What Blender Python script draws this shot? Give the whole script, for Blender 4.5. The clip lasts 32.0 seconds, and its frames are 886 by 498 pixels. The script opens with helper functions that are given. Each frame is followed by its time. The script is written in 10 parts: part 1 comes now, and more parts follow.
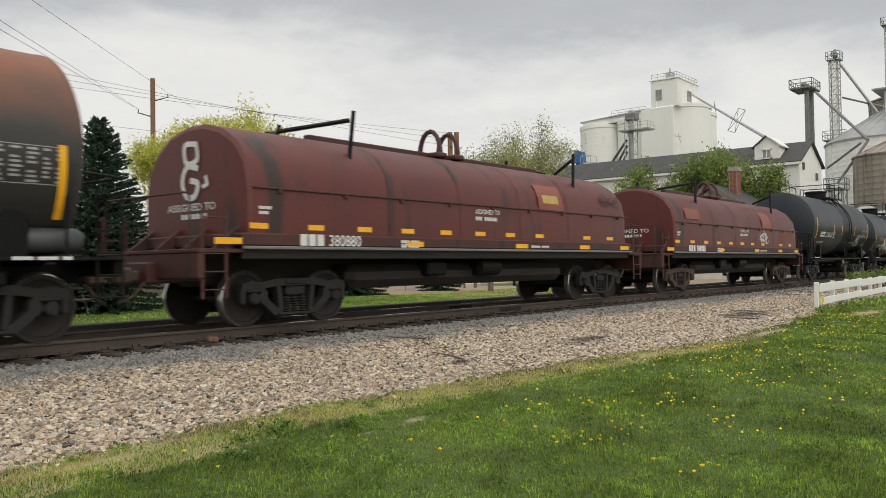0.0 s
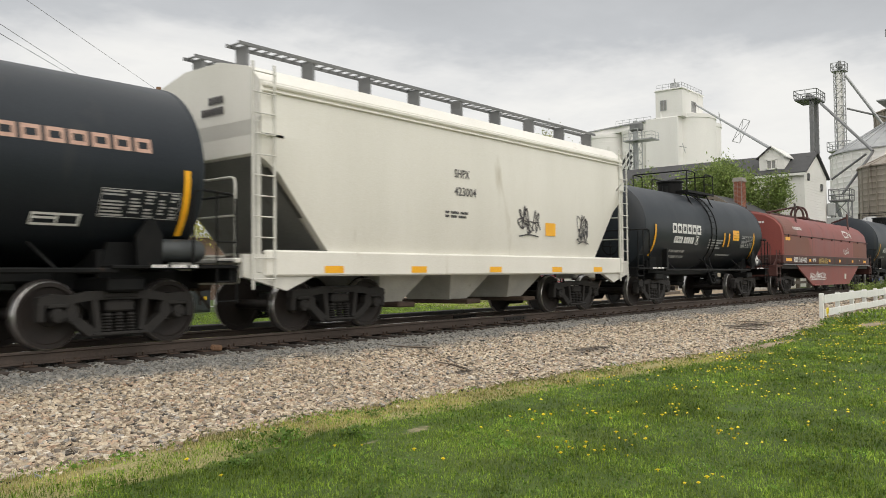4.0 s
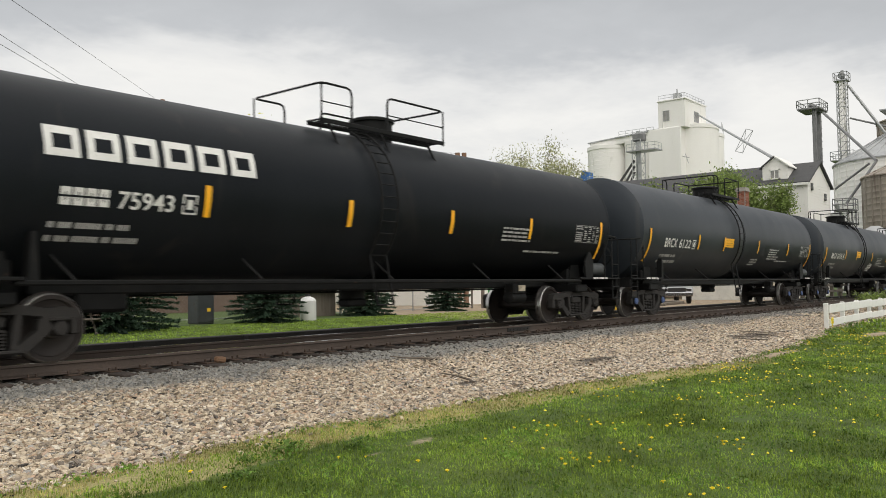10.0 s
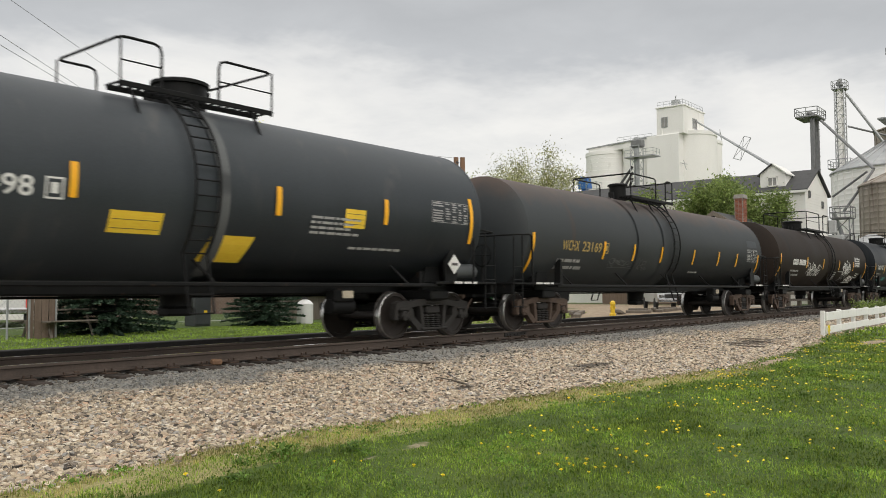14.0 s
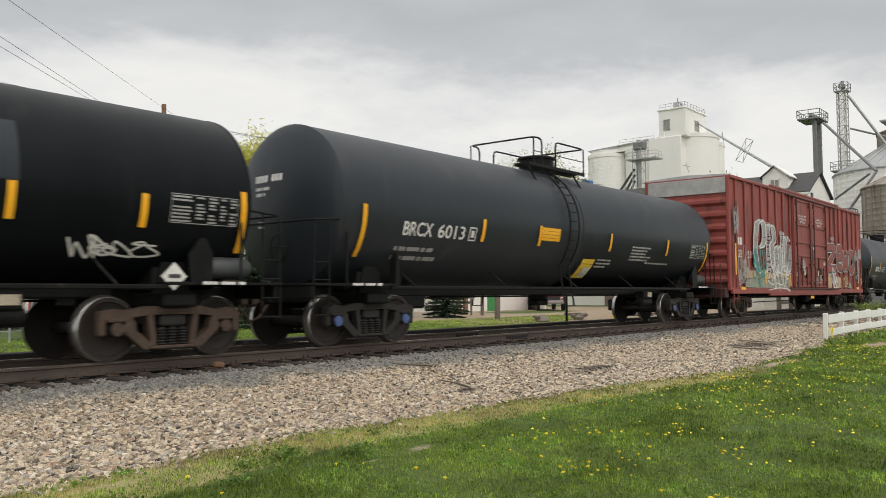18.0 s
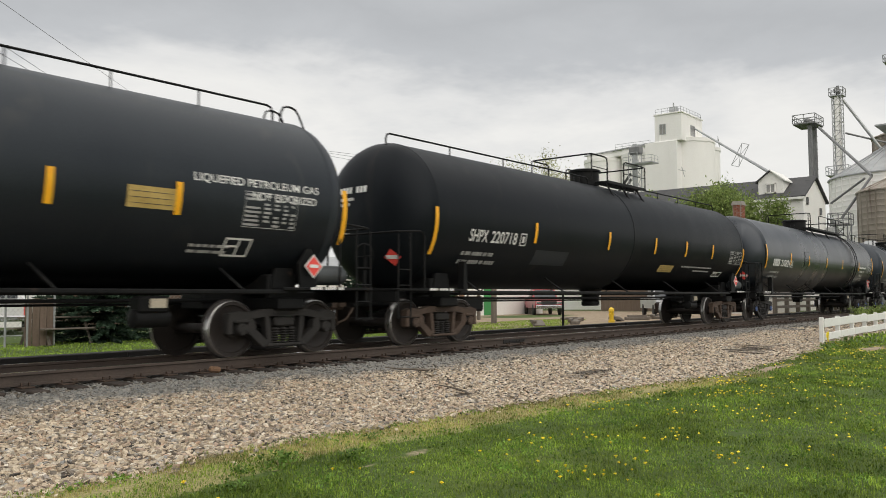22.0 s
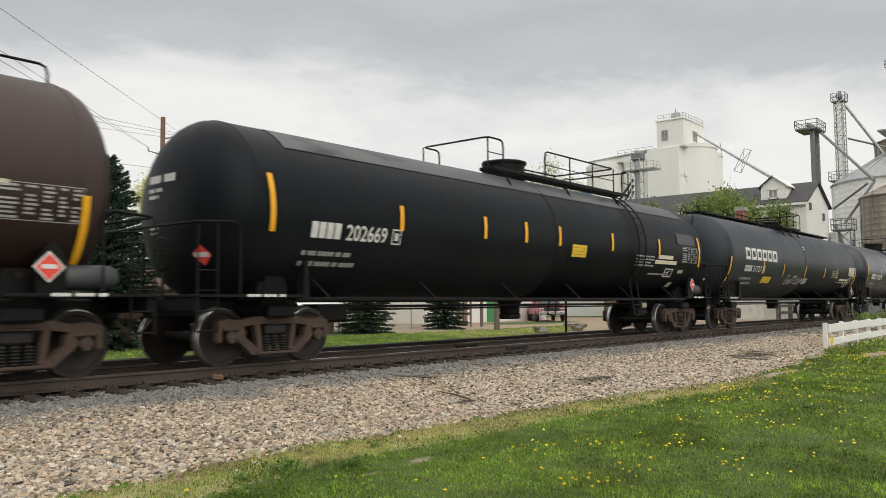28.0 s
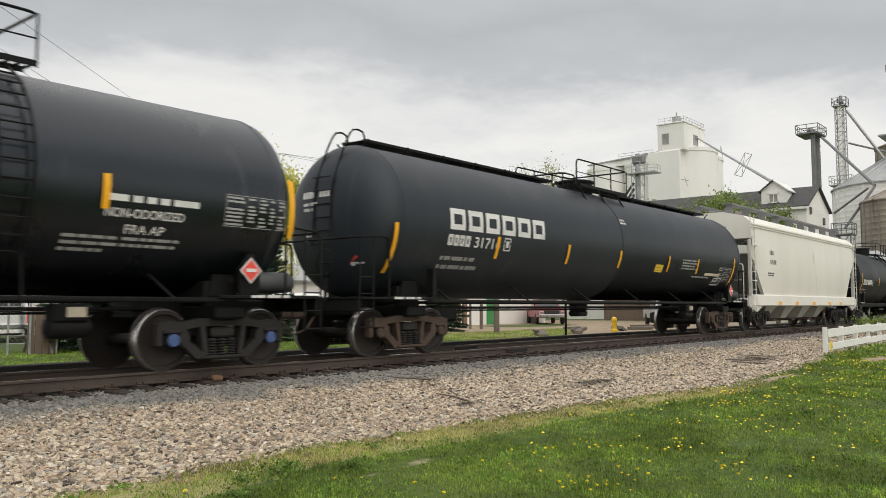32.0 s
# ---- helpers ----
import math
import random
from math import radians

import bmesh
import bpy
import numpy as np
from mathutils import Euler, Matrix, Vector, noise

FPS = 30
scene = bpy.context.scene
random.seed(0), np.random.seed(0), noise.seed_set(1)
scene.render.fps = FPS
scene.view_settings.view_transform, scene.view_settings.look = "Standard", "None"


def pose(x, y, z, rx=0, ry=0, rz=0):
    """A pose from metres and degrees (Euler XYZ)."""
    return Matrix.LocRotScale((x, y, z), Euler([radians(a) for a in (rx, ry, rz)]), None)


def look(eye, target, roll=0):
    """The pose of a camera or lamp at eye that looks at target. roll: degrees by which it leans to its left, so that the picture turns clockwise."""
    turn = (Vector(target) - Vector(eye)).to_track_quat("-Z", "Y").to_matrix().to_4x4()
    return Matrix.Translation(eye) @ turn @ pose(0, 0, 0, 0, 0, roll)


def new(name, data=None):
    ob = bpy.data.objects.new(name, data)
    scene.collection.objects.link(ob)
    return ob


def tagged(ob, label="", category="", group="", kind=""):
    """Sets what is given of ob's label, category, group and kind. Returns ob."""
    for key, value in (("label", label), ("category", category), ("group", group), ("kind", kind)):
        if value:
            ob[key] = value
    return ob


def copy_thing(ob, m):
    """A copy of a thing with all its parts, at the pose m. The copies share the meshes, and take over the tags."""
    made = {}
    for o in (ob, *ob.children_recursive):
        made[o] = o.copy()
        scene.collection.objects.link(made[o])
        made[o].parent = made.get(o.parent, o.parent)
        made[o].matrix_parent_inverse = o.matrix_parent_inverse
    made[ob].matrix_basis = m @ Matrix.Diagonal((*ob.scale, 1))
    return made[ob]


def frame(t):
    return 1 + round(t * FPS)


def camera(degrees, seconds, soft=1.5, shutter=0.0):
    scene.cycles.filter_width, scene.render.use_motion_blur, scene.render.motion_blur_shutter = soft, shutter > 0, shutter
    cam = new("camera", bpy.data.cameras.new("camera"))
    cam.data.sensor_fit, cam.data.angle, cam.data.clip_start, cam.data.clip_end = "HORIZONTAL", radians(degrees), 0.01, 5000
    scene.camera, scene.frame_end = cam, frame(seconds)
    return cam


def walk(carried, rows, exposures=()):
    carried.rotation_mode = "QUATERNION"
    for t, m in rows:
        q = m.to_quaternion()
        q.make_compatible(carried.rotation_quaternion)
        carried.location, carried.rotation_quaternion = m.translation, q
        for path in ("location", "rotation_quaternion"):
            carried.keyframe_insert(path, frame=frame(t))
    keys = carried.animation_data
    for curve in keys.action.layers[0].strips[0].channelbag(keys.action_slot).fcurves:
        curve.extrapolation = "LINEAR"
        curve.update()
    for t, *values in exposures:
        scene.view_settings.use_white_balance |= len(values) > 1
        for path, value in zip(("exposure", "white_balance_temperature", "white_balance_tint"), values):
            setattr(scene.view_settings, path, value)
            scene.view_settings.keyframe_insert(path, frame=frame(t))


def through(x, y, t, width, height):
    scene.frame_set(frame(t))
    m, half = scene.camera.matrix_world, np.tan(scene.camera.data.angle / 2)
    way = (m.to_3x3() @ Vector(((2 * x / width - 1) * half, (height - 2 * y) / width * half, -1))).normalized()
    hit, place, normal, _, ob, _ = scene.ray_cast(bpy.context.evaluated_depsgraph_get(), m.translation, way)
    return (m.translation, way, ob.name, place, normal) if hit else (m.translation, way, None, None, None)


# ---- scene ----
# The picture's place: x runs along the railway, y away from the viewer across it, z up from the rail head.
EYE = (0.0, 0.0, 0.93)
CAMERA_ROWS = [  # seconds, heading, tilt, lean (degrees)
    (0, 38.95, 1.24, 0.83), (0.5, 38.97, 1.29, 0.74), (1, 39.01, 1.36, 0.65), (1.5, 39.07, 1.43, 0.68), (2, 39.10, 1.52, 0.79),
    (2.5, 39.12, 1.63, 0.78), (3, 39.16, 1.75, 0.67), (3.5, 39.19, 1.82, 0.56), (5.5, 39.30, 2.24, 0.70), (6, 39.31, 2.32, 0.59),
    (6.5, 39.34, 2.38, 0.54), (7, 39.36, 2.44, 0.64), (7.5, 39.37, 2.54, 0.72), (8, 39.40, 2.61, 0.63), (8.5, 39.45, 2.65, 0.51),
    (9, 39.47, 2.67, 0.49), (9.5, 39.46, 2.67, 0.62), (10, 39.46, 2.67, 0.75), (10.5, 39.45, 2.69, 0.67), (11, 39.42, 2.73, 0.52),
    (11.5, 39.41, 2.79, 0.49), (12, 39.36, 2.85, 0.58), (12.5, 39.29, 2.90, 0.64), (13, 39.27, 2.92, 0.53), (13.5, 39.27, 2.94, 0.36),
    (14, 39.29, 2.97, 0.25), (14.5, 39.33, 2.97, 0.25), (16.5, 39.51, 3.08, 0.10), (17, 39.49, 3.09, 0.17), (17.5, 39.43, 3.12, 0.28),
    (18, 39.44, 3.15, 0.28), (18.5, 39.51, 3.20, 0.23), (19, 39.53, 3.28, 0.22), (19.5, 39.47, 3.35, 0.33), (20, 39.35, 3.38, 0.45),
    (20.5, 39.26, 3.42, 0.44), (21, 39.21, 3.45, 0.35), (21.5, 39.19, 3.46, 0.28), (22, 39.19, 3.46, 0.32), (22.5, 39.17, 3.49, 0.42),
    (23, 39.15, 3.56, 0.45), (23.5, 39.17, 3.62, 0.33), (24, 39.20, 3.66, 0.23), (24.5, 39.22, 3.69, 0.33), (25, 39.23, 3.74, 0.51),
    (25.5, 39.23, 3.80, 0.60), (27.5, 39.36, 3.95, 0.52), (28, 39.37, 3.94, 0.52), (28.5, 39.39, 3.97, 0.40), (29, 39.38, 4.03, 0.26),
    (29.5, 39.35, 4.07, 0.24), (30, 39.30, 4.08, 0.35), (30.5, 39.27, 4.06, 0.40), (31, 39.30, 4.05, 0.31), (31.5, 39.35, 4.07, 0.18),
    (32, 39.38, 4.09, 0.16),
]

def heading(yaw, tilt, lean):
    a, b = radians(yaw), radians(tilt)
    ahead = (EYE[0] + math.cos(a) * math.cos(b), EYE[1] + math.sin(a) * math.cos(b), EYE[2] + math.sin(b))
    return look(EYE, ahead, -lean)


cam = camera(57.0, 32.0, soft=0.9, shutter=0.14)
walk(cam, [(t, heading(yaw, tilt, lean)) for t, yaw, tilt, lean in CAMERA_ROWS],
     exposures=[(0, -0.04), (1.5, -0.01), (3, 0.10), (13, 0.10), (17, 0.04), (20.2, 0.11), (21, -0.14), (21.8, 0.03), (25, 0.08), (32, 0.06)])

NEAR_RAIL, FAR_RAIL, TRACK = 10.99, 12.495, 11.743


# ---- sky and sun ----
def make_world():
    world = bpy.data.worlds.new("overcast_sky")
    scene.world = world
    world.use_nodes = True
    nt = world.node_tree
    nt.nodes.clear()
    N, L = nt.nodes.new, nt.links.new
    out, bg = N("ShaderNodeOutputWorld"), N("ShaderNodeBackground")
    sky = N("ShaderNodeTexSky")
    sky.sky_type, sky.sun_disc = "NISHITA", False
    sky.sun_elevation, sky.sun_rotation = radians(48), radians(200)
    co = N("ShaderNodeTexCoord")
    sep = N("ShaderNodeSeparateXYZ")
    L(co.outputs["Generated"], sep.inputs[0])
    # clouds lie on a flat layer: the direction divided by its height
    lift = N("ShaderNodeMath"); lift.operation = "MAXIMUM"; lift.inputs[1].default_value = 0.0
    L(sep.outputs[2], lift.inputs[0])
    plus = N("ShaderNodeMath"); plus.operation = "ADD"; plus.inputs[1].default_value = 0.13
    L(lift.outputs[0], plus.inputs[0])
    dx, dy = N("ShaderNodeMath"), N("ShaderNodeMath")
    dx.operation = dy.operation = "DIVIDE"
    L(sep.outputs[0], dx.inputs[0]); L(plus.outputs[0], dx.inputs[1])
    L(sep.outputs[1], dy.inputs[0]); L(plus.outputs[0], dy.inputs[1])
    flat = N("ShaderNodeCombineXYZ")
    L(dx.outputs[0], flat.inputs[0]); L(dy.outputs[0], flat.inputs[1])
    big = N("ShaderNodeTexNoise")
    big.inputs["Scale"].default_value, big.inputs["Detail"].default_value, big.inputs["Roughness"].default_value = 0.75, 6, 0.6
    L(flat.outputs[0], big.inputs["Vector"])
    fine = N("ShaderNodeTexNoise")
    fine.inputs["Scale"].default_value, fine.inputs["Detail"].default_value, fine.inputs["Roughness"].default_value = 1.7, 6, 0.6
    fine.inputs["Distortion"].default_value = 0.4
    L(flat.outputs[0], fine.inputs["Vector"])
    # the cloud base is brighter towards the horizon, darker overhead
    wob = N("ShaderNodeMath"); wob.operation = "MULTIPLY_ADD"
    L(big.outputs["Fac"], wob.inputs[0]); wob.inputs[1].default_value = 0.30
    L(sep.outputs[2], wob.inputs[2])
    wob2 = N("ShaderNodeMath"); wob2.operation = "MULTIPLY_ADD"
    L(fine.outputs["Fac"], wob2.inputs[0]); wob2.inputs[1].default_value = 0.12
    L(wob.outputs[0], wob2.inputs[2])
    # the dark cloud sheet hangs lower down the line
    hang = N("ShaderNodeMapRange")
    hang.inputs[1].default_value, hang.inputs[2].default_value, hang.inputs[3].default_value, hang.inputs[4].default_value = 0.5, 1.0, -0.020, 0.012
    L(sep.outputs[0], hang.inputs[0])
    tip = N("ShaderNodeMath"); tip.operation = "ADD"
    L(wob2.outputs[0], tip.inputs[0]); L(hang.outputs[0], tip.inputs[1])
    ramp = N("ShaderNodeValToRGB")
    el = ramp.color_ramp.elements
    el[0].position, el[0].color = 0.20, (0.78, 0.775, 0.75, 1)
    el[1].position, el[1].color = 1.0, (1.25, 1.22, 1.18, 1)
    for p, c in ((0.31, (0.80, 0.79, 0.765)), (0.385, (0.88, 0.865, 0.83)), (0.43, (0.77, 0.765, 0.75)), (0.475, (0.55, 0.56, 0.57)), (0.53, (0.49, 0.50, 0.51)), (0.64, (0.60, 0.61, 0.62)), (0.82, (0.97, 0.95, 0.92))):
        e = el.new(p); e.color = (*c, 1)
    L(tip.outputs[0], ramp.inputs[0])
    dim = N("ShaderNodeMixRGB"); dim.blend_type = "MULTIPLY"; dim.inputs[0].default_value = 1.0
    L(sky.outputs[0], dim.inputs[1]); dim.inputs[2].default_value = (0.1, 0.1, 0.1, 1)
    mix = N("ShaderNodeMixRGB"); mix.inputs[0].default_value = 0.94
    L(dim.outputs[0], mix.inputs[1]); L(ramp.outputs[0], mix.inputs[2])
    L(mix.outputs[0], bg.inputs["Color"])
    bg.inputs["Strength"].default_value = 1.0
    L(bg.outputs[0], out.inputs["Surface"])


make_world()
sun_data = bpy.data.lights.new("sun", "SUN")
sun_data.energy, sun_data.angle, sun_data.color = 1.4, radians(75), (1.0, 0.94, 0.84)
sun = new("sun", sun_data)
sun.matrix_world = look((-30, -60, 70), (10, 8, 0))


# ---- materials ----
def _nodes(name):
    m = bpy.data.materials.new(name)
    m.use_nodes = True
    nt = m.node_tree
    return m, nt, nt.nodes["Principled BSDF"]


def surface(name, base, other, rough=0.6, metal=0.0, scale=1.0, stretch=(1, 1, 1), stain=None, stain_at=0.6, bump=0.15, grain=40.0, coat=0.0, island=0.0, space="Object"):
    """Two-tone noise at two scales, an optional stain colour with its own shape, and a fine relief."""
    m, nt, bsdf = _nodes(name)
    N, L = nt.nodes.new, nt.links.new
    co, mp = N("ShaderNodeTexCoord"), N("ShaderNodeMapping")
    mp.inputs["Scale"].default_value = stretch
    L(co.outputs[space], mp.inputs[0])
    n1, n2 = N("ShaderNodeTexNoise"), N("ShaderNodeTexNoise")
    n1.inputs["Scale"].default_value, n1.inputs["Detail"].default_value, n1.inputs["Roughness"].default_value = scale, 6, 0.6
    n2.inputs["Scale"].default_value, n2.inputs["Detail"].default_value = grain, 4
    L(mp.outputs[0], n1.inputs["Vector"]); L(co.outputs[space], n2.inputs["Vector"])
    r1 = N("ShaderNodeMapRange"); r1.inputs[1].default_value, r1.inputs[2].default_value = 0.32, 0.68
    L(n1.outputs["Fac"], r1.inputs[0])
    mix = N("ShaderNodeMixRGB")
    mix.inputs[1].default_value, mix.inputs[2].default_value = (*base, 1), (*other, 1)
    L(r1.outputs[0], mix.inputs[0])
    col = mix.outputs[0]
    g = N("ShaderNodeMixRGB"); g.blend_type = "OVERLAY"; g.inputs[0].default_value = 0.35
    L(col, g.inputs[1]); L(n2.outputs["Fac"], g.inputs[2])
    col = g.outputs[0]
    if stain:
        n3 = N("ShaderNodeTexNoise")
        n3.inputs["Scale"].default_value, n3.inputs["Detail"].default_value, n3.inputs["Distortion"].default_value = scale * 2.3, 8, 0.6
        L(mp.outputs[0], n3.inputs["Vector"])
        r3 = N("ShaderNodeMapRange"); r3.inputs[1].default_value, r3.inputs[2].default_value = stain_at, stain_at + 0.12
        L(n3.outputs["Fac"], r3.inputs[0])
        s3 = N("ShaderNodeMixRGB"); s3.inputs[2].default_value = (*stain, 1)
        L(r3.outputs[0], s3.inputs[0]); L(col, s3.inputs[1])
        col = s3.outputs[0]
    if island:
        src = N("ShaderNodeNewGeometry").outputs["Random Per Island"] if island > 0 else N("ShaderNodeObjectInfo").outputs["Random"]
        rr = N("ShaderNodeMapRange"); rr.inputs[3].default_value, rr.inputs[4].default_value = 1 - abs(island), 1 + abs(island)
        L(src, rr.inputs[0])
        mm = N("ShaderNodeMixRGB"); mm.blend_type = "MULTIPLY"; mm.inputs[0].default_value = 1
        L(col, mm.inputs[1]); L(rr.outputs[0], mm.inputs[2])
        col = mm.outputs[0]
    L(col, bsdf.inputs["Base Color"])
    rg = N("ShaderNodeMapRange"); rg.inputs[3].default_value, rg.inputs[4].default_value = max(0.05, rough - 0.12), min(1, rough + 0.12)
    L(n1.outputs["Fac"], rg.inputs[0]); L(rg.outputs[0], bsdf.inputs["Roughness"])
    bsdf.inputs["Metallic"].default_value = metal
    if coat:
        bsdf.inputs["Coat Weight"].default_value, bsdf.inputs["Coat Roughness"].default_value = coat, 0.25
    if bump:
        b = N("ShaderNodeBump"); b.inputs["Strength"].default_value, b.inputs["Distance"].default_value = bump, 0.01
        L(n2.outputs["Fac"], b.inputs["Height"]); L(b.outputs[0], bsdf.inputs["Normal"])
    return m


STREAK = (0.9, 0.9, 0.16)
M = {}
M["black"] = surface("black_tank_paint", (0.0072, 0.0088, 0.0106), (0.0108, 0.0128, 0.0152), 0.42, 0, 0.9, STREAK, (0.0175, 0.018, 0.0185), 0.60, 0.04, 60)
M["grey_black"] = surface("dusty_grey_black_paint", (0.0170, 0.0212, 0.0262), (0.0240, 0.0290, 0.0345), 0.43, 0, 0.8, STREAK, (0.034, 0.036, 0.038), 0.60, 0.05, 50)
M["slate"] = surface("slate_grey_tank_paint", (0.030, 0.036, 0.042), (0.041, 0.048, 0.055), 0.45, 0, 0.8, STREAK, (0.060, 0.062, 0.064), 0.60, 0.05, 50)
M["gloss_black"] = surface("glossy_blue_black_paint", (0.0080, 0.0108, 0.0140), (0.0120, 0.0155, 0.0195), 0.29, 0, 0.8, STREAK, (0.034, 0.038, 0.043), 0.60, 0.04, 60)
M["blue_black"] = surface("blue_black_paint", (0.013, 0.018, 0.024), (0.024, 0.030, 0.038), 0.27, 0, 0.7, STREAK, (0.10, 0.06, 0.04), 0.69, 0.05, 50, 0.1)
M["brown_tank"] = surface("rust_brown_tank_paint", (0.036, 0.020, 0.016), (0.050, 0.027, 0.020), 0.52, 0, 0.6, STREAK, (0.026, 0.018, 0.015), 0.62, 0.06, 50)
M["dark_brown"] = surface("sooty_brown_tank_paint", (0.018, 0.0138, 0.0115), (0.027, 0.0195, 0.0155), 0.62, 0, 0.7, STREAK, (0.017, 0.015, 0.014), 0.6, 0.06, 50)
M["red"] = surface("oxide_red_hood_paint", (0.088, 0.0175, 0.0145), (0.122, 0.0255, 0.0195), 0.5, 0, 0.7, STREAK, (0.034, 0.018, 0.015), 0.56, 0.06, 45)
M["red_dark"] = surface("grimy_oxide_red_paint", (0.050, 0.018, 0.014), (0.075, 0.024, 0.019), 0.6, 0, 0.9, STREAK, (0.026, 0.018, 0.015), 0.55, 0.08, 45)
M["orange_red"] = surface("faded_orange_red_paint", (0.20, 0.055, 0.034), (0.25, 0.075, 0.046), 0.5, 0, 0.6, STREAK, (0.20, 0.06, 0.045), 0.62, 0.05, 45)
M["box_red"] = surface("boxcar_oxide_red_paint", (0.205, 0.040, 0.033), (0.29, 0.066, 0.055), 0.55, 0, 1.1, STREAK, (0.105, 0.038, 0.030), 0.57, 0.1, 45)
M["cream"] = surface("cream_white_hopper_paint", (0.72, 0.70, 0.635), (0.80, 0.78, 0.72), 0.5, 0, 0.8, STREAK, (0.5, 0.46, 0.37), 0.66, 0.05, 45)
M["white_paint"] = surface("stencil_white_paint", (0.62, 0.62, 0.60), (0.74, 0.74, 0.72), 0.6, 0, 3.0, (1, 1, 1), None, 0.6, 0.0, 40)
M["grey_paint"] = surface("faded_stencil_paint", (0.30, 0.30, 0.30), (0.42, 0.42, 0.41), 0.6, 0, 3.0, (1, 1, 1), None, 0.6, 0.0, 40)
M["gold_paint"] = surface("dull_gold_stencil_paint", (0.40, 0.28, 0.08), (0.50, 0.36, 0.12), 0.6, 0, 3.0, (1, 1, 1), None, 0.6, 0.0, 40)
M["reflector"] = surface("yellow_reflective_sheet", (0.85, 0.40, 0.012), (0.92, 0.47, 0.02), 0.4, 0, 2.0, (1, 1, 1), (0.6, 0.27, 0.02), 0.7, 0.0, 40)
M["placard_y"] = surface("yellow_placard_paint", (0.78, 0.52, 0.03), (0.85, 0.58, 0.05), 0.5, 0, 3, (1, 1, 1), None, 0.6, 0.0, 40)
M["placard_r"] = surface("red_placard_paint", (0.75, 0.06, 0.05), (0.82, 0.09, 0.07), 0.5, 0, 3, (1, 1, 1), None, 0.6, 0.0, 40)
M["tan_spray"] = surface("faded_tan_spray_paint", (0.40, 0.29, 0.155), (0.52, 0.40, 0.25), 0.6, 0, 2.5, (1, 1, 1), (0.25, 0.11, 0.075), 0.56, 0.0, 40)
M["mint_spray"] = surface("faded_grey_green_spray_paint", (0.22, 0.25, 0.19), (0.30, 0.32, 0.25), 0.6, 0, 2.5, (1, 1, 1), (0.22, 0.09, 0.07), 0.56, 0.0, 40)
M["block_rust"] = surface("bright_orange_rust", (0.15, 0.085, 0.05), (0.22, 0.125, 0.07), 0.85, 0, 12, (1, 1, 1), None, 0.6, 0.3, 60)
M["teal"] = surface("teal_spray_paint", (0.02, 0.24, 0.22), (0.04, 0.30, 0.27), 0.5, 0, 3, (1, 1, 1), None, 0.6, 0.0, 40)
M["dark_paint"] = surface("dark_lettering_paint", (0.04, 0.04, 0.045), (0.07, 0.06, 0.06), 0.6, 0, 3, (1, 1, 1), None, 0.6, 0.0, 40)
M["steel_black"] = surface("black_steel_fitting", (0.0085, 0.009, 0.0095), (0.0145, 0.0145, 0.0145), 0.5, 0.1, 3, (1, 1, 1), (0.06, 0.04, 0.03), 0.66, 0.1, 60)
M["hood_red"] = surface("dull_red_hood_paint", (0.190, 0.043, 0.036), (0.250, 0.064, 0.051), 0.5, 0, 0.7, STREAK, (0.085, 0.030, 0.024), 0.60, 0.06, 45)
M["faded_red"] = surface("faded_brownish_red_paint", (0.165, 0.060, 0.042), (0.205, 0.078, 0.054), 0.55, 0, 0.6, STREAK, (0.12, 0.045, 0.034), 0.62, 0.05, 45)
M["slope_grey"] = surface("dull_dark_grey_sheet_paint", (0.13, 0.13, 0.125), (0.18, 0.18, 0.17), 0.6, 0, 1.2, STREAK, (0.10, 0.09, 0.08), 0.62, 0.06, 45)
# near-black underframe colour: the deep shadow below the coil cars is painted in
M["shade_dark"] = surface("shade_dark_underframe_paint", (0.012, 0.010, 0.0095), (0.026, 0.019, 0.016), 0.7, 0, 1.2, (1, 1, 1), (0.045, 0.022, 0.017), 0.66, 0.1, 45)
M["truck_iron"] = surface("grimy_cast_steel", (0.0145, 0.0132, 0.0124), (0.025, 0.0225, 0.0205), 0.75, 0.1, 4, (1, 1, 1), (0.03, 0.026, 0.024), 0.58, 0.35, 50)
M["truck_rust"] = surface("rusty_cast_steel", (0.050, 0.033, 0.024), (0.080, 0.053, 0.038), 0.8, 0.0, 4, (1, 1, 1), (0.10, 0.068, 0.048), 0.58, 0.35, 50)
M["wheel"] = surface("brown_wheel_steel", (0.015, 0.0115, 0.010), (0.026, 0.019, 0.016), 0.65, 0.1, 5, (1, 1, 1), (0.035, 0.03, 0.028), 0.6, 0.2, 60)
M["tread"] = surface("polished_wheel_tread", (0.45, 0.44, 0.43), (0.55, 0.54, 0.53), 0.3, 0.9, 5, (1, 1, 1), None, 0.6, 0.05, 60)
M["blue_cap"] = surface("blue_bearing_cap_paint", (0.05, 0.09, 0.22), (0.07, 0.12, 0.28), 0.5, 0, 6, (1, 1, 1), None, 0.6, 0.05, 60)
M["white_steel"] = surface("dirty_white_steel", (0.55, 0.54, 0.50), (0.66, 0.65, 0.60), 0.55, 0, 2, (1, 1, 1), (0.4, 0.37, 0.3), 0.64, 0.05, 50)
M["dull_steel"] = surface("dull_dark_grey_steel", (0.045, 0.051, 0.054), (0.068, 0.074, 0.077), 0.5, 0.1, 2, (1, 1, 1), (0.05, 0.045, 0.04), 0.62, 0.08, 50)
M["cream_sheet"] = surface("cream_placard_sheet", (0.66, 0.58, 0.44), (0.74, 0.66, 0.52), 0.6, 0, 4, (1, 1, 1), None, 0.6, 0.0, 50)
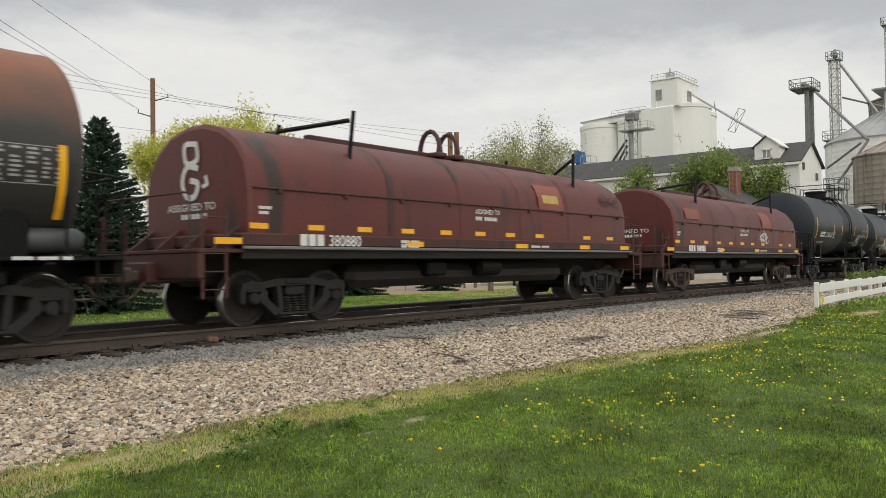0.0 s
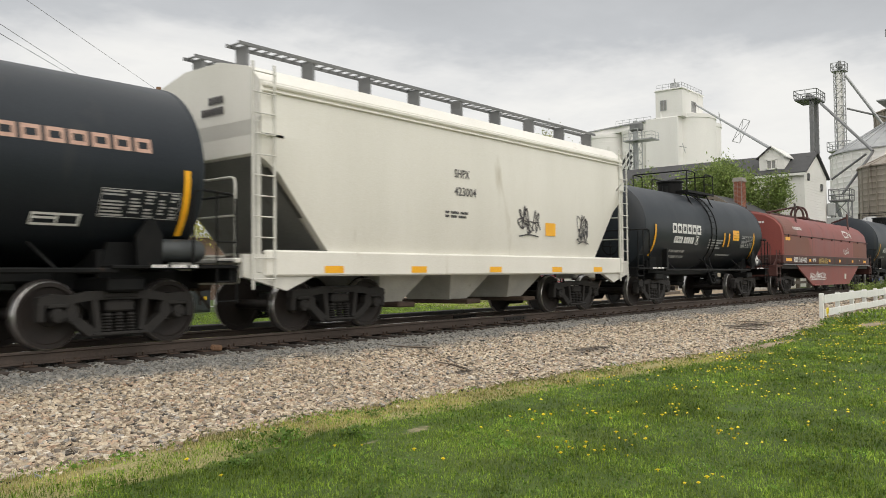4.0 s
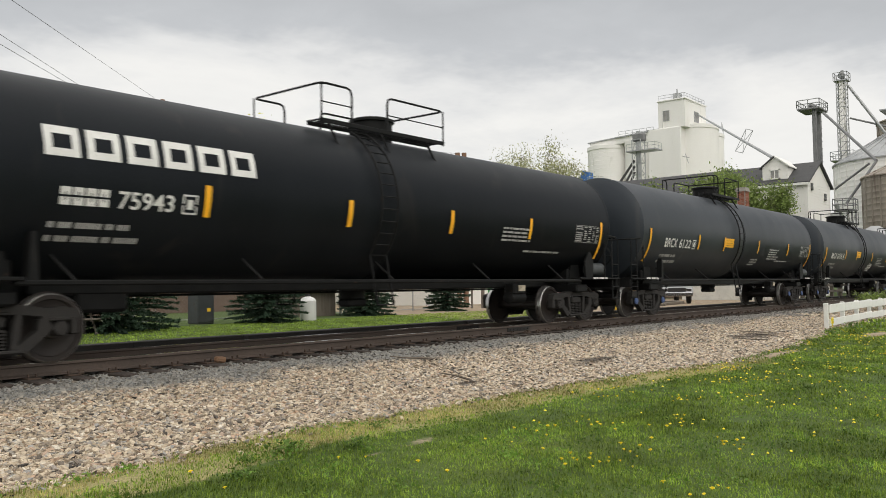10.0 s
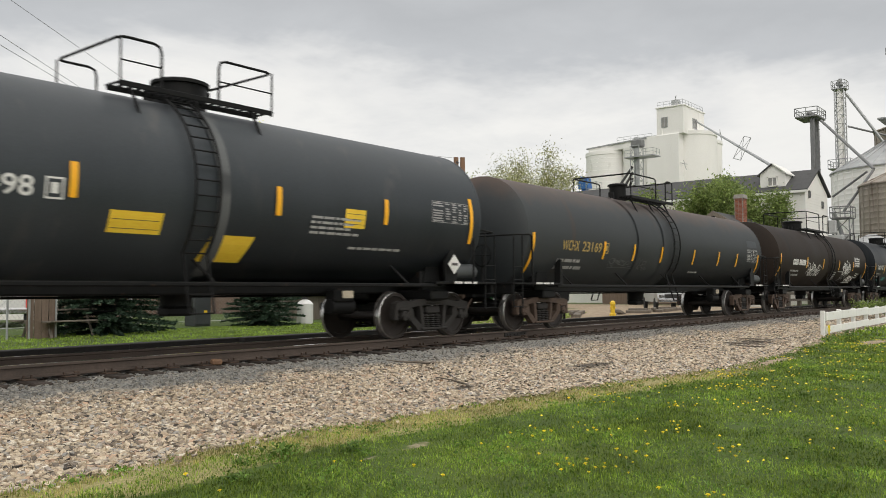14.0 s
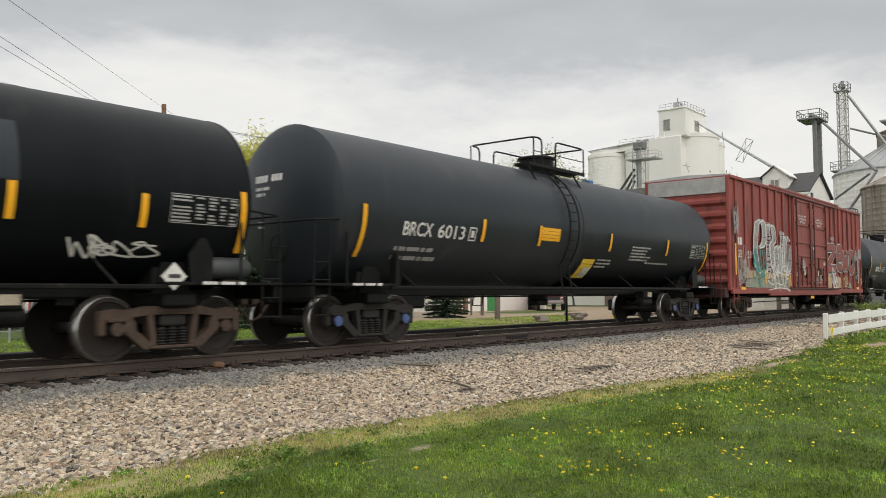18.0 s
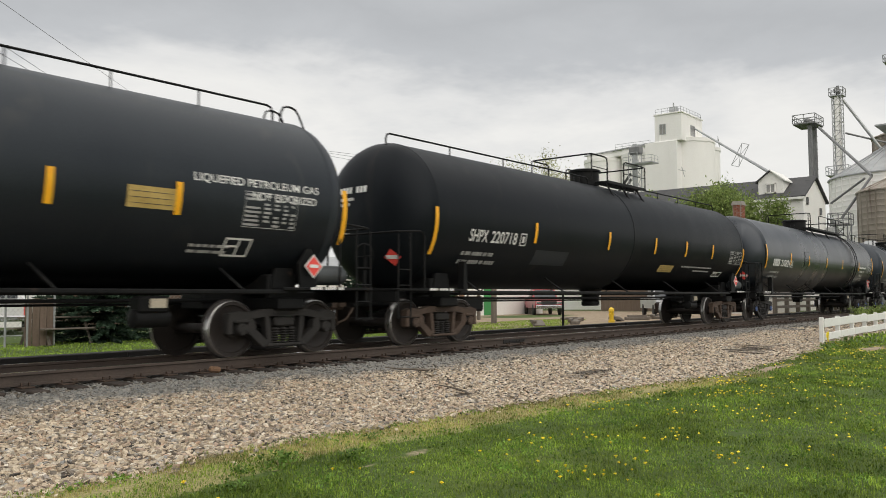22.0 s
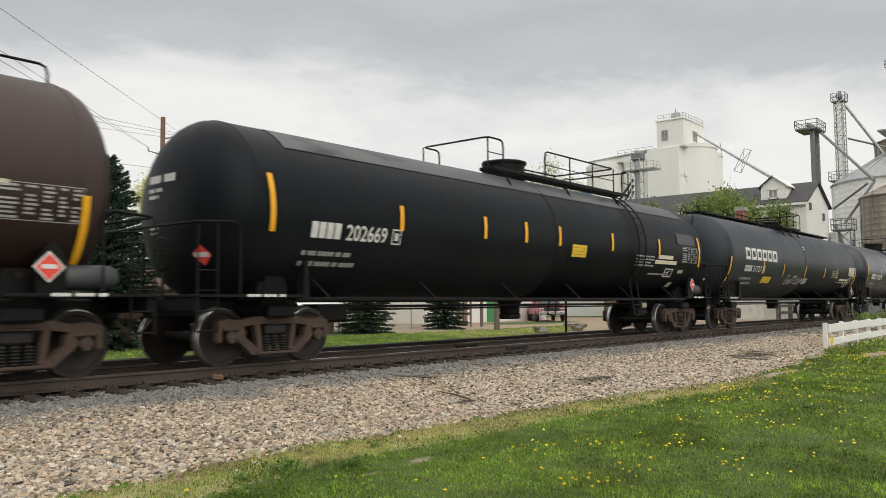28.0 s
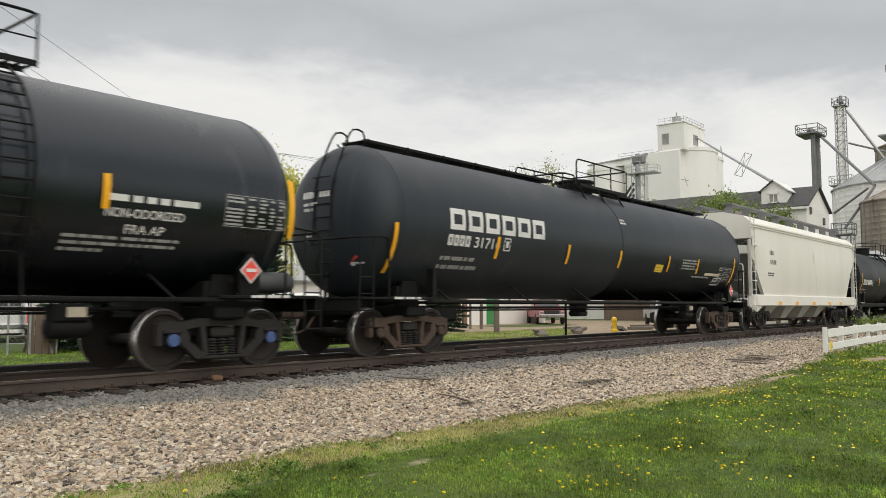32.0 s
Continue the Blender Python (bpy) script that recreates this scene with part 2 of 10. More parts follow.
M["patch_grey"] = surface("grey_repaint", (0.060, 0.064, 0.066), (0.088, 0.092, 0.094), 0.5, 0, 1.5, STREAK, (0.05, 0.05, 0.05), 0.6, 0.05, 50)
M["pale_pink"] = surface("faded_pink_lettering_paint", (0.50, 0.31, 0.24), (0.58, 0.38, 0.30), 0.6, 0, 3.0, (1, 1, 1), None, 0.6, 0.0, 40)
M["tan_plate"] = surface("dull_tan_plate_paint", (0.42, 0.37, 0.28), (0.52, 0.46, 0.36), 0.6, 0, 4, (1, 1, 1), (0.2, 0.17, 0.13), 0.6, 0.05, 50)
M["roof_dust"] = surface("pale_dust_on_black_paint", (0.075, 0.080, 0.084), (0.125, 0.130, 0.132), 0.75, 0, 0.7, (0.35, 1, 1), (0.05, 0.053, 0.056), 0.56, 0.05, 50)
M["grey_steel"] = surface("grey_grimy_steel", (0.16, 0.165, 0.17), (0.22, 0.22, 0.22), 0.55, 0.2, 2, (1, 1, 1), None, 0.64, 0.08, 50)
M["rail_web"] = surface("brown_rail_steel", (0.058, 0.044, 0.036), (0.086, 0.064, 0.052), 0.75, 0.1, 1.5, (1, 1, 1), (0.06, 0.045, 0.038), 0.6, 0.2, 40, space="Object")
M["rail_head"] = surface("polished_rail_head", (0.56, 0.56, 0.57), (0.64, 0.64, 0.64), 0.13, 1.0, 1.5, (0.1, 3, 1), None, 0.6, 0.02, 40)
M["tar"] = surface("tarred_black_timber", (0.010, 0.0095, 0.009), (0.021, 0.019, 0.017), 0.8, 0, 3, (6, 0.6, 3), None, 0.6, 0.3, 50)
M["tie"] = surface("weathered_creosote_timber", (0.030, 0.023, 0.019), (0.052, 0.040, 0.033), 0.85, 0, 3, (6, 0.6, 3), (0.035, 0.028, 0.024), 0.6, 0.4, 50, island=-0.2)
M["galv"] = surface("galvanised_steel", (0.34, 0.35, 0.36), (0.45, 0.46, 0.46), 0.5, 0.5, 0.8, (1, 1, 1), (0.28, 0.27, 0.25), 0.66, 0.05, 20)
M["bin_steel"] = surface("weathered_bin_steel", (0.25, 0.215, 0.175), (0.37, 0.33, 0.28), 0.55, 0.3, 0.6, (1, 1, 0.10), (0.12, 0.085, 0.06), 0.56, 0.05, 10)
M["elev_white"] = surface("whitewashed_concrete", (0.83, 0.815, 0.79), (0.88, 0.865, 0.84), 0.8, 0, 0.25, (1, 1, 0.3), (0.60, 0.59, 0.55), 0.66, 0.1, 6)
M["siding"] = surface("white_painted_siding", (0.79, 0.775, 0.745), (0.85, 0.835, 0.80), 0.7, 0, 0.4, (1, 1, 0.3), (0.58, 0.57, 0.52), 0.68, 0.1, 8)
M["shingle"] = surface("dark_roof_shingles", (0.050, 0.051, 0.053), (0.075, 0.075, 0.077), 0.85, 0, 1.0, (1, 1, 1), (0.04, 0.04, 0.04), 0.6, 0.3, 14)
# window panes with a pale grey base colour
M["pale_glass"] = surface("pale_grey_window_glass", (0.20, 0.20, 0.195), (0.34, 0.33, 0.31), 0.15, 0, 0.8, (1, 1, 1), None, 0.6, 0.0, 10, 0.3)
M["glass"] = surface("dark_window_glass", (0.03, 0.035, 0.04), (0.05, 0.055, 0.06), 0.08, 0, 0.5, (1, 1, 1), None, 0.6, 0.0, 10, 0.5)
M["brick"] = surface("old_red_brick", (0.23, 0.075, 0.045), (0.32, 0.12, 0.07), 0.85, 0, 3, (1, 1, 1), (0.2, 0.14, 0.11), 0.62, 0.3, 30, island=-0.2)
M["mortar"] = surface("grey_mortar", (0.30, 0.28, 0.25), (0.38, 0.36, 0.33), 0.9, 0, 5, (1, 1, 1), None, 0.6, 0.2, 40)
M["pole_wood"] = surface("brown_pole_timber", (0.18, 0.10, 0.06), (0.27, 0.16, 0.10), 0.85, 0, 2, (5, 5, 0.3), (0.12, 0.07, 0.045), 0.6, 0.3, 40)
M["grey_wood"] = surface("grey_weathered_timber", (0.13, 0.11, 0.09), (0.20, 0.175, 0.145), 0.85, 0, 2, (5, 5, 0.4), (0.08, 0.065, 0.055), 0.6, 0.3, 40)
M["fence_white"] = surface("white_fence_paint", (0.74, 0.74, 0.71), (0.82, 0.82, 0.79), 0.55, 0, 1.5, (0.5, 1, 2), (0.55, 0.53, 0.42), 0.66, 0.1, 40)
M["blue_paint"] = surface("bright_blue_machine_paint", (0.02, 0.10, 0.32), (0.03, 0.14, 0.40), 0.45, 0, 1, (1, 1, 1), None, 0.6, 0.05, 20)
M["wire"] = surface("dark_cable", (0.05, 0.05, 0.05), (0.07, 0.07, 0.07), 0.6, 0, 1, (1, 1, 1), None, 0.6, 0.0, 20)
M["bark"] = surface("grey_brown_bark", (0.10, 0.082, 0.065), (0.16, 0.135, 0.11), 0.9, 0, 4, (3, 3, 0.6), None, 0.6, 0.5, 40)
M["car_silver"] = surface("silver_car_paint", (0.34, 0.35, 0.36), (0.40, 0.41, 0.42), 0.3, 0.4, 1, (1, 1, 1), None, 0.6, 0.0, 60, 0.5)
M["car_white"] = surface("white_car_paint", (0.70, 0.70, 0.69), (0.76, 0.76, 0.75), 0.35, 0, 1, (1, 1, 1), None, 0.6, 0.0, 60, 0.4)
M["car_red"] = surface("red_car_paint", (0.30, 0.02, 0.03), (0.36, 0.03, 0.04), 0.3, 0, 1, (1, 1, 1), None, 0.6, 0.0, 60, 0.5)
M["rubber"] = surface("black_rubber", (0.02, 0.02, 0.02), (0.03, 0.03, 0.03), 0.8, 0, 5, (1, 1, 1), None, 0.6, 0.1, 60)
M["chrome"] = surface("dull_chrome", (0.55, 0.55, 0.56), (0.65, 0.65, 0.66), 0.2, 0.95, 2, (1, 1, 1), None, 0.6, 0.0, 30)

M["gloss_black"].node_tree.nodes["Principled BSDF"].inputs["Specular IOR Level"].default_value = 0.68
for k_ in ("gloss_black", "black", "grey_black", "blue_black"):
    M[k_].node_tree.nodes["Principled BSDF"].inputs["Specular Tint"].default_value = (0.88, 0.925, 1.0, 1)
for k_ in ("black", "grey_black", "slate", "blue_black", "steel_black", "dark_brown"):
    M[k_].node_tree.nodes["Principled BSDF"].inputs["Specular IOR Level"].default_value = {"black": 0.12, "steel_black": 0.12, "dark_brown": 0.14}.get(k_, 0.34)


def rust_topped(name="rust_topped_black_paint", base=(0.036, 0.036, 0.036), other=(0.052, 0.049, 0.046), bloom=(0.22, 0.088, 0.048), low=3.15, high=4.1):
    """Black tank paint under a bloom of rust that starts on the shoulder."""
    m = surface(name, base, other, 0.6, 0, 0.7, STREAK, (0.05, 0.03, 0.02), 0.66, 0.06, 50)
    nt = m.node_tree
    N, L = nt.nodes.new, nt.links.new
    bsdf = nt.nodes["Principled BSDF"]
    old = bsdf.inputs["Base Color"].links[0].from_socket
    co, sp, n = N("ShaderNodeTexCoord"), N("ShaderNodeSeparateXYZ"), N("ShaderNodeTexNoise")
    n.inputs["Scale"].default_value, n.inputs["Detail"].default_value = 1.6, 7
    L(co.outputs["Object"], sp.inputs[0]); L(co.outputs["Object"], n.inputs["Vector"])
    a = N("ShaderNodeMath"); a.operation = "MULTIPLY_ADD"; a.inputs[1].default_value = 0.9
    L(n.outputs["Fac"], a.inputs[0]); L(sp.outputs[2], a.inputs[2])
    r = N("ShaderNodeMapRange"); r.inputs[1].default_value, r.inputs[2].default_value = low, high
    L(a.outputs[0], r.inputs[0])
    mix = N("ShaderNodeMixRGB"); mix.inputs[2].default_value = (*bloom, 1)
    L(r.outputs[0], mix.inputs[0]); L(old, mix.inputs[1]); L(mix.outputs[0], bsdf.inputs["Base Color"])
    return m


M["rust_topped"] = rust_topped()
M["rusty_slate"] = rust_topped("rust_dusted_slate_paint", (0.019, 0.023, 0.026), (0.029, 0.034, 0.037), (0.085, 0.050, 0.034), 3.45, 4.35)


# ---- shapes ----
class Shape:
    """Collects primitives of one mesh."""

    def __init__(self):
        self.v, self.f, self.mi, self.mats = [], [], [], []
        self.cur = 0

    def use(self, m):
        if m not in self.mats:
            self.mats.append(m)
        self.cur = self.mats.index(m)
        return self

    def add(self, vs, fs):
        n = len(self.v)
        self.v.extend(tuple(p) for p in vs)
        self.f.extend(tuple(i + n for i in f) for f in fs)
        self.mi.extend([self.cur] * len(fs))
        return self

    def box(self, c, s, m=None, bev=0.0):
        x, y, z = (k / 2 for k in s)
        if bev:
            b = min(bev, x * 0.9, y * 0.9, z * 0.9)
            vs = []
            for sx in (-1, 1):
                for sy in (-1, 1):
                    for sz in (-1, 1):
                        vs += [(sx * x, sy * (y - b), sz * (z - b)), (sx * (x - b), sy * y, sz * (z - b)), (sx * (x - b), sy * (y - b), sz * z)]
            def q(i, j, k):
                return 3 * (4 * i + 2 * j + k)
            fs = []
            for i in (0, 1):
                fs.append((q(i, 0, 0), q(i, 1, 0), q(i, 1, 1), q(i, 0, 1)) if i else (q(i, 0, 0), q(i, 0, 1), q(i, 1, 1), q(i, 1, 0)))
                fs.append((q(0, i, 0) + 1, q(0, i, 1) + 1, q(1, i, 1) + 1, q(1, i, 0) + 1) if i else (q(0, i, 0) + 1, q(1, i, 0) + 1, q(1, i, 1) + 1, q(0, i, 1) + 1))
                fs.append((q(0, 0, i) + 2, q(1, 0, i) + 2, q(1, 1, i) + 2, q(0, 1, i) + 2) if i else (q(0, 0, i) + 2, q(0, 1, i) + 2, q(1, 1, i) + 2, q(1, 0, i) + 2))
            for i in (0, 1):
                for j in (0, 1):
                    fs.append((q(i, j, 0), q(i, j, 1), q(i, j, 1) + 1, q(i, j, 0) + 1))
                    fs.append((q(i, 0, j), q(i, 1, j), q(i, 1, j) + 2, q(i, 0, j) + 2))
                    fs.append((q(0, i, j) + 1, q(1, i, j) + 1, q(1, i, j) + 2, q(0, i, j) + 2))
                    for k in (0, 1):
                        a = q(i, j, k)
                        fs.append((a, a + 1, a + 2))
        else:
            vs = [(sx * x, sy * y, sz * z) for sx in (-1, 1) for sy in (-1, 1) for sz in (-1, 1)]
            fs = [(0, 1, 3, 2), (4, 6, 7, 5), (0, 4, 5, 1), (2, 3, 7, 6), (0, 2, 6, 4), (1, 5, 7, 3)]
        c = Vector(c)
        vs = [(m @ Vector(p) if m else Vector(p)) + c for p in vs]
        return self.add(vs, fs)

    def rod(self, a, b, r, r2=None, n=8, caps=True):
        a, b = Vector(a), Vector(b)
        d = b - a
        if d.length < 1e-6:
            return self
        q = d.to_track_quat("Z", "Y").to_matrix()
        r2 = r if r2 is None else r2
        vs = []
        for k in range(n):
            w = 2 * math.pi * k / n
            o = q @ Vector((math.cos(w), math.sin(w), 0))
            vs += [a + o * r, b + o * r2]
        fs = [(2 * k, 2 * ((k + 1) % n), 2 * ((k + 1) % n) + 1, 2 * k + 1) for k in range(n)]
        if caps:
            fs += [tuple(2 * k for k in reversed(range(n))), tuple(2 * k + 1 for k in range(n))]
        return self.add(vs, fs)

    def pipe(self, pts, r, n=6, round_by=0.0):
        pts = [Vector(p) for p in pts]
        if round_by:
            out = [pts[0]]
            for a, b, c in zip(pts, pts[1:], pts[2:]):
                u, w = (a - b), (c - b)
                k = min(round_by, u.length * 0.45, w.length * 0.45)
                p, q = b + u.normalized() * k, b + w.normalized() * k
                out += [p, (p + q) / 4 + b / 2, q]
            pts = out + [pts[-1]]
        rings = []
        for i, p in enumerate(pts):
            d = (pts[min(i + 1, len(pts) - 1)] - pts[max(i - 1, 0)]).normalized()
            q = d.to_track_quat("Z", "Y").to_matrix()
            rings.append([p + q @ Vector((math.cos(2 * math.pi * k / n) * r, math.sin(2 * math.pi * k / n) * r, 0)) for k in range(n)])
        for ra, rb in zip(rings, rings[1:]):
            # match the turn of the next ring to this one
            best = min(range(n), key=lambda s: sum((ra[k] - rb[(k + s) % n]).length_squared for k in range(n)))
            rb[:] = rb[best:] + rb[:best]
        vs = [p for r_ in rings for p in r_]
        fs = [(i * n + k, i * n + (k + 1) % n, (i + 1) * n + (k + 1) % n, (i + 1) * n + k) for i in range(len(rings) - 1) for k in range(n)]
        fs += [tuple(reversed(range(n))), tuple((len(rings) - 1) * n + k for k in range(n))]
        return self.add(vs, fs)

    def lathe(self, prof, axis="z", c=(0, 0, 0), n=24, close=True):
        """prof: (radius, along). axis: the direction it turns about."""
        c = Vector(c)
        vs, fs = [], []
        for r, h in prof:
            for k in range(n):
                w = 2 * math.pi * k / n
                u, v_ = r * math.cos(w), r * math.sin(w)
                p = {"z": (u, v_, h), "x": (h, u, v_), "y": (v_, h, u)}[axis]
                vs.append(c + Vector(p))
        for i in range(len(prof) - 1):
            for k in range(n):
                fs.append((i * n + k, i * n + (k + 1) % n, (i + 1) * n + (k + 1) % n, (i + 1) * n + k))
        if close:
            fs += [tuple(reversed(range(n))), tuple((len(prof) - 1) * n + k for k in range(n))]
        return self.add(vs, fs)

    def prism(self, poly, depth, m=None, c=(0, 0, 0)):
        """poly in (x, z), extruded along y by depth, centred."""
        n = len(poly)
        vs = [(x, -depth / 2, z) for x, z in poly] + [(x, depth / 2, z) for x, z in poly]
        fs = [tuple(range(n)), tuple(reversed(range(n, 2 * n)))] + [(i + n, (i + 1) % n + n, (i + 1) % n, i) for i in range(n)]
        c = Vector(c)
        vs = [(m @ Vector(p) if m else Vector(p)) + c for p in vs]
        return self.add(vs, fs)

    def loft(self, sections, close=True):
        """sections: rings of equally many points."""
        n = len(sections[0])
        vs = [p for s in sections for p in s]
        fs = [(i * n + k, i * n + (k + 1) % n, (i + 1) * n + (k + 1) % n, (i + 1) * n + k) for i in range(len(sections) - 1) for k in range(n)]
        if close:
            fs += [tuple(reversed(range(n))), tuple((len(sections) - 1) * n + k for k in range(n))]
        return self.add(vs, fs)

    def data(self, name, mats, sharp=32):
        me = bpy.data.meshes.new(name)
        me.from_pydata([tuple(p) for p in self.v], [], self.f)
        for m in (self.mats or mats):
            me.materials.append(M[m] if isinstance(m, str) else m)
        if self.mats:
            me.polygons.foreach_set("material_index", self.mi)
        bm = bmesh.new()
        bm.from_mesh(me)
        bmesh.ops.recalc_face_normals(bm, faces=bm.faces)
        bm.to_mesh(me)
        bm.free()
        me.polygons.foreach_set("use_smooth", [True] * len(me.polygons))
        me.set_sharp_from_angle(angle=radians(sharp))
        me.update()
        return me


def part(name, shape, material, parent, label="", at=None, kind=""):
    """One mesh object under a thing or part. shape: a Shape or finished mesh data."""
    me = shape.data(name, [material]) if isinstance(shape, Shape) else shape
    ob = new(name, me)
    ob.parent = parent
    if at is not None:
        ob.matrix_basis = at
    return tagged(ob, label, kind=kind)


def thing(name, label, category, m=None, group="", kind="", shape=None, material=None):
    ob = new(name, shape.data(name, [material]) if shape else None)
    if shape is None:
        ob.empty_display_size = 0.2
    if m is not None:
        ob.matrix_basis = m
    return tagged(ob, label, category, group, kind)


# ---- ground ----
def smooth(a, b, x):
    u = min(1.0, max(0.0, (x - a) / (b - a)))
    return u * u * (3 - 2 * u)


def lerp_table(tab, x):
    if x <= tab[0][0]:
        return tab[0][1]
    for (a, u), (b, v) in zip(tab, tab[1:]):
        if x <= b:
            return u + (v - u) * (x - a) / (b - a)
    return tab[-1][1]


SLOPE = [(-40, -0.75), (0, -0.68), (5.0, -0.50), (8.6, -0.36), (9.7, -0.25), (10.2, -0.235), (13.4, -0.235), (14.6, -0.30), (18, -0.27), (60, -0.25)]


def ground_z(x, y):
    return lerp_table(SLOPE, y) + 0.02 * noise.noise((x * 0.35, y * 0.35, 0.0)) * (1 if y < 9 or y > 15 else 0.2)


LAWN_EDGE = [(-20, 6.1), (2.5, 6.04), (3.7, 6.05), (5.05, 6.30), (5.85, 6.22), (7.6, 6.14), (10, 6.03), (11.4, 5.87), (13, 5.66), (15, 5.47), (19, 5.64), (22.2, 5.95), (25, 6.45), (60, 7.0), (400, 8)]


def lawn_edge(x):
    return lerp_table(LAWN_EDGE, x) + 0.16 * noise.noise((x * 1.1, 3.0, 0.0)) + 0.07 * noise.noise((x * 4.1, 9.0, 0.0))


def ground_material():
    m, nt, bsdf = _nodes("ground_surface")
    N, L = nt.nodes.new, nt.links.new
    co = N("ShaderNodeTexCoord")

    def tex(scale, detail=6, rough=0.6):
        n = N("ShaderNodeTexNoise")
        n.inputs["Scale"].default_value, n.inputs["Detail"].default_value, n.inputs["Roughness"].default_value = scale, detail, rough
        L(co.outputs["Object"], n.inputs["Vector"])
        return n.outputs["Fac"]

    def blend(fac, a, b, lo=0.35, hi=0.65):
        r = N("ShaderNodeMapRange"); r.inputs[1].default_value, r.inputs[2].default_value = lo, hi
        L(fac, r.inputs[0])
        x = N("ShaderNodeMixRGB")
        L(r.outputs[0], x.inputs[0])
        for k, c in ((1, a), (2, b)):
            if isinstance(c, tuple):
                x.inputs[k].default_value = (*c, 1)
            else:
                L(c, x.inputs[k])
        return x.outputs[0]

    grass = blend(tex(0.9), (0.038, 0.068, 0.009), (0.074, 0.121, 0.016))
    grass = blend(tex(9.0), grass, blend(tex(31), (0.024, 0.036, 0.010), (0.080, 0.115, 0.022)), 0.45, 0.75)
    grass = blend(tex(0.35, 3), grass, (0.100, 0.135, 0.026), 0.56, 0.75)
    # bed under the loose stones: shade in the gaps is painted as dark fines
    stone = blend(tex(22, 3), (0.15, 0.125, 0.093), (0.32, 0.27, 0.205))
    stone = blend(tex(55, 2), stone, (0.07, 0.06, 0.05), 0.50, 0.66)
    # dark cinders, with the shade beneath the train mixed into their colour
    shaded_cinder = blend(tex(14, 4), (0.026, 0.024, 0.022), (0.058, 0.052, 0.047))
    dirt = blend(tex(3.0), (0.235, 0.175, 0.115), (0.39, 0.315, 0.225))
    at = N("ShaderNodeAttribute"); at.attribute_name = "cover"
    sp = N("ShaderNodeSeparateColor")
    L(at.outputs["Color"], sp.inputs[0])
    wob = tex(5.0, 5)

    def mask(channel):
        a = N("ShaderNodeMath"); a.operation = "ADD"
        L(sp.outputs[channel], a.inputs[0]); L(wob, a.inputs[1])
        return a.outputs[0]

    col = blend(mask(0), grass, stone, 0.9, 1.1)
    col = blend(mask(1), col, shaded_cinder, 0.9, 1.1)
    col = blend(mask(2), col, dirt, 0.9, 1.1)
    straw = blend(tex(45, 4), (0.20, 0.185, 0.075), (0.40, 0.35, 0.16))
    dry = N("ShaderNodeMath"); dry.operation = "ADD"
    L(at.outputs["Alpha"], dry.inputs[0]); L(wob, dry.inputs[1])
    col = blend(dry.outputs[0], col, straw, 0.9, 1.1)
    L(col, bsdf.inputs["Base Color"])
    bsdf.inputs["Roughness"].default_value = 0.95
    b = N("ShaderNodeBump"); b.inputs["Strength"].default_value, b.inputs["Distance"].default_value = 0.6, 0.03
    L(tex(26, 4), b.inputs["Height"]); L(b.outputs[0], bsdf.inputs["Normal"])
    return m


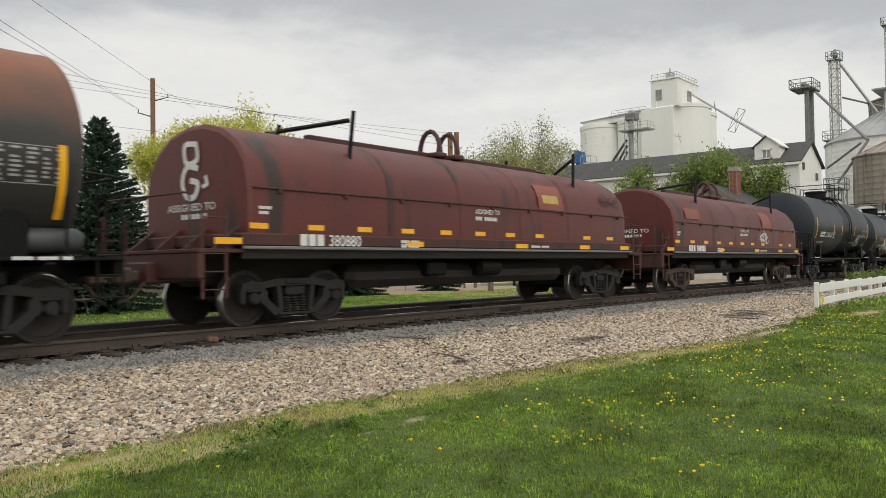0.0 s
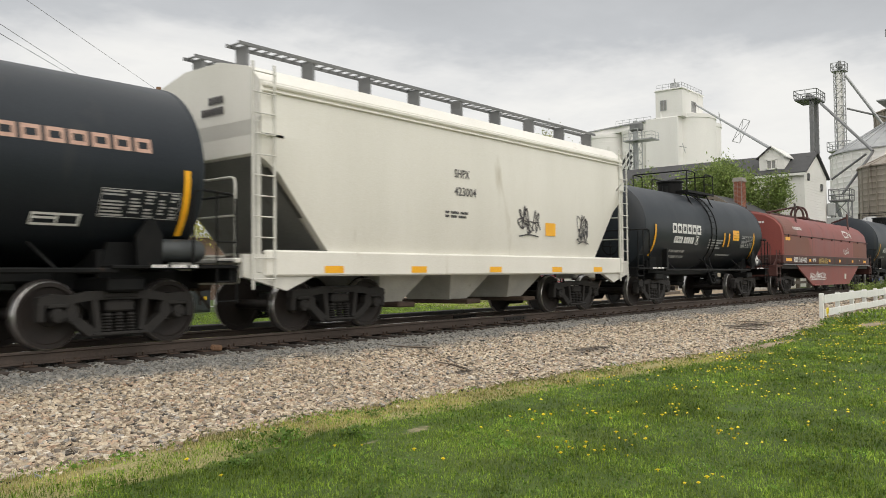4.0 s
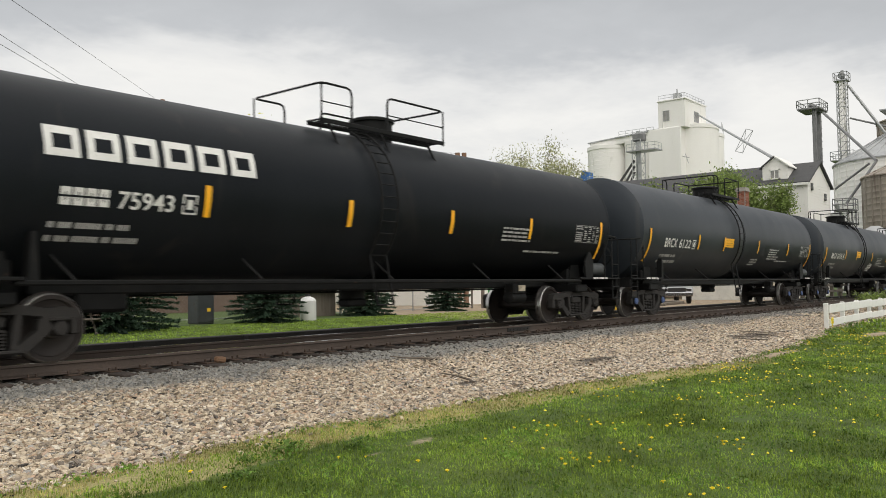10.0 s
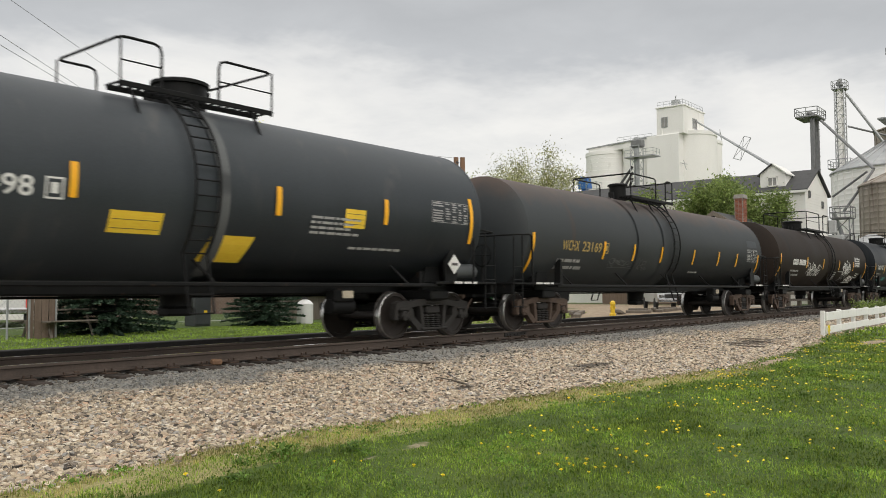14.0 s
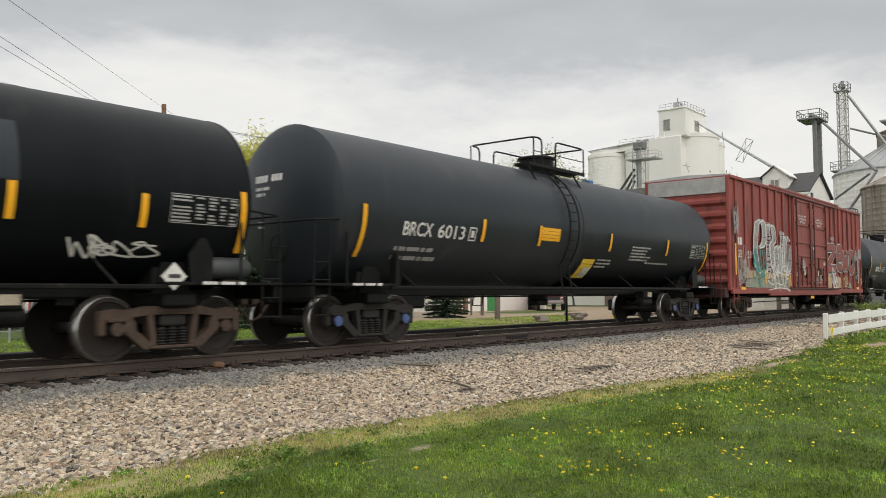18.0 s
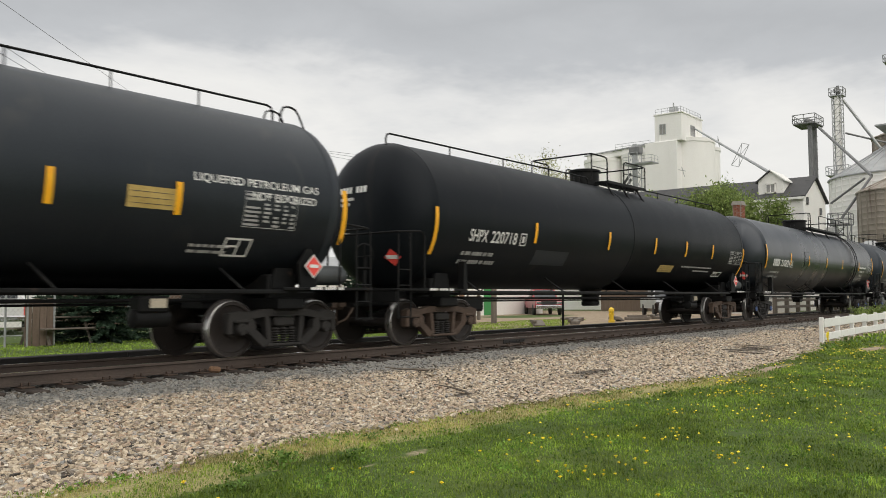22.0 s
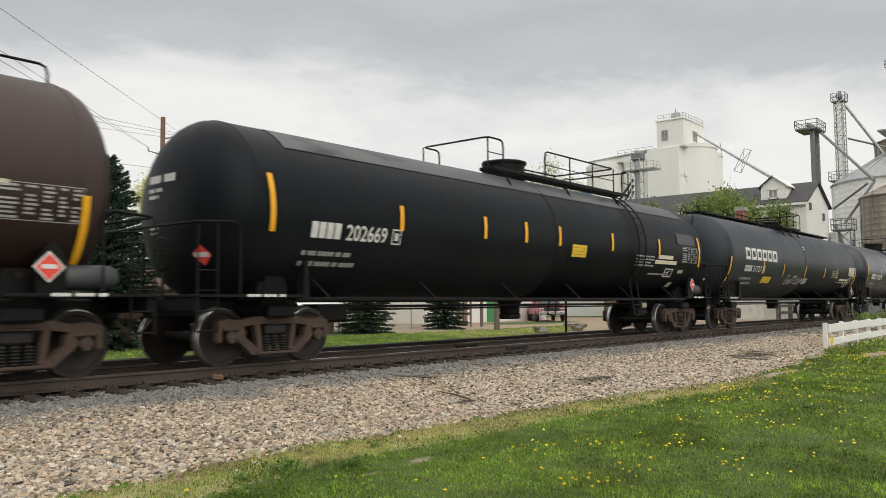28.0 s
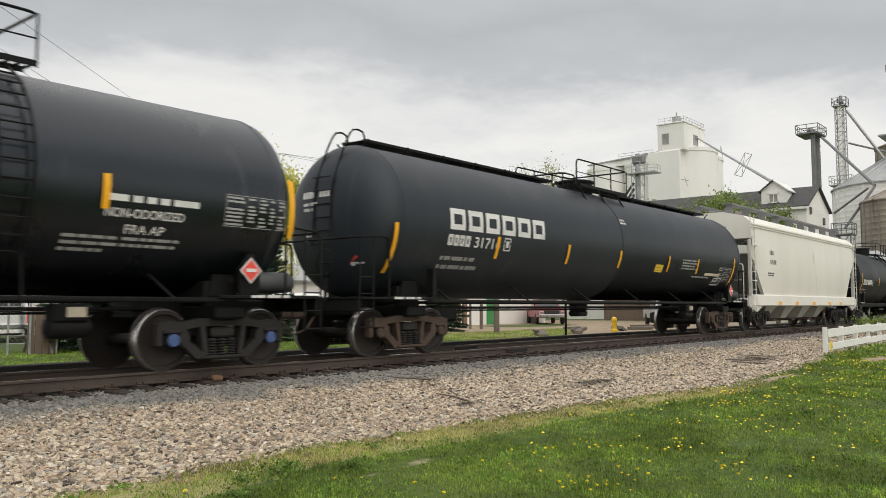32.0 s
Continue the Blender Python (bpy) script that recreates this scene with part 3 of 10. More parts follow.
def build_ground():
    xs = [-3000, -800, -200, -60, -20, -8] + [-4 + 0.5 * i for i in range(0, 12)] + [2 + 0.2 * i for i in range(0, 40)] + [10 + 0.5 * i for i in range(0, 68)] + [46, 50, 56, 64, 75, 90, 110, 140, 200, 400, 1000, 3000]
    ys = [-3000, -600, -120, -30, -8, -3] + [-1 + 0.4 * i for i in range(0, 15)] + [4.4 + 0.1 * i for i in range(0, 30)] + [7.6 + 0.4 * i for i in range(0, 27)] + [19, 20, 22, 25, 29, 34, 40, 50, 65, 90, 130, 200, 500, 1200, 3000]
    ys = sorted(set(round(y, 2) for y in ys))
    vs = [(x, y, ground_z(x, y) if abs(x) < 500 else lerp_table(SLOPE, y)) for y in ys for x in xs]
    nx = len(xs)
    fs = [(j * nx + i, j * nx + i + 1, (j + 1) * nx + i + 1, (j + 1) * nx + i) for j in range(len(ys) - 1) for i in range(nx - 1)]
    me = bpy.data.meshes.new("ground")
    me.from_pydata(vs, [], fs)
    cover = me.attributes.new("cover", "FLOAT_COLOR", "POINT")
    for i, (x, y, z) in enumerate(vs):
        e = lerp_table(LAWN_EDGE, x)
        gravel = smooth(e - 0.25, e + 0.15, y) * (1 - smooth(13.9, 14.3, y))
        shaded_strip = smooth(13.7, 14.4, y) * (1 - smooth(17.0, 17.5, y))
        dirt = smooth(24, 27, x + (y - 22) * -0.4) * smooth(17.2, 17.8, y) * (1 - smooth(62, 66, x)) * (1 - smooth(44, 50, y))
        isle = math.exp(-((x - 45) / 4.5) ** 2 - ((y - 29.5) / 2.2) ** 2)
        dirt *= 1 - min(1, 1.6 * isle)
        # matted straw between lawn and stones
        dry = 0.75 * smooth(e - 0.95, e - 0.6, y) * (1 - smooth(e + 0.02, e + 0.2, y)) * smooth(1.4, 2.4, x) * (1 - smooth(13, 17, x))
        # bare earth patches at the lawn's rim
        strip = max(math.exp(-((x - cx) / rx) ** 2 - ((y - cy) / ry) ** 2) for cx, cy, rx, ry in ((11.8, 5.45, 1.5, 0.22), (16.5, 5.25, 2.2, 0.22), (24.5, 5.0, 2.0, 0.4)))
        bare = max(math.exp(-((x - cx) / rx) ** 2 - ((y - cy) / ry) ** 2) for cx, cy, rx, ry in ((5.75, 5.05, 0.34, 0.11), (5.1, 4.98, 0.2, 0.07), (3.1, 5.74, 0.5, 0.10), (4.3, 5.36, 0.2, 0.07)))
        cover.data[i].color = (gravel, shaded_strip, max(dirt, 0.62 * bare, 0.8 * strip), dry)
    me.materials.append(ground_material())
    me.polygons.foreach_set("use_smooth", [True] * len(fs))
    tagged(new("ground", me), "green lawn, ballast stones and bare dirt beside the railway", "ground", kind="structure")


build_ground()


# ---- railway ----
def rail_profile():
    half = [(0.0, 0.0), (0.034, 0.0), (0.037, -0.012), (0.036, -0.036), (0.012, -0.046), (0.009, -0.09), (0.011, -0.135), (0.07, -0.158), (0.07, -0.17), (0.0, -0.17)]
    return half


def build_track():
    track = thing("railway_track", "single railway track, brown rails spiked to dark timber ties", "track", pose(0, TRACK, 0), kind="structure")
    half = rail_profile()
    ring = half[1:-1] + [(-y, z) for y, z in reversed(half[1:-1])]
    for y in (NEAR_RAIL - TRACK, FAR_RAIL - TRACK):
        s = Shape().use("rail_web")
        xs = [-40 + 12 * i for i in range(0, 32)]
        s.loft([[(x, y + a, z) for a, z in ring] for x in xs])
        s.use("rail_head")
        s.loft([[(x, y + a, z) for a, z in ((-0.030, 0.0015), (0.030, 0.0015), (0.030, -0.002), (-0.030, -0.002))] for x in xs])
        rail = part("rail", s, None, track, "brown steel rail with a polished running surface")
        for x in (16.1, -6, 38):
            j = Shape()
            for sy in (-1, 1):
                j.box((x, y + sy * 0.024, -0.085), (0.9, 0.022, 0.09), bev=0.006)
                for k in range(6):
                    j.rod((x - 0.36 + 0.144 * k, y + sy * 0.03, -0.085), (x - 0.36 + 0.144 * k, y + sy * 0.055, -0.085), 0.017, n=6)
            part("joint_bar", j, "truck_iron", rail)
    rng = random.Random(4)
    def tie_data(seed):
        r = random.Random(seed)
        s = Shape().use("tie")
        s.box((0, 0, -0.285), (0.22 + r.uniform(-0.015, 0.02), 2.6 + r.uniform(-0.06, 0.06), 0.185), bev=0.014)
        s.use("truck_rust")
        for y in (NEAR_RAIL - TRACK, FAR_RAIL - TRACK):
            s.box((0, y, -0.181), (0.17, 0.36, 0.02), bev=0.004)
            for sx in (-0.05, 0.05):
                for sy in (-0.088, 0.088):
                    if r.random() < 0.85:
                        s.box((sx, y + sy, -0.15 + r.uniform(0, 0.02)), (0.02, 0.036, 0.045), bev=0.004)
            if r.random() < 0.5:
                s.box((0.14, y - 0.02, -0.155), (0.09, 0.13, 0.07), bev=0.015)
        return s.data("tie", ["tie"])
    datas = [tie_data(k) for k in range(5)]
    x = -4.0
    while x < 75:
        part("tie", datas[rng.randrange(5)], None, track, at=pose(x, rng.uniform(-0.05, 0.05), rng.uniform(-0.008, 0.004), 0, 0, rng.uniform(-1.2, 1.2)))
        x += 0.515 + rng.uniform(-0.03, 0.03)
    # the rest of the ties, far down the line
    s = Shape()
    while x < 300:
        s.box((x, 0, -0.285), (0.22, 2.6, 0.185))
        x += 0.53
    part("far_ties", s, "tie", track, kind="stuff")


def rocks(name, label, spots, sizes, mat, seed, blocky=False):
    """Many small angular stones as one mesh: squashed eight-sided chips, or worn blocks."""
    rng = np.random.default_rng(seed)
    n = len(spots)
    base = np.array([(1, 0, 0), (-1, 0, 0), (0, 1, 0), (0, -1, 0), (0, 0, 1), (0, 0, -1)], float)
    faces = np.array([(0, 2, 4), (2, 1, 4), (1, 3, 4), (3, 0, 4), (2, 0, 5), (1, 2, 5), (3, 1, 5), (0, 3, 5)])
    if blocky:
        base = np.array([(x, y, z) for x in (-1, 1) for y in (-1, 1) for z in (-1, 1)], float) * 0.74
        quads = ((0, 1, 3, 2), (4, 6, 7, 5), (0, 4, 5, 1), (2, 3, 7, 6), (0, 2, 6, 4), (1, 5, 7, 3))
        faces = np.array([t for a, b, c, d in quads for t in ((a, b, c), (a, c, d))])
    nv, nf = len(base), len(faces)
    jit = rng.uniform(0.55, 1.25, (n, nv, 1)) * base + rng.uniform(-0.28, 0.28, (n, nv, 3))
    jit *= np.array((1.12, 0.80, 0.56 if blocky else 0.42)) * sizes[:, None, None]
    w = rng.uniform(0, 2 * np.pi, n)
    tilt = rng.uniform(-0.6, 0.6, n)
    c, s_ = np.cos(tilt), np.sin(tilt)
    x = jit[:, :, 0] * c[:, None] + jit[:, :, 2] * s_[:, None]
    z = -jit[:, :, 0] * s_[:, None] + jit[:, :, 2] * c[:, None]
    y = jit[:, :, 1]
    X = x * np.cos(w)[:, None] - y * np.sin(w)[:, None]
    Y = x * np.sin(w)[:, None] + y * np.cos(w)[:, None]
    v = np.stack((X, Y, z), -1) + spots[:, None, :]
    f = faces[None] + nv * np.arange(n)[:, None, None]
    me = bpy.data.meshes.new(name)
    me.vertices.add(nv * n)
    me.vertices.foreach_set("co", v.reshape(-1))
    me.loops.add(3 * nf * n)
    me.loops.foreach_set("vertex_index", f.reshape(-1).astype(np.int32))
    me.polygons.add(nf * n)
    me.polygons.foreach_set("loop_start", np.arange(0, 3 * nf * n, 3, dtype=np.int32))
    me.update(calc_edges=True)
    me.polygons.foreach_set("use_smooth", [False] * (nf * n))
    me.validate()
    me.materials.append(mat)
    return tagged(new(name, me), label, "stones", kind="stuff")


def gravel_material():
    m, nt, bsdf = _nodes("ballast_stone")
    N, L = nt.nodes.new, nt.links.new
    geo = N("ShaderNodeNewGeometry")
    ramp = N("ShaderNodeValToRGB")
    e = ramp.color_ramp.elements
    e[0].position, e[0].color = 0.0, (0.055, 0.05, 0.045, 1)
    e[1].position, e[1].color = 1.0, (0.30, 0.26, 0.20, 1)
    for p, c in ((0.07, (0.14, 0.118, 0.095)), (0.18, (0.27, 0.22, 0.165)), (0.32, (0.40, 0.325, 0.235)), (0.46, (0.50, 0.415, 0.305)), (0.58, (0.57, 0.485, 0.365)), (0.67, (0.44, 0.305, 0.21)), (0.76, (0.29, 0.285, 0.27)), (0.87, (0.41, 0.34, 0.25)), (0.96, (0.66, 0.60, 0.50))):
        k = e.new(p); k.color = (*c, 1)
    L(geo.outputs["Random Per Island"], ramp.inputs[0])
    co, n = N("ShaderNodeTexCoord"), N("ShaderNodeTexNoise")
    n.inputs["Scale"].default_value, n.inputs["Detail"].default_value = 60, 4
    L(co.outputs["Object"], n.inputs["Vector"])
    g = N("ShaderNodeMixRGB"); g.blend_type = "OVERLAY"; g.inputs[0].default_value = 0.5
    L(ramp.outputs[0], g.inputs[1]); L(n.outputs["Fac"], g.inputs[2])
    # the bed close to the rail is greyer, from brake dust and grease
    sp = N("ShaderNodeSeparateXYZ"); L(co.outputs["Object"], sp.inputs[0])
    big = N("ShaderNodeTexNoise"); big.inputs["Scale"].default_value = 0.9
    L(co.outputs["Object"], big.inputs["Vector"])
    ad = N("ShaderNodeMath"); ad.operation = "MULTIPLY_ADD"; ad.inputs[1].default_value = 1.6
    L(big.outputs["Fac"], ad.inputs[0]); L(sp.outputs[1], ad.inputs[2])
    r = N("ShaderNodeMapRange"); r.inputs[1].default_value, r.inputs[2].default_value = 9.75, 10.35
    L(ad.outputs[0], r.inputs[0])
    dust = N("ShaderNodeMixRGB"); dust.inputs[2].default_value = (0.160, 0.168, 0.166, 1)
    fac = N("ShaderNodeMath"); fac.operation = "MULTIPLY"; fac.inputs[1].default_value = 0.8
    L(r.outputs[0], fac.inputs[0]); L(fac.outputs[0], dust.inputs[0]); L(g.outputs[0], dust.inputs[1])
    # oily stones between the rails, blackened further with the train's shade, and two dark spills on the shoulder
    last = dust.outputs[0]
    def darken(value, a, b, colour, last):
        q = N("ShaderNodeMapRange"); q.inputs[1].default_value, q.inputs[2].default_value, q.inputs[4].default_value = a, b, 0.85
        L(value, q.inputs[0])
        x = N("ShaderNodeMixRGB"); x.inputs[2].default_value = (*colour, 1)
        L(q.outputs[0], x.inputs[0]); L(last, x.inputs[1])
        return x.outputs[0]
    # grease and the cars' shade in one dark colour
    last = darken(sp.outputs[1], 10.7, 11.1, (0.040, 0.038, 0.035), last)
    spot = N("ShaderNodeTexNoise"); spot.inputs["Scale"].default_value, spot.inputs["Detail"].default_value = 3.0, 5
    L(co.outputs["Object"], spot.inputs["Vector"])
    for cx, cy, sx, sy in ((12.75, 7.15, 0.9, 0.30), (21.0, 7.1, 1.6, 0.5), (9.0, 6.95, 0.4, 0.15)):
        mp = N("ShaderNodeMapping"); mp.inputs["Location"].default_value = (-cx / sx, -cy / sy, 0); mp.inputs["Scale"].default_value = (1 / sx, 1 / sy, 0)
        L(co.outputs["Object"], mp.inputs[0])
        ln = N("ShaderNodeVectorMath"); ln.operation = "LENGTH"; L(mp.outputs[0], ln.inputs[0])
        sm = N("ShaderNodeMath"); sm.operation = "MULTIPLY_ADD"; sm.inputs[1].default_value = 2.2
        L(spot.outputs["Fac"], sm.inputs[0]); L(ln.outputs["Value"], sm.inputs[2])
        last = darken(sm.outputs[0], 2.1, 1.5, (0.055, 0.048, 0.042), last)
    L(last, bsdf.inputs["Base Color"])
    bsdf.inputs["Roughness"].default_value = 0.9
    return m


def scatter_gravel():
    rng = np.random.default_rng(11)
    spots, sizes = [], []
    def fill(x0, x1, y0, y1, per_m2, lo, hi, edge=False):
        nonlocal spots, sizes
        n = int((x1 - x0) * (y1 - y0) * per_m2)
        for x, y, s in zip(rng.uniform(x0, x1, n), rng.uniform(y0, y1, n), rng.uniform(lo, hi, n)):
            if edge:
                e = lawn_edge(x)
                if y < e and rng.random() > math.exp(-(e - y) * 17):
                    continue
            spots.append((x, y, ground_z(x, y) + s * 0.25))
            sizes.append(s)
    fill(0.5, 9, 5.0, 10.25, 1150, 0.011, 0.038, True)
    fill(0.5, 9, 5.0, 10.25, 300, 0.007, 0.016, True)
    near, near_sizes, stone = np.array(spots), np.array(sizes), gravel_material()
    rocks("ballast_stones", "tan and grey crushed ballast stones beside the lawn", near, near_sizes, stone, 6, True)
    spots, sizes = [], []
    fill(9, 18, 4.7, 10.25, 640, 0.016, 0.052, True)
    fill(18, 32, 5.0, 10.25, 300, 0.022, 0.058, True)
    fill(32, 60, 6.0, 10.25, 60, 0.05, 0.09, True)
    fill(2, 30, 10.2, 13.6, 130, 0.03, 0.05)
    rocks("ballast_gravel", "pinkish-grey crushed ballast stones beside the rails", np.array(spots), np.array(sizes), stone, 5)


build_track()
scatter_gravel()


# ---- railway trucks (bogies) ----
WHEEL_R = 0.457


def wheelset_data():
    s = Shape().use("wheel")
    s.rod((0, -0.93, 0), (0, 0.93, 0), 0.085, n=14)
    for sy in (-1, 1):
        # from the inner flange outwards: flange, tread, rim, dished plate, hub
        prof = [(0.40, 0.700), (0.478, 0.700), (0.485, 0.712), (0.468, 0.726), (0.457, 0.735), (0.452, 0.828), (0.440, 0.836), (0.385, 0.836), (0.372, 0.812), (0.30, 0.790), (0.20, 0.785), (0.15, 0.800), (0.14, 0.86), (0.085, 0.86)]
        s.use("wheel")
        s.lathe([(r, sy * h) for r, h in prof], "y", n=40, close=False)
        s.use("tread")
        s.lathe([(r + 0.0015, sy * h) for r, h in ((0.4585, 0.736), (0.4530, 0.826), (0.4415, 0.8355))], "y", n=40, close=False)
        s.use("wheel")
        s.lathe([(0.40, sy * 0.700), (0.39, sy * 0.72), (0.16, sy * 0.72), (0.085, sy * 0.70)], "y", n=40, close=False)
        s.use("truck_iron")
        s.rod((0, sy * 0.86, 0), (0, sy * 1.10, 0), 0.10, n=14)
        s.use("cap")
        s.lathe([(0.098, sy * 1.10), (0.09, sy * 1.125), (0.04, sy * 1.13), (0.0005, sy * 1.13)], "y", n=14, close=False)
        for k in range(3):
            w = 2 * math.pi * k / 3
            s.rod((0.06 * math.cos(w), sy * 1.12, 0.06 * math.sin(w)), (0.06 * math.cos(w), sy * 1.145, 0.06 * math.sin(w)), 0.017, n=6)
    return s


def side_frame_data(sy):
    s = Shape()
    b = 0.889
    y, d = sy * 1.0, 0.16
    # compression member arches over the axles
    s.prism([(-1.14, 0.60), (-1.12, 0.70), (-0.95, 0.745), (-0.72, 0.72), (-0.42, 0.775), (0.42, 0.775), (0.72, 0.72), (0.95, 0.745), (1.12, 0.70), (1.14, 0.60), (0.80, 0.60), (0.62, 0.625), (0.36, 0.655), (-0.36, 0.655), (-0.62, 0.625), (-0.80, 0.60)], d, c=(0, y, 0))
    for sx in (-1, 1):
        # pedestal legs by each bearing
        s.box((sx * 1.09, y, 0.50), (0.10, d, 0.26), bev=0.02)
        s.box((sx * 0.70, y, 0.50), (0.11, d, 0.28), bev=0.02)
        s.box((sx * b, y, 0.585), (0.28, 0.20, 0.06), bev=0.015)
        # tension member slopes to the spring seat
        s.prism([(sx * 0.74, 0.60), (sx * 0.80, 0.46), (sx * 0.70, 0.36), (sx * 0.47, 0.165), (sx * 0.28, 0.165), (sx * 0.34, 0.24), (sx * 0.60, 0.44), (sx * 0.62, 0.58)], d * 0.95, c=(0, y, 0))
        # column by the bolster opening
        s.prism([(sx * 0.27, 0.22), (sx * 0.33, 0.66), (sx * 0.42, 0.66), (sx * 0.36, 0.22)], d * 0.9, c=(0, y, 0))
    s.box((0, y, 0.185), (0.80, 0.24, 0.05), bev=0.015)
    s.box((0, y + sy * 0.085, 0.715), (0.5, 0.03, 0.07), bev=0.01)
    return s


def spring_data():
    prof = [(0.04, 0.21)]
    for k in range(6):
        z = 0.215 + 0.042 * k
        prof += [(0.062, z), (0.076, z + 0.012), (0.062, z + 0.024), (0.052, z + 0.033)]
    return Shape().lathe(prof + [(0.04, 0.47)], "z", n=10)


def bolster_data():
    s = Shape()
    s.box((0, 0, 0.56), (0.42, 2.16, 0.16), bev=0.03)
    s.box((0, 0, 0.66), (0.36, 1.3, 0.10), bev=0.03)
    s.lathe([(0.2, 0.66), (0.2, 0.76), (0.1, 0.78)], "z", n=16)
    for sx in (-1, 1):
        s.box((sx * 0.47, 0, 0.36), (0.09, 1.55, 0.10), bev=0.02)
        for sy in (-1, 1):
            s.box((sx * 0.43, sy * 0.74, 0.42), (0.10, 0.10, 0.26), bev=0.02)
    s.rod((-0.5, 0.25, 0.42), (0.5, 0.25, 0.5), 0.025)
    return s


TRUCK = {}
SPINNING = []


def truck_meshes(look_):
    if look_ not in TRUCK:
        iron = "truck_rust" if "rust" in look_ else "truck_iron"
        M["cap"] = M["blue_cap" if "blue" in look_ else iron]
        w = wheelset_data()
        TRUCK[look_] = {"wheelset": w.data("wheelset_" + look_, None), "bolster": bolster_data().data("bolster", ["truck_iron"]),
                        "frames": [side_frame_data(k).data("side_frame", [iron]) for k in (-1, 1)], "spring": spring_data().data("coil_spring", ["truck_iron"])}
    return TRUCK[look_]


def add_truck(car, x, look_):
    d = truck_meshes(look_)
    t = part("truck", d["bolster"], None, car, "cast steel freight truck with coil springs", at=pose(x, 0, 0))
    for k in (0, 1):
        part("side_frame", d["frames"][k], None, t)
        for dx in (-0.17, 0.0, 0.17):
            part("coil_spring", d["spring"], None, t, at=pose(dx, (2 * k - 1) * 1.02, 0))
    for sx in (-0.889, 0.889):
        w = part("wheelset", d["wheelset"], None, t, "brown steel wheels on an axle with a bright tread", at=pose(sx, 0, WHEEL_R))
        SPINNING.append((w, sx, car))
    return t


def coupler_data(sx):
    s = Shape()
    s.box((sx * -0.35, 0, 0), (0.7, 0.14, 0.16), bev=0.02)
    s.box((sx * 0.02, 0.03, 0), (0.22, 0.30, 0.28), bev=0.05)
    s.box((sx * 0.12, -0.10, 0), (0.16, 0.10, 0.26), bev=0.04)
    s.box((sx * 0.05, 0.0, -0.22), (0.03, 0.03, 0.3), bev=0.005)
    s.pipe([(sx * -0.2, -0.22, -0.10), (sx * 0.0, -0.24, -0.32), (sx * 0.16, -0.1, -0.42)], 0.022)
    return s


COUPLERS = {}


def add_coupler(car, sx, x):
    if sx not in COUPLERS:
        COUPLERS[sx] = coupler_data(sx).data("coupler", ["truck_rust"])
    part("coupler", COUPLERS[sx], None, car, "rusty knuckle coupler with an air hose", at=pose(x, 0, 0.86))


# ---- markings: thin sheets that follow the body ----
GLYPHS = {}


def glyphs(text):
    """Flat outline of a text as points and faces; capitals are one unit high."""
    if text not in GLYPHS:
        cu = bpy.data.curves.new("writing", "FONT")
        cu.body, cu.resolution_u, cu.offset = text, 3, 0.012
        ob = bpy.data.objects.new("writing", cu)
        me = ob.to_mesh()
        vs = [(v.co.x, v.co.y) for v in me.vertices]
        fs = [tuple(p.vertices) for p in me.polygons]
        ob.to_mesh_clear()
        bpy.data.objects.remove(ob)
        bpy.data.curves.remove(cu)
        x0, top = min(v[0] for v in vs), max(v[1] for v in vs)
        GLYPHS[text] = ([((x - x0) / top, y / top) for x, y in vs], fs)
    return GLYPHS[text]


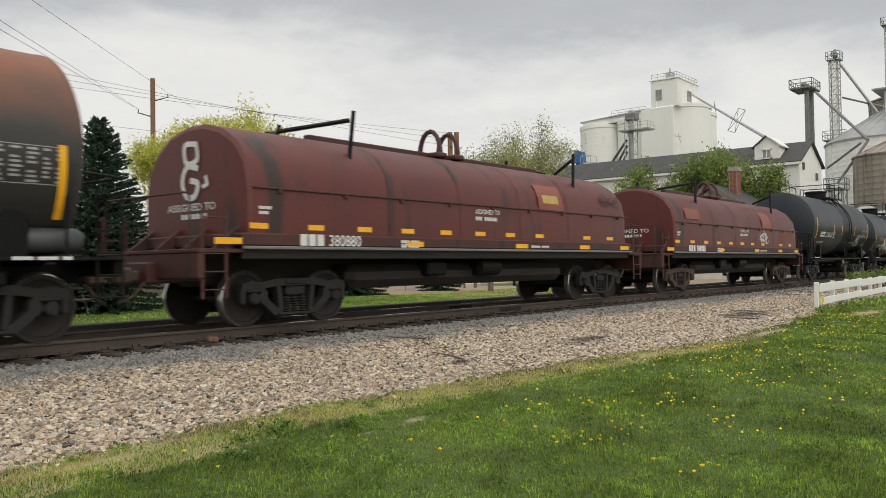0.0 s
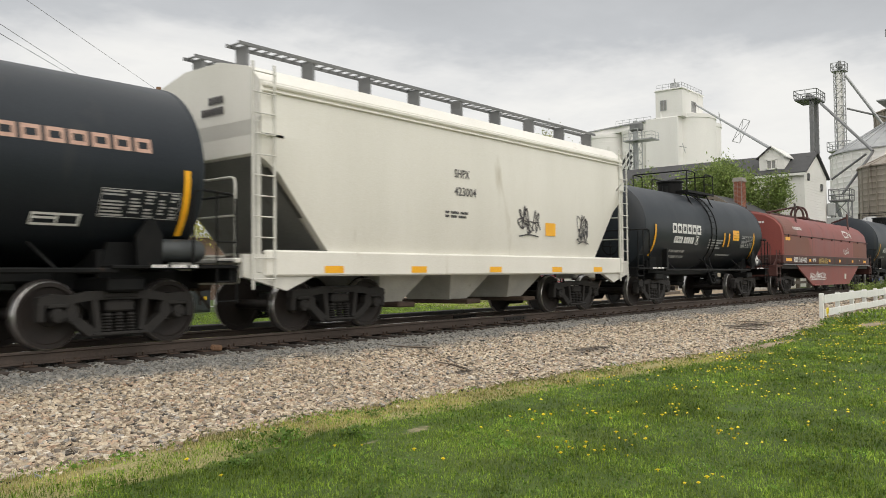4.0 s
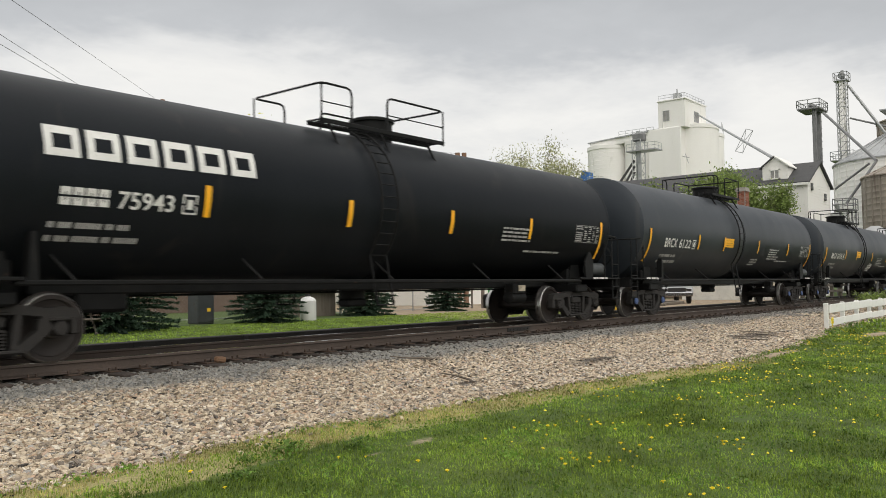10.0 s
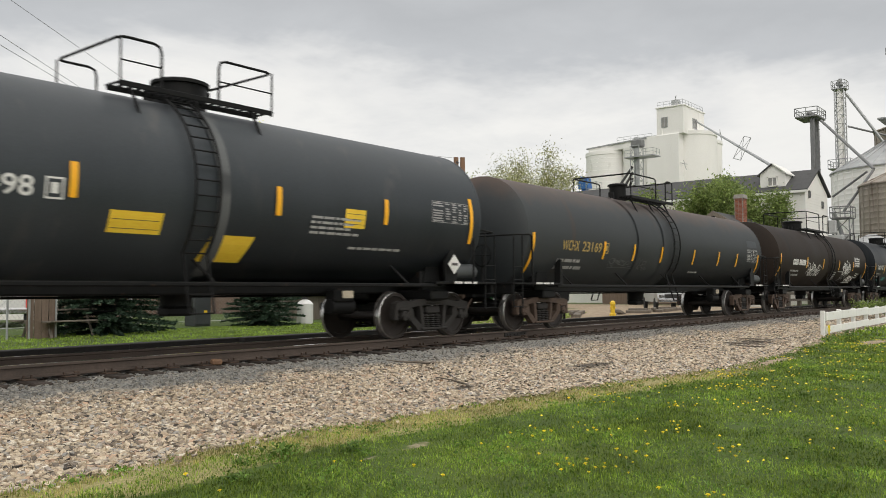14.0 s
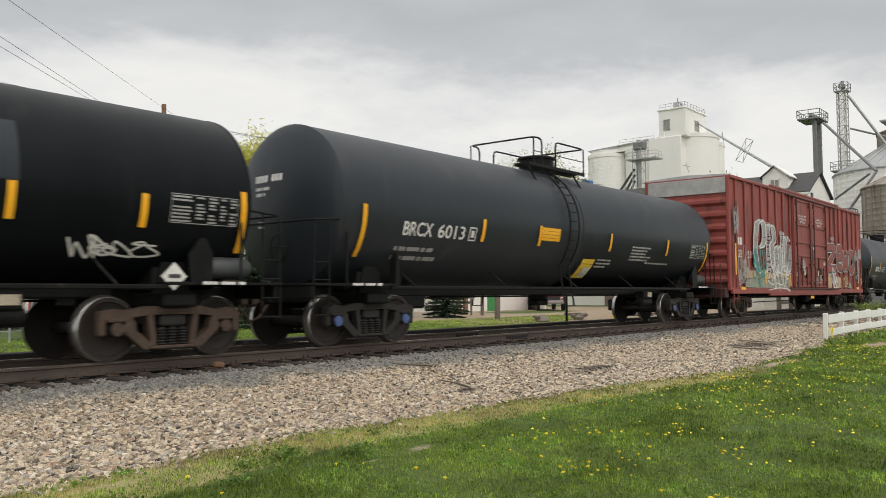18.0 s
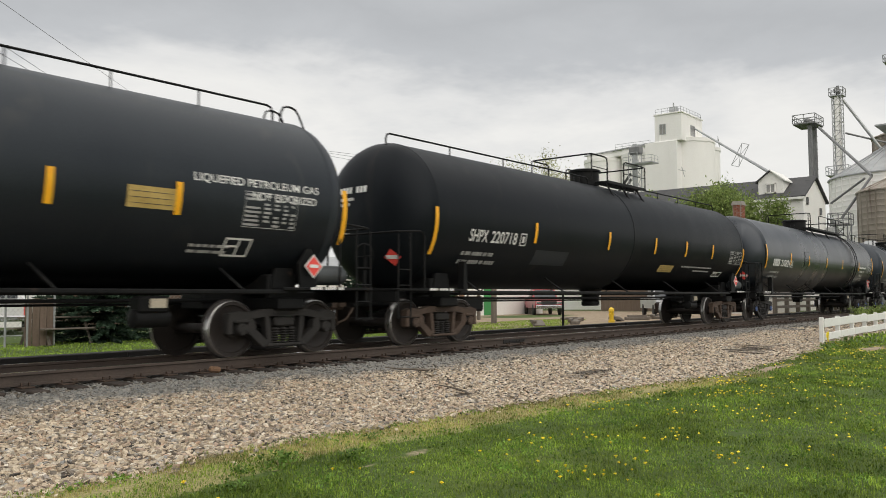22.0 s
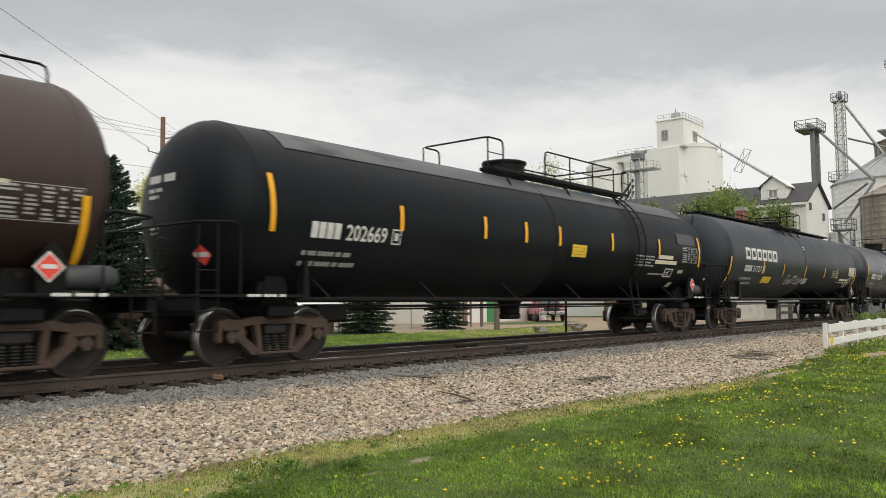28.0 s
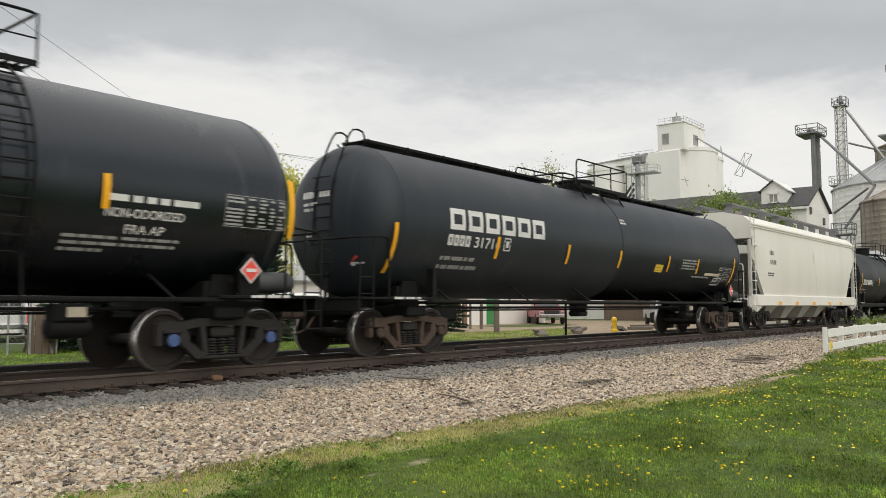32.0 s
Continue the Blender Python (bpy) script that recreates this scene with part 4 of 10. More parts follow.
class Side:
    """Maps (x, height along the skin, lift) to a place on a car's near side."""

    def __init__(self, radius=None, centre=None, y=None, far=False):
        self.r, self.c, self.y, self.k = radius, centre, y, (1 if far else -1)

    def at(self, x, z, lift=0.004):
        if self.r:
            w = math.asin(max(-0.98, min(0.98, (z - self.c) / self.r)))
            return (x, self.k * (self.r + lift) * math.cos(w), self.c + (self.r + lift) * math.sin(w))
        return (x, self.y + self.k * lift, z)

    def quad(self, s, x0, z0, x1, z1, slant=0.0, lift=0.004, rows=None):
        n = rows or (max(1, int(abs(z1 - z0) / 0.12)) if self.r else 1)
        for k in range(n):
            a, b = z0 + (z1 - z0) * k / n, z0 + (z1 - z0) * (k + 1) / n
            da, db = slant * (a - z0), slant * (b - z0)
            s.add([self.at(x0 + da, a, lift), self.at(x1 + da, a, lift), self.at(x1 + db, b, lift), self.at(x0 + db, b, lift)], [(0, 1, 2, 3)])
        return self

    def bars(self, s, x, z, h, pattern, wide=0.62, lift=0.004):
        """Plain bars in place of signs; # stands for one bar, a blank for a gap, o for a hollow block."""
        for ch in pattern:
            w = h * wide
            if ch == "#":
                self.quad(s, x, z, x + w, z + h, lift=lift)
            elif ch == "o":
                b = h * 0.26
                self.quad(s, x, z, x + b, z + h, lift=lift); self.quad(s, x + w - b, z, x + w, z + h, lift=lift)
                self.quad(s, x + b, z, x + w - b, z + b, lift=lift); self.quad(s, x + b, z + h - b, x + w - b, z + h, lift=lift)
            elif ch == "-":
                self.quad(s, x, z, x + w * 1.4, z + h, lift=lift)
                x += w * 0.4
            x += w * 1.22
        return x

    def words(self, s, x, z, h, text, width=None, lift=0.006):
        """Letters of the built-in font, laid on the skin."""
        vs, fs = glyphs(text)
        wide = max(v[0] for v in vs)
        k = (width or wide * h) / wide
        s.add([self.at(x + v[0] * k, z + v[1] * h, lift) for v in vs], fs)
        return self

    def stroke(self, s, pts, width, lift=0.005):
        """A painted line through points (x, z)."""
        fine = [pts[0]]
        for (x0, z0), (x1, z1) in zip(pts, pts[1:]):
            m = max(1, int(math.hypot(x1 - x0, z1 - z0) / 0.09))
            fine += [(x0 + (x1 - x0) * k / m, z0 + (z1 - z0) * k / m) for k in range(1, m + 1)]
        pts = fine
        n = len(pts)
        for i in range(n - 1):
            (x0, z0), (x1, z1) = pts[i], pts[i + 1]
            l = math.hypot(x1 - x0, z1 - z0) or 1
            ex, ez = (x1 - x0) / l * width * 0.3, (z1 - z0) / l * width * 0.3
            px, pz = -(z1 - z0) / l * width / 2, (x1 - x0) / l * width / 2
            q = [(x0 - ex + px, z0 - ez + pz), (x0 - ex - px, z0 - ez - pz), (x1 + ex - px, z1 + ez - pz), (x1 + ex + px, z1 + ez + pz)]
            s.add([self.at(a, b, lift + 0.0004 * (i % 5)) for a, b in q], [(0, 1, 2, 3)])

    def outline(self, s, x, z, w, h, b=0.025):
        for q in ((x, z, x + w, z + b), (x, z + h - b, x + w, z + h), (x, z + b, x + b, z + h - b), (x + w - b, z + b, x + w, z + h - b)):
            self.quad(s, *q)


def curve_pts(pts, n=5):
    """A smooth line through the given points."""
    out = []
    for i in range(len(pts) - 1):
        p0, p1, p2, p3 = pts[max(i - 1, 0)], pts[i], pts[i + 1], pts[min(i + 2, len(pts) - 1)]
        for k in range(n):
            u = k / n
            out.append(tuple(0.5 * (2 * b + (c - a) * u + (2 * a - 5 * b + 4 * c - d) * u * u + (3 * b - a - 3 * c + d) * u ** 3) for a, b, c, d in zip(p0, p1, p2, p3)))
    return out + [pts[-1]]


def scribble(side, seed, x, z, w, h, width, loops=5):
    """A looping spray-paint tag with no legible letters."""
    r = random.Random(seed)
    s = Shape()
    kinds = ([(0, 0), (0.05, 1), (0.7, 0.9), (0.6, 0.5), (0.1, 0.5), (0.8, 0)], [(0.9, 0.8), (0.3, 1), (0, 0.5), (0.3, 0), (0.9, 0.2)], [(0, 0.9), (0.3, 0), (0.5, 0.6), (0.7, 0), (1, 1)], [(0.1, 0), (0.5, 1), (0.9, 0), (0.7, 0.4), (0.2, 0.35)], [(0.9, 0.9), (0.2, 0.95), (0.15, 0.55), (0.8, 0.5), (0.75, 0.05), (0, 0.1)], [(0, 1), (0.1, 0.1), (0.9, 0.05)], [(0.5, 1), (0, 0.5), (0.5, 0), (1, 0.5), (0.5, 1), (0.3, 1.2)], [(0, 0.2), (0.45, 1.1), (0.5, 0), (1, 0.9)])
    for k in range(loops):
        cell, x0 = w / loops, x + w * k / loops
        tilt, up = r.uniform(-0.1, 0.3), r.uniform(-0.12, 0.12)
        line = [(x0 + cell * (1.5 * px - 0.25 + tilt * pz + r.uniform(-0.28, 0.28)), z + h * (0.1 + 0.8 * pz + up + r.uniform(-0.22, 0.22))) for px, pz in r.choice(kinds) + r.choice(kinds)[1:3]]
        side.stroke(s, curve_pts(line, 4), width * r.uniform(0.8, 1.2))
        if r.random() < 0.4:
            side.stroke(s, [(x0 - cell * 0.1, z + h * r.uniform(0.3, 0.7)), (x0 + cell * 1.1, z + h * r.uniform(0.3, 0.8))], width * 0.7)
    if r.random() < 0.6:
        side.stroke(s, curve_pts([(x, z - 0.1 * h), (x + w * 0.5, z), (x + w, z - 0.08 * h)], 4), width * 0.8)
    return s


# ---- train ----
def travelled(t):
    """How far the train has gone by t seconds."""
    u = t / 32
    return 456.993 * u - 7.482 * u ** 2 + 17.197 * u ** 3 - 6.577 * u ** 4


CARS = []  # every car with its place in the train


def new_car(name, label, category, a, b, shift=0.0):
    car = thing(name, label, category, pose((a + b) / 2 + shift, TRACK, 0), group="freight cars of the train")
    CARS.append((car, (a + b) / 2 + shift))
    return car, (b - a) / 2


def grab_iron(car, x, y, z0, z1, steps, wide=0.4):
    s = Shape()
    for dx in (-wide / 2, wide / 2):
        s.box((x + dx, y, (z0 + z1) / 2), (0.05, 0.02, z1 - z0), bev=0.005)
    for k in range(steps):
        z = z0 + (z1 - z0) * (k + 0.5) / steps
        s.rod((x - wide / 2, y - 0.03, z), (x + wide / 2, y - 0.03, z), 0.012, n=6)
    return s


def end_gear(car, half, mat, sill_z=1.04, reach=1.95, rail_z=2.25, low=False):
    """Stub sills, end platforms, hand rails and steps at both ends of a tank car."""
    for sx in (-1, 1):
        x = sx * half
        s = Shape()
        s.box((x + sx * 0.35, 0, 0.92), (2.9, 0.62, 0.30), bev=0.03)
        s.box((x, 0, 0.86), (0.55, 2.5, 0.20), bev=0.03)
        s.box((x + sx * 1.68, 0, 0.98), (0.10, 2.7, 0.24), bev=0.02)
        part("stub_sill", s, "steel_black", car)
        p = Shape()
        p.box((x + sx * 0.95, -1.22, sill_z + 0.06), (1.55, 0.40, 0.04), bev=0.005)
        p.box((x + sx * 0.95, 1.22, sill_z + 0.06), (1.55, 0.40, 0.04), bev=0.005)
        p.box((x + sx * 1.55, 0, sill_z + 0.06), (0.40, 2.8, 0.04), bev=0.005)
        for k in range(9):
            p.box((x + sx * (0.25 + 0.17 * k), -1.22, sill_z + 0.085), (0.03, 0.40, 0.012))
        part("end_platform", p, "steel_black", car, "black steel end walkway")
        r = Shape()
        w = 1.38
        r.pipe([(x + sx * 0.95, -w, sill_z), (x + sx * 0.95, -w, rail_z), (x + sx * 1.70, -w, rail_z - 0.05), (x + sx * 1.70, w, rail_z - 0.05), (x + sx * 0.95, w, rail_z), (x + sx * 0.95, w, sill_z)], 0.021, 8, 0.14)
        for y in (-w, w):
            r.pipe([(x + sx * 1.70, y, rail_z - 0.1), (x + sx * 1.72, y, 0.55)], 0.018)
            r.pipe([(x + sx * 1.36, y, rail_z - 0.02), (x + sx * 1.36, y, 0.55)], 0.018)
            for k in range(4):
                r.pipe([(x + sx * 1.36, y, 0.58 + 0.3 * k), (x + sx * 1.72, y, 0.58 + 0.3 * k)], 0.014)
        part("end_handrail", r, "steel_black", car, "black pipe handrail and corner steps")
        # saddle that carries the tank on the bolster
        d = Shape()
        for y in (-1, 1):
            d.prism([(-0.30, 0.95), (0.30, 0.95), (0.20, 1.45), (-0.18, 1.45)], 0.09, c=(x, y * 0.98, 0))
            d.box((x, y * 1.25, 1.10), (0.62, 0.30, 0.05), bev=0.01)
            if sx > 0:
                d.prism([(-0.16, 1.08), (0.20, 1.08), (0.22, 1.55), (0.08, 1.78), (-0.02, 1.78), (-0.20, 1.52)], 0.05, c=(x + 0.30, y * 1.26, 0))
            else:
                d.prism([(-0.05, 1.08), (0.09, 1.08), (0.05, 1.70), (-0.02, 1.70)], 0.16, c=(x + 0.42, y * 1.24, 0))
        d.box((x, 0, 1.18), (0.62, 2.0, 0.34), bev=0.03)
        part("tank_saddle", d, "steel_black", car)
        w_ = Shape(); Side(y=-1.43).bars(w_, x + sx * 0.55 - 0.3, sill_z + 0.045, 0.045, "---- ---- --", 0.9)
        part("edge_stencil", w_, "white_paint", car, "white stencil along the walkway edge", kind="stuff")
        add_coupler(car, sx, x + sx * reach)
    res = Shape()
    res.lathe([(0.02, -0.44), (0.13, -0.40), (0.17, -0.32), (0.17, 0.32), (0.13, 0.40), (0.02, 0.44)], "x", (half + 0.85, -1.12, sill_z + 0.30), n=16)
    part("air_reservoir", res, "dull_steel", car, "dark grey cylindrical brake reservoir")
    bw = Shape()
    bw.lathe([(0.24, -0.015), (0.27, 0), (0.24, 0.015)], "x", (-half - 1.78, -0.55, 1.75), n=18, close=False)
    for k in range(4):
        w = k * math.pi / 2
        bw.rod((-half - 1.78, -0.55, 1.75), (-half - 1.78, -0.55 + 0.25 * math.cos(w), 1.75 + 0.25 * math.sin(w)), 0.012)
    bw.rod((-half - 1.78, -0.55, 1.05), (-half - 1.74, -0.55, 1.75), 0.03)
    part("brake_wheel", bw, "steel_black", car)


def tank_shell(length, straight, r, zc, dish, seam=()):
    s = Shape()
    head = length - straight
    prof = []
    for k in range(9):
        w = math.pi / 2 * k / 8
        prof.append((max(0.002, r * math.sin(w) ** 0.82), -straight - head * math.cos(w)) if not dish else (max(0.002, r * 0.985 * k / 8), -straight - 0.03 - (head - 0.03) * (1 - (k / 8) ** 2.2)))
    for x, dr in seam:
        prof += [(r, x - 0.03), (r + dr, x - 0.025), (r + dr, x + 0.025), (r, x + 0.03)]
    prof += [(rr, -h) for rr, h in reversed(prof[:9])]
    s.lathe(prof, "x", (0, 0, zc), n=56, close=False)
    return s


def hoop(s, x_open, x_end, w, z0, z1, posts=()):
    s.pipe([(x_open, -w, z0), (x_open, -w, z1), (x_end, -w, z1), (x_end, w, z1), (x_open, w, z1), (x_open, w, z0)], 0.022, 8, 0.13)
    for x in [x_end] + list(posts):
        for y in (-w, w):
            s.pipe([(x, y, z0 - 0.05), (x, y, z1)], 0.018)
    zm = (z0 + z1) / 2
    s.pipe([(x_open, -w, zm), (x_end, -w, zm)], 0.012, 6)


def walkway(s, x0, x1, w, z, slat=0.12):
    for y in (-w, w):
        s.box(((x0 + x1) / 2, y, z), (x1 - x0, 0.04, 0.09), bev=0.006)
    n = max(2, int((x1 - x0) / slat))
    for k in range(n + 1):
        s.box((x0 + (x1 - x0) * k / n, 0, z + 0.02), (0.035, 2 * w, 0.03))


RUNG = []


def rung_mesh():
    if not RUNG:
        RUNG.append(Shape().rod((-0.21, 0, 0), (0.21, 0, 0), 0.014, n=6).data("rung", ["steel_black"]))
    return RUNG[0]


def tank_car(label, a, b, top, r, paint, reflectors, dome=0.0, ladder=0.65, platform=(-1.0, 1.75), hoops=((0.35, -1.0), (1.15, 1.75)), number=(-6.6, 2.08, 0.27, "#### ####"), look_="iron", dome_r=0.42, dome_h=0.42,
             top_rail=None, seam=None, sub="black", marks=(), sill_z=1.04, number_paint="white_paint", ladder_both=True, end_marks="white_paint", head=1.62, small_texts=None, panel=None, hoop_h=0.66, rail_h=0.17, climb=-1):
    car, half = new_car("tank_car", label, "tank car", a, b, 0.0)
    zc = top - r
    dish = head > 1.5
    S_ = half + head - (0.52 if dish else 0.70)
    L_ = S_ + (0.34 if dish else 0.70)
    tank = part("tank", tank_shell(L_, S_, r, zc, dish, seam if seam is not None else [(-S_ + 0.02, 0.006), (S_ - 0.02, 0.006), (0.0, 0.012)]), paint, car, "welded steel tank with rounded heads")
    side = Side(r, zc)
    # reinforced belly line: rail along the flank with slanting struts
    s = Shape()
    for y in (-1.33, 1.33):
        s.box((0, y, sill_z + 0.01), (2 * half - 0.4, 0.06, 0.075), bev=0.02)
        n = max(3, int(2 * half / 2.7))
        for k in range(n):
            x = -half + 1.0 + (2 * half - 2.0) * k / (n - 1)
            yy = r * math.cos(math.asin(min(0.97, (zc - 1.42) / r)))
            s.rod((x, y, sill_z), (x - 0.22, math.copysign(yy * 0.98, y), 1.44), 0.022, n=6)
    part("side_rail", s, "steel_black", car, "black steel rail along the belly")
    und = Shape()
    if dish:
        und.box((0, -0.5, 0.97), (2 * half - 1.4, 0.14, 0.17), bev=0.03)
    und.rod((-half + 0.8, -0.35, 0.92), (half - 0.8, -0.35, 0.92), 0.03, n=8)
    und.rod((-half + 0.8, 0.3, 0.86), (half - 0.8, 0.3, 0.86), 0.022, n=6)
    und.lathe([(0.26, zc - r - 0.30), (0.26, zc - r - 0.12), (0.40, zc - r + 0.10)], "z", (0.15, 0, 0), n=16)
    und.box((0.15, 0, zc - r - 0.38), (0.5, 0.36, 0.16), bev=0.04)
    und.box((-half + 1.75, -0.30, 0.80), (0.8, 0.5, 0.34), bev=0.05)
    und.lathe([(0.04, -0.32), (0.14, -0.28), (0.14, 0.28), (0.04, 0.32)], "x", (half - 2.3, -0.75, 0.66), n=12)
    und.box((half - 2.3, -0.75, 0.86), (0.5, 0.3, 0.26), bev=0.04)
    tag = Shape(); tag.box((half - 2.25, -0.915, 0.88), (0.27, 0.02, 0.14), bev=0.005)
    part("brake_plate", tag, "tan_plate", car, "dull tan brake instruction plate")
    part("brake_rigging", und, "steel_black", car, "black brake pipes and bottom outlet")
    # dome, walkway, hoops and ladder
    d = Shape()
    z0 = top - 0.10
    d.lathe([(dome_r, z0), (dome_r, top + dome_h - 0.06), (dome_r + 0.05, top + dome_h - 0.05), (dome_r + 0.05, top + dome_h), (dome_r - 0.03, top + dome_h + 0.03), (0.05, top + dome_h + 0.05)], "z", (dome, 0, 0), n=24)
    body = part("manway_dome", d, "steel_black", car, "black valve housing on the tank top")
    f = Shape()
    f.rod((dome + 0.5, 0.2, top - 0.05), (dome + 0.5, 0.2, top + 0.26), 0.07, n=10)
    f2 = Shape(); f2.rod((dome - 0.62, -0.1, top - 0.05), (dome - 0.62, -0.1, top + 0.2), 0.09, n=10); part("valve", f2, "steel_black", body)
    f.box((dome + dome_r + 0.05, 0, top + dome_h - 0.1), (0.12, 0.16, 0.1), bev=0.02)
    part("valve", f, "steel_black", body)
    if platform:
        w = Shape()
        zp = top - 0.02
        for y in (-0.78, 0.78):
            walk_w = 0.20
            for yy in (y - walk_w, y + walk_w):
                w.box(((platform[0] + platform[1]) / 2, yy, zp), (platform[1] - platform[0], 0.03, 0.08), bev=0.005)
            n = int((platform[1] - platform[0]) / 0.14)
            for k in range(n + 1):
                w.box((platform[0] + (platform[1] - platform[0]) * k / n, y, zp + 0.02), (0.04, 2 * walk_w, 0.025))
            for k in range(3):
                x = platform[0] + (platform[1] - platform[0]) * (0.1 + 0.4 * k)
                w.rod((x, y, zp), (x, math.copysign(1.02, y), zc + math.sqrt(max(0.01, r * r - 1.04)) - 0.02), 0.025, n=6)
        part("top_platform", w, "steel_black", car, "black grated walkway beside the dome")
        for xo, xe, *low in hoops:
            h = Shape()
            posts = [xo + (xe - xo) * k / 3 for k in (1, 2)] if abs(xe - xo) > 2.2 else []
            hoop(h, xo, xe, 0.96, zp, top + (low[0] if low else hoop_h), posts)
            part("safety_hoop", h, "steel_black", car, "black pipe safety railing")
    # ladder hugs the tank's curve
    for k in (() if ladder is None else (-1, 1) if ladder_both else (-1,)):
        l = Shape()
        pts = [(-1.42, 0.62)]
        for q in range(0, 13):
            w_ = math.radians(-38 + 100 * q / 12)
            pts.append((-(r + 0.10) * math.cos(w_), zc + (r + 0.10) * math.sin(w_)))
        for dx in (-0.21, 0.21):
            l.pipe([(ladder + dx, -k * y, z) for y, z in pts], 0.022, 6)
        lad = part("ladder", l, "steel_black", car, "black steel side ladder")
        for y, z in pts[1:] + [(-1.42, 0.62), (-1.42, 0.9)]:
            part("rung", rung_mesh(), None, lad, at=pose(ladder, -k * y, z))
    if top_rail:
        t = Shape()
        x0, x1 = -S_ + (0.1 if climb else -0.45), S_ - (0.5 if climb > 0 else 0.1)
        segs = [(x0, platform[0] - 0.3), (platform[1] + 0.3, x1)] if platform else [(x0, x1)]
        for p0, p1 in segs:
            for y in ((-0.5,) if top_rail == "rail" else (-0.3, 0.3)):
                if top_rail == "rail":
                    t.pipe([(p0, y, top - 0.15), (p0, y, top + rail_h), (p1, y, top + rail_h), (p1, y, top - 0.15)], 0.02, 6, 0.12)
                    for q in range(1, 4):
                        x = p0 + (p1 - p0) * q / 4
                        t.pipe([(x, y, top - 0.12), (x, y, top + rail_h)], 0.016)
                else:
                    t.box(((p0 + p1) / 2, y, top + 0.10), (p1 - p0, 0.04, 0.06), bev=0.005)
                    for q in range(7):
                        x = p0 + (p1 - p0) * q / 6
                        t.rod((x, y, top - 0.05), (x, y * 1.5, top + 0.1), 0.02, n=6)
            if top_rail == "board":
                t.box(((p0 + p1) / 2, 0, top + 0.09), (p1 - p0, 0.55, 0.03), bev=0.008)
        part("top_rail", t, "steel_black", car, "long railing along the tank top")
        if climb:
            e = Shape()
            x, k = -S_ - 0.25, -climb
            if climb > 0:
                x -= 0.1
            for dy in (-0.24, 0.24):
                e.pipe([(k * px_, dy, pz_) for px_, pz_ in ((x - 0.5, zc - r * 0.35), (x - 0.42, zc + 0.45 * r), (x - 0.1, top - 0.05), (x + 0.1, top + 0.30), (x + 0.42, top + 0.30), (x + 0.47, top))], 0.02, 6, 0.12)
            for q in range(6):
                e.rod((k * (x - 0.48), -0.24, zc - 0.5 + 0.26 * q), (k * (x - 0.48), 0.24, zc - 0.5 + 0.26 * q), 0.013, n=6)
            part("end_ladder", e, "steel_black", car, "black ladder up the tank head")
    end_gear(car, half, paint, sill_z)
    for x in (-half, half):
        add_truck(car, x, look_)
    # yellow reflectors, tall ones at the ends
    for item in reflectors:
        x, z = item[0], item[1]
        tall = len(item) > 2
        s = Shape()
        h = 0.46 if tall else 0.23
        side.quad(s, x - 0.052, z - h, x + 0.052, z + h, slant=(-0.05 if tall else 0), lift=0.022, rows=6)
        part("reflector", s, "reflector", car, "yellow reflective strip")
    # car number and data as plain bars
    if number:
        x, z, h, pat = number[:4]
        digits = pat[5:]
        u = number[4] / (4.6 + len(digits)) if len(number) > 4 else 0.8 * h
        s = Shape()
        if pat[:4] == "####":
            side.bars(s, x, z, h, "oooo", u / (1.22 * h))
        else:
            side.words(s, x, z, h, pat[:4], 3.85 * u)
        part("owner_mark", s, number_paint, car, "owner's mark in stencilled blocks")
        s = Shape()
        if digits.strip("#"):
            side.words(s, x + 4.6 * u, z, h, digits, (len(digits) - 0.12) * u)
        else:
            side.bars(s, x + 4.6 * u, z, h, digits, u / (1.22 * h))
        part("car_number", s, number_paint, car, "stencilled car number", kind="stuff")
        s = Shape()
        for k in (1, 2):
            side.bars(s, x - 0.1, z - 0.12 - 0.17 * k, 0.075, "## --- ------ -- ------ --"[:16 + 4 * k], 0.5)
        part("small_lettering", s, "grey_paint", car, kind="stuff")
        s = Shape()
        xe = x + (4.6 + len(digits)) * u + 0.12
        side.outline(s, xe, z - 0.02, 0.24, 0.28)
        side.bars(s, xe + 0.07, z + 0.05, 0.14, "#", 0.7)
        part("stencil_box", s, number_paint, car)
    # data panel near the right end
    s = Shape()
    end_x, end_z = max((q[0], q[1]) for q in reflectors)
    px0, pz0, pw, ph = panel or ((end_x - 1.27, end_z - 0.08, 1.14, 0.42) if dish else (end_x - 1.28, end_z - 0.36, 1.14, 0.48))
    for k in range(8):
        z = pz0 + ph * (0.05 + 0.118 * k)
        for c0, c1 in ((0.02, 0.30), (0.36, 0.50), (0.55, 0.68), (0.73, 0.83), (0.88, 0.98)):
            if (k * 7 + int(c0 * 50)) % 6:
                side.quad(s, px0 + pw * c0, z, px0 + pw * (c1 - 0.02 * (k % 3)), z + ph * 0.062, rows=1)
    side.outline(s, px0, pz0, pw, ph, 0.010)
    part("data_panel", s, "grey_paint", car, "panel of small pale printed lines", kind="stuff")
    s = Shape()
    for x, z, w, n in small_texts if small_texts is not None else ((px0 - 3.1, zc - 0.30, 1.1, 4), (px0 - 2.1, zc - 0.78, 1.3, 1)):
        for k in range(n):
            u = x
            while u < x + w * (1 - 0.13 * (k % 3)):
                d = 0.09 + 0.05 * ((int(u * 31) + k) % 4)
                side.quad(s, u, z - 0.085 * k, u + d, z - 0.085 * k + 0.042, rows=1)
                u += d + 0.03
    part("small_lettering", s, "grey_paint", car, kind="stuff")
    # lettering on the left head, high up
    s = Shape()
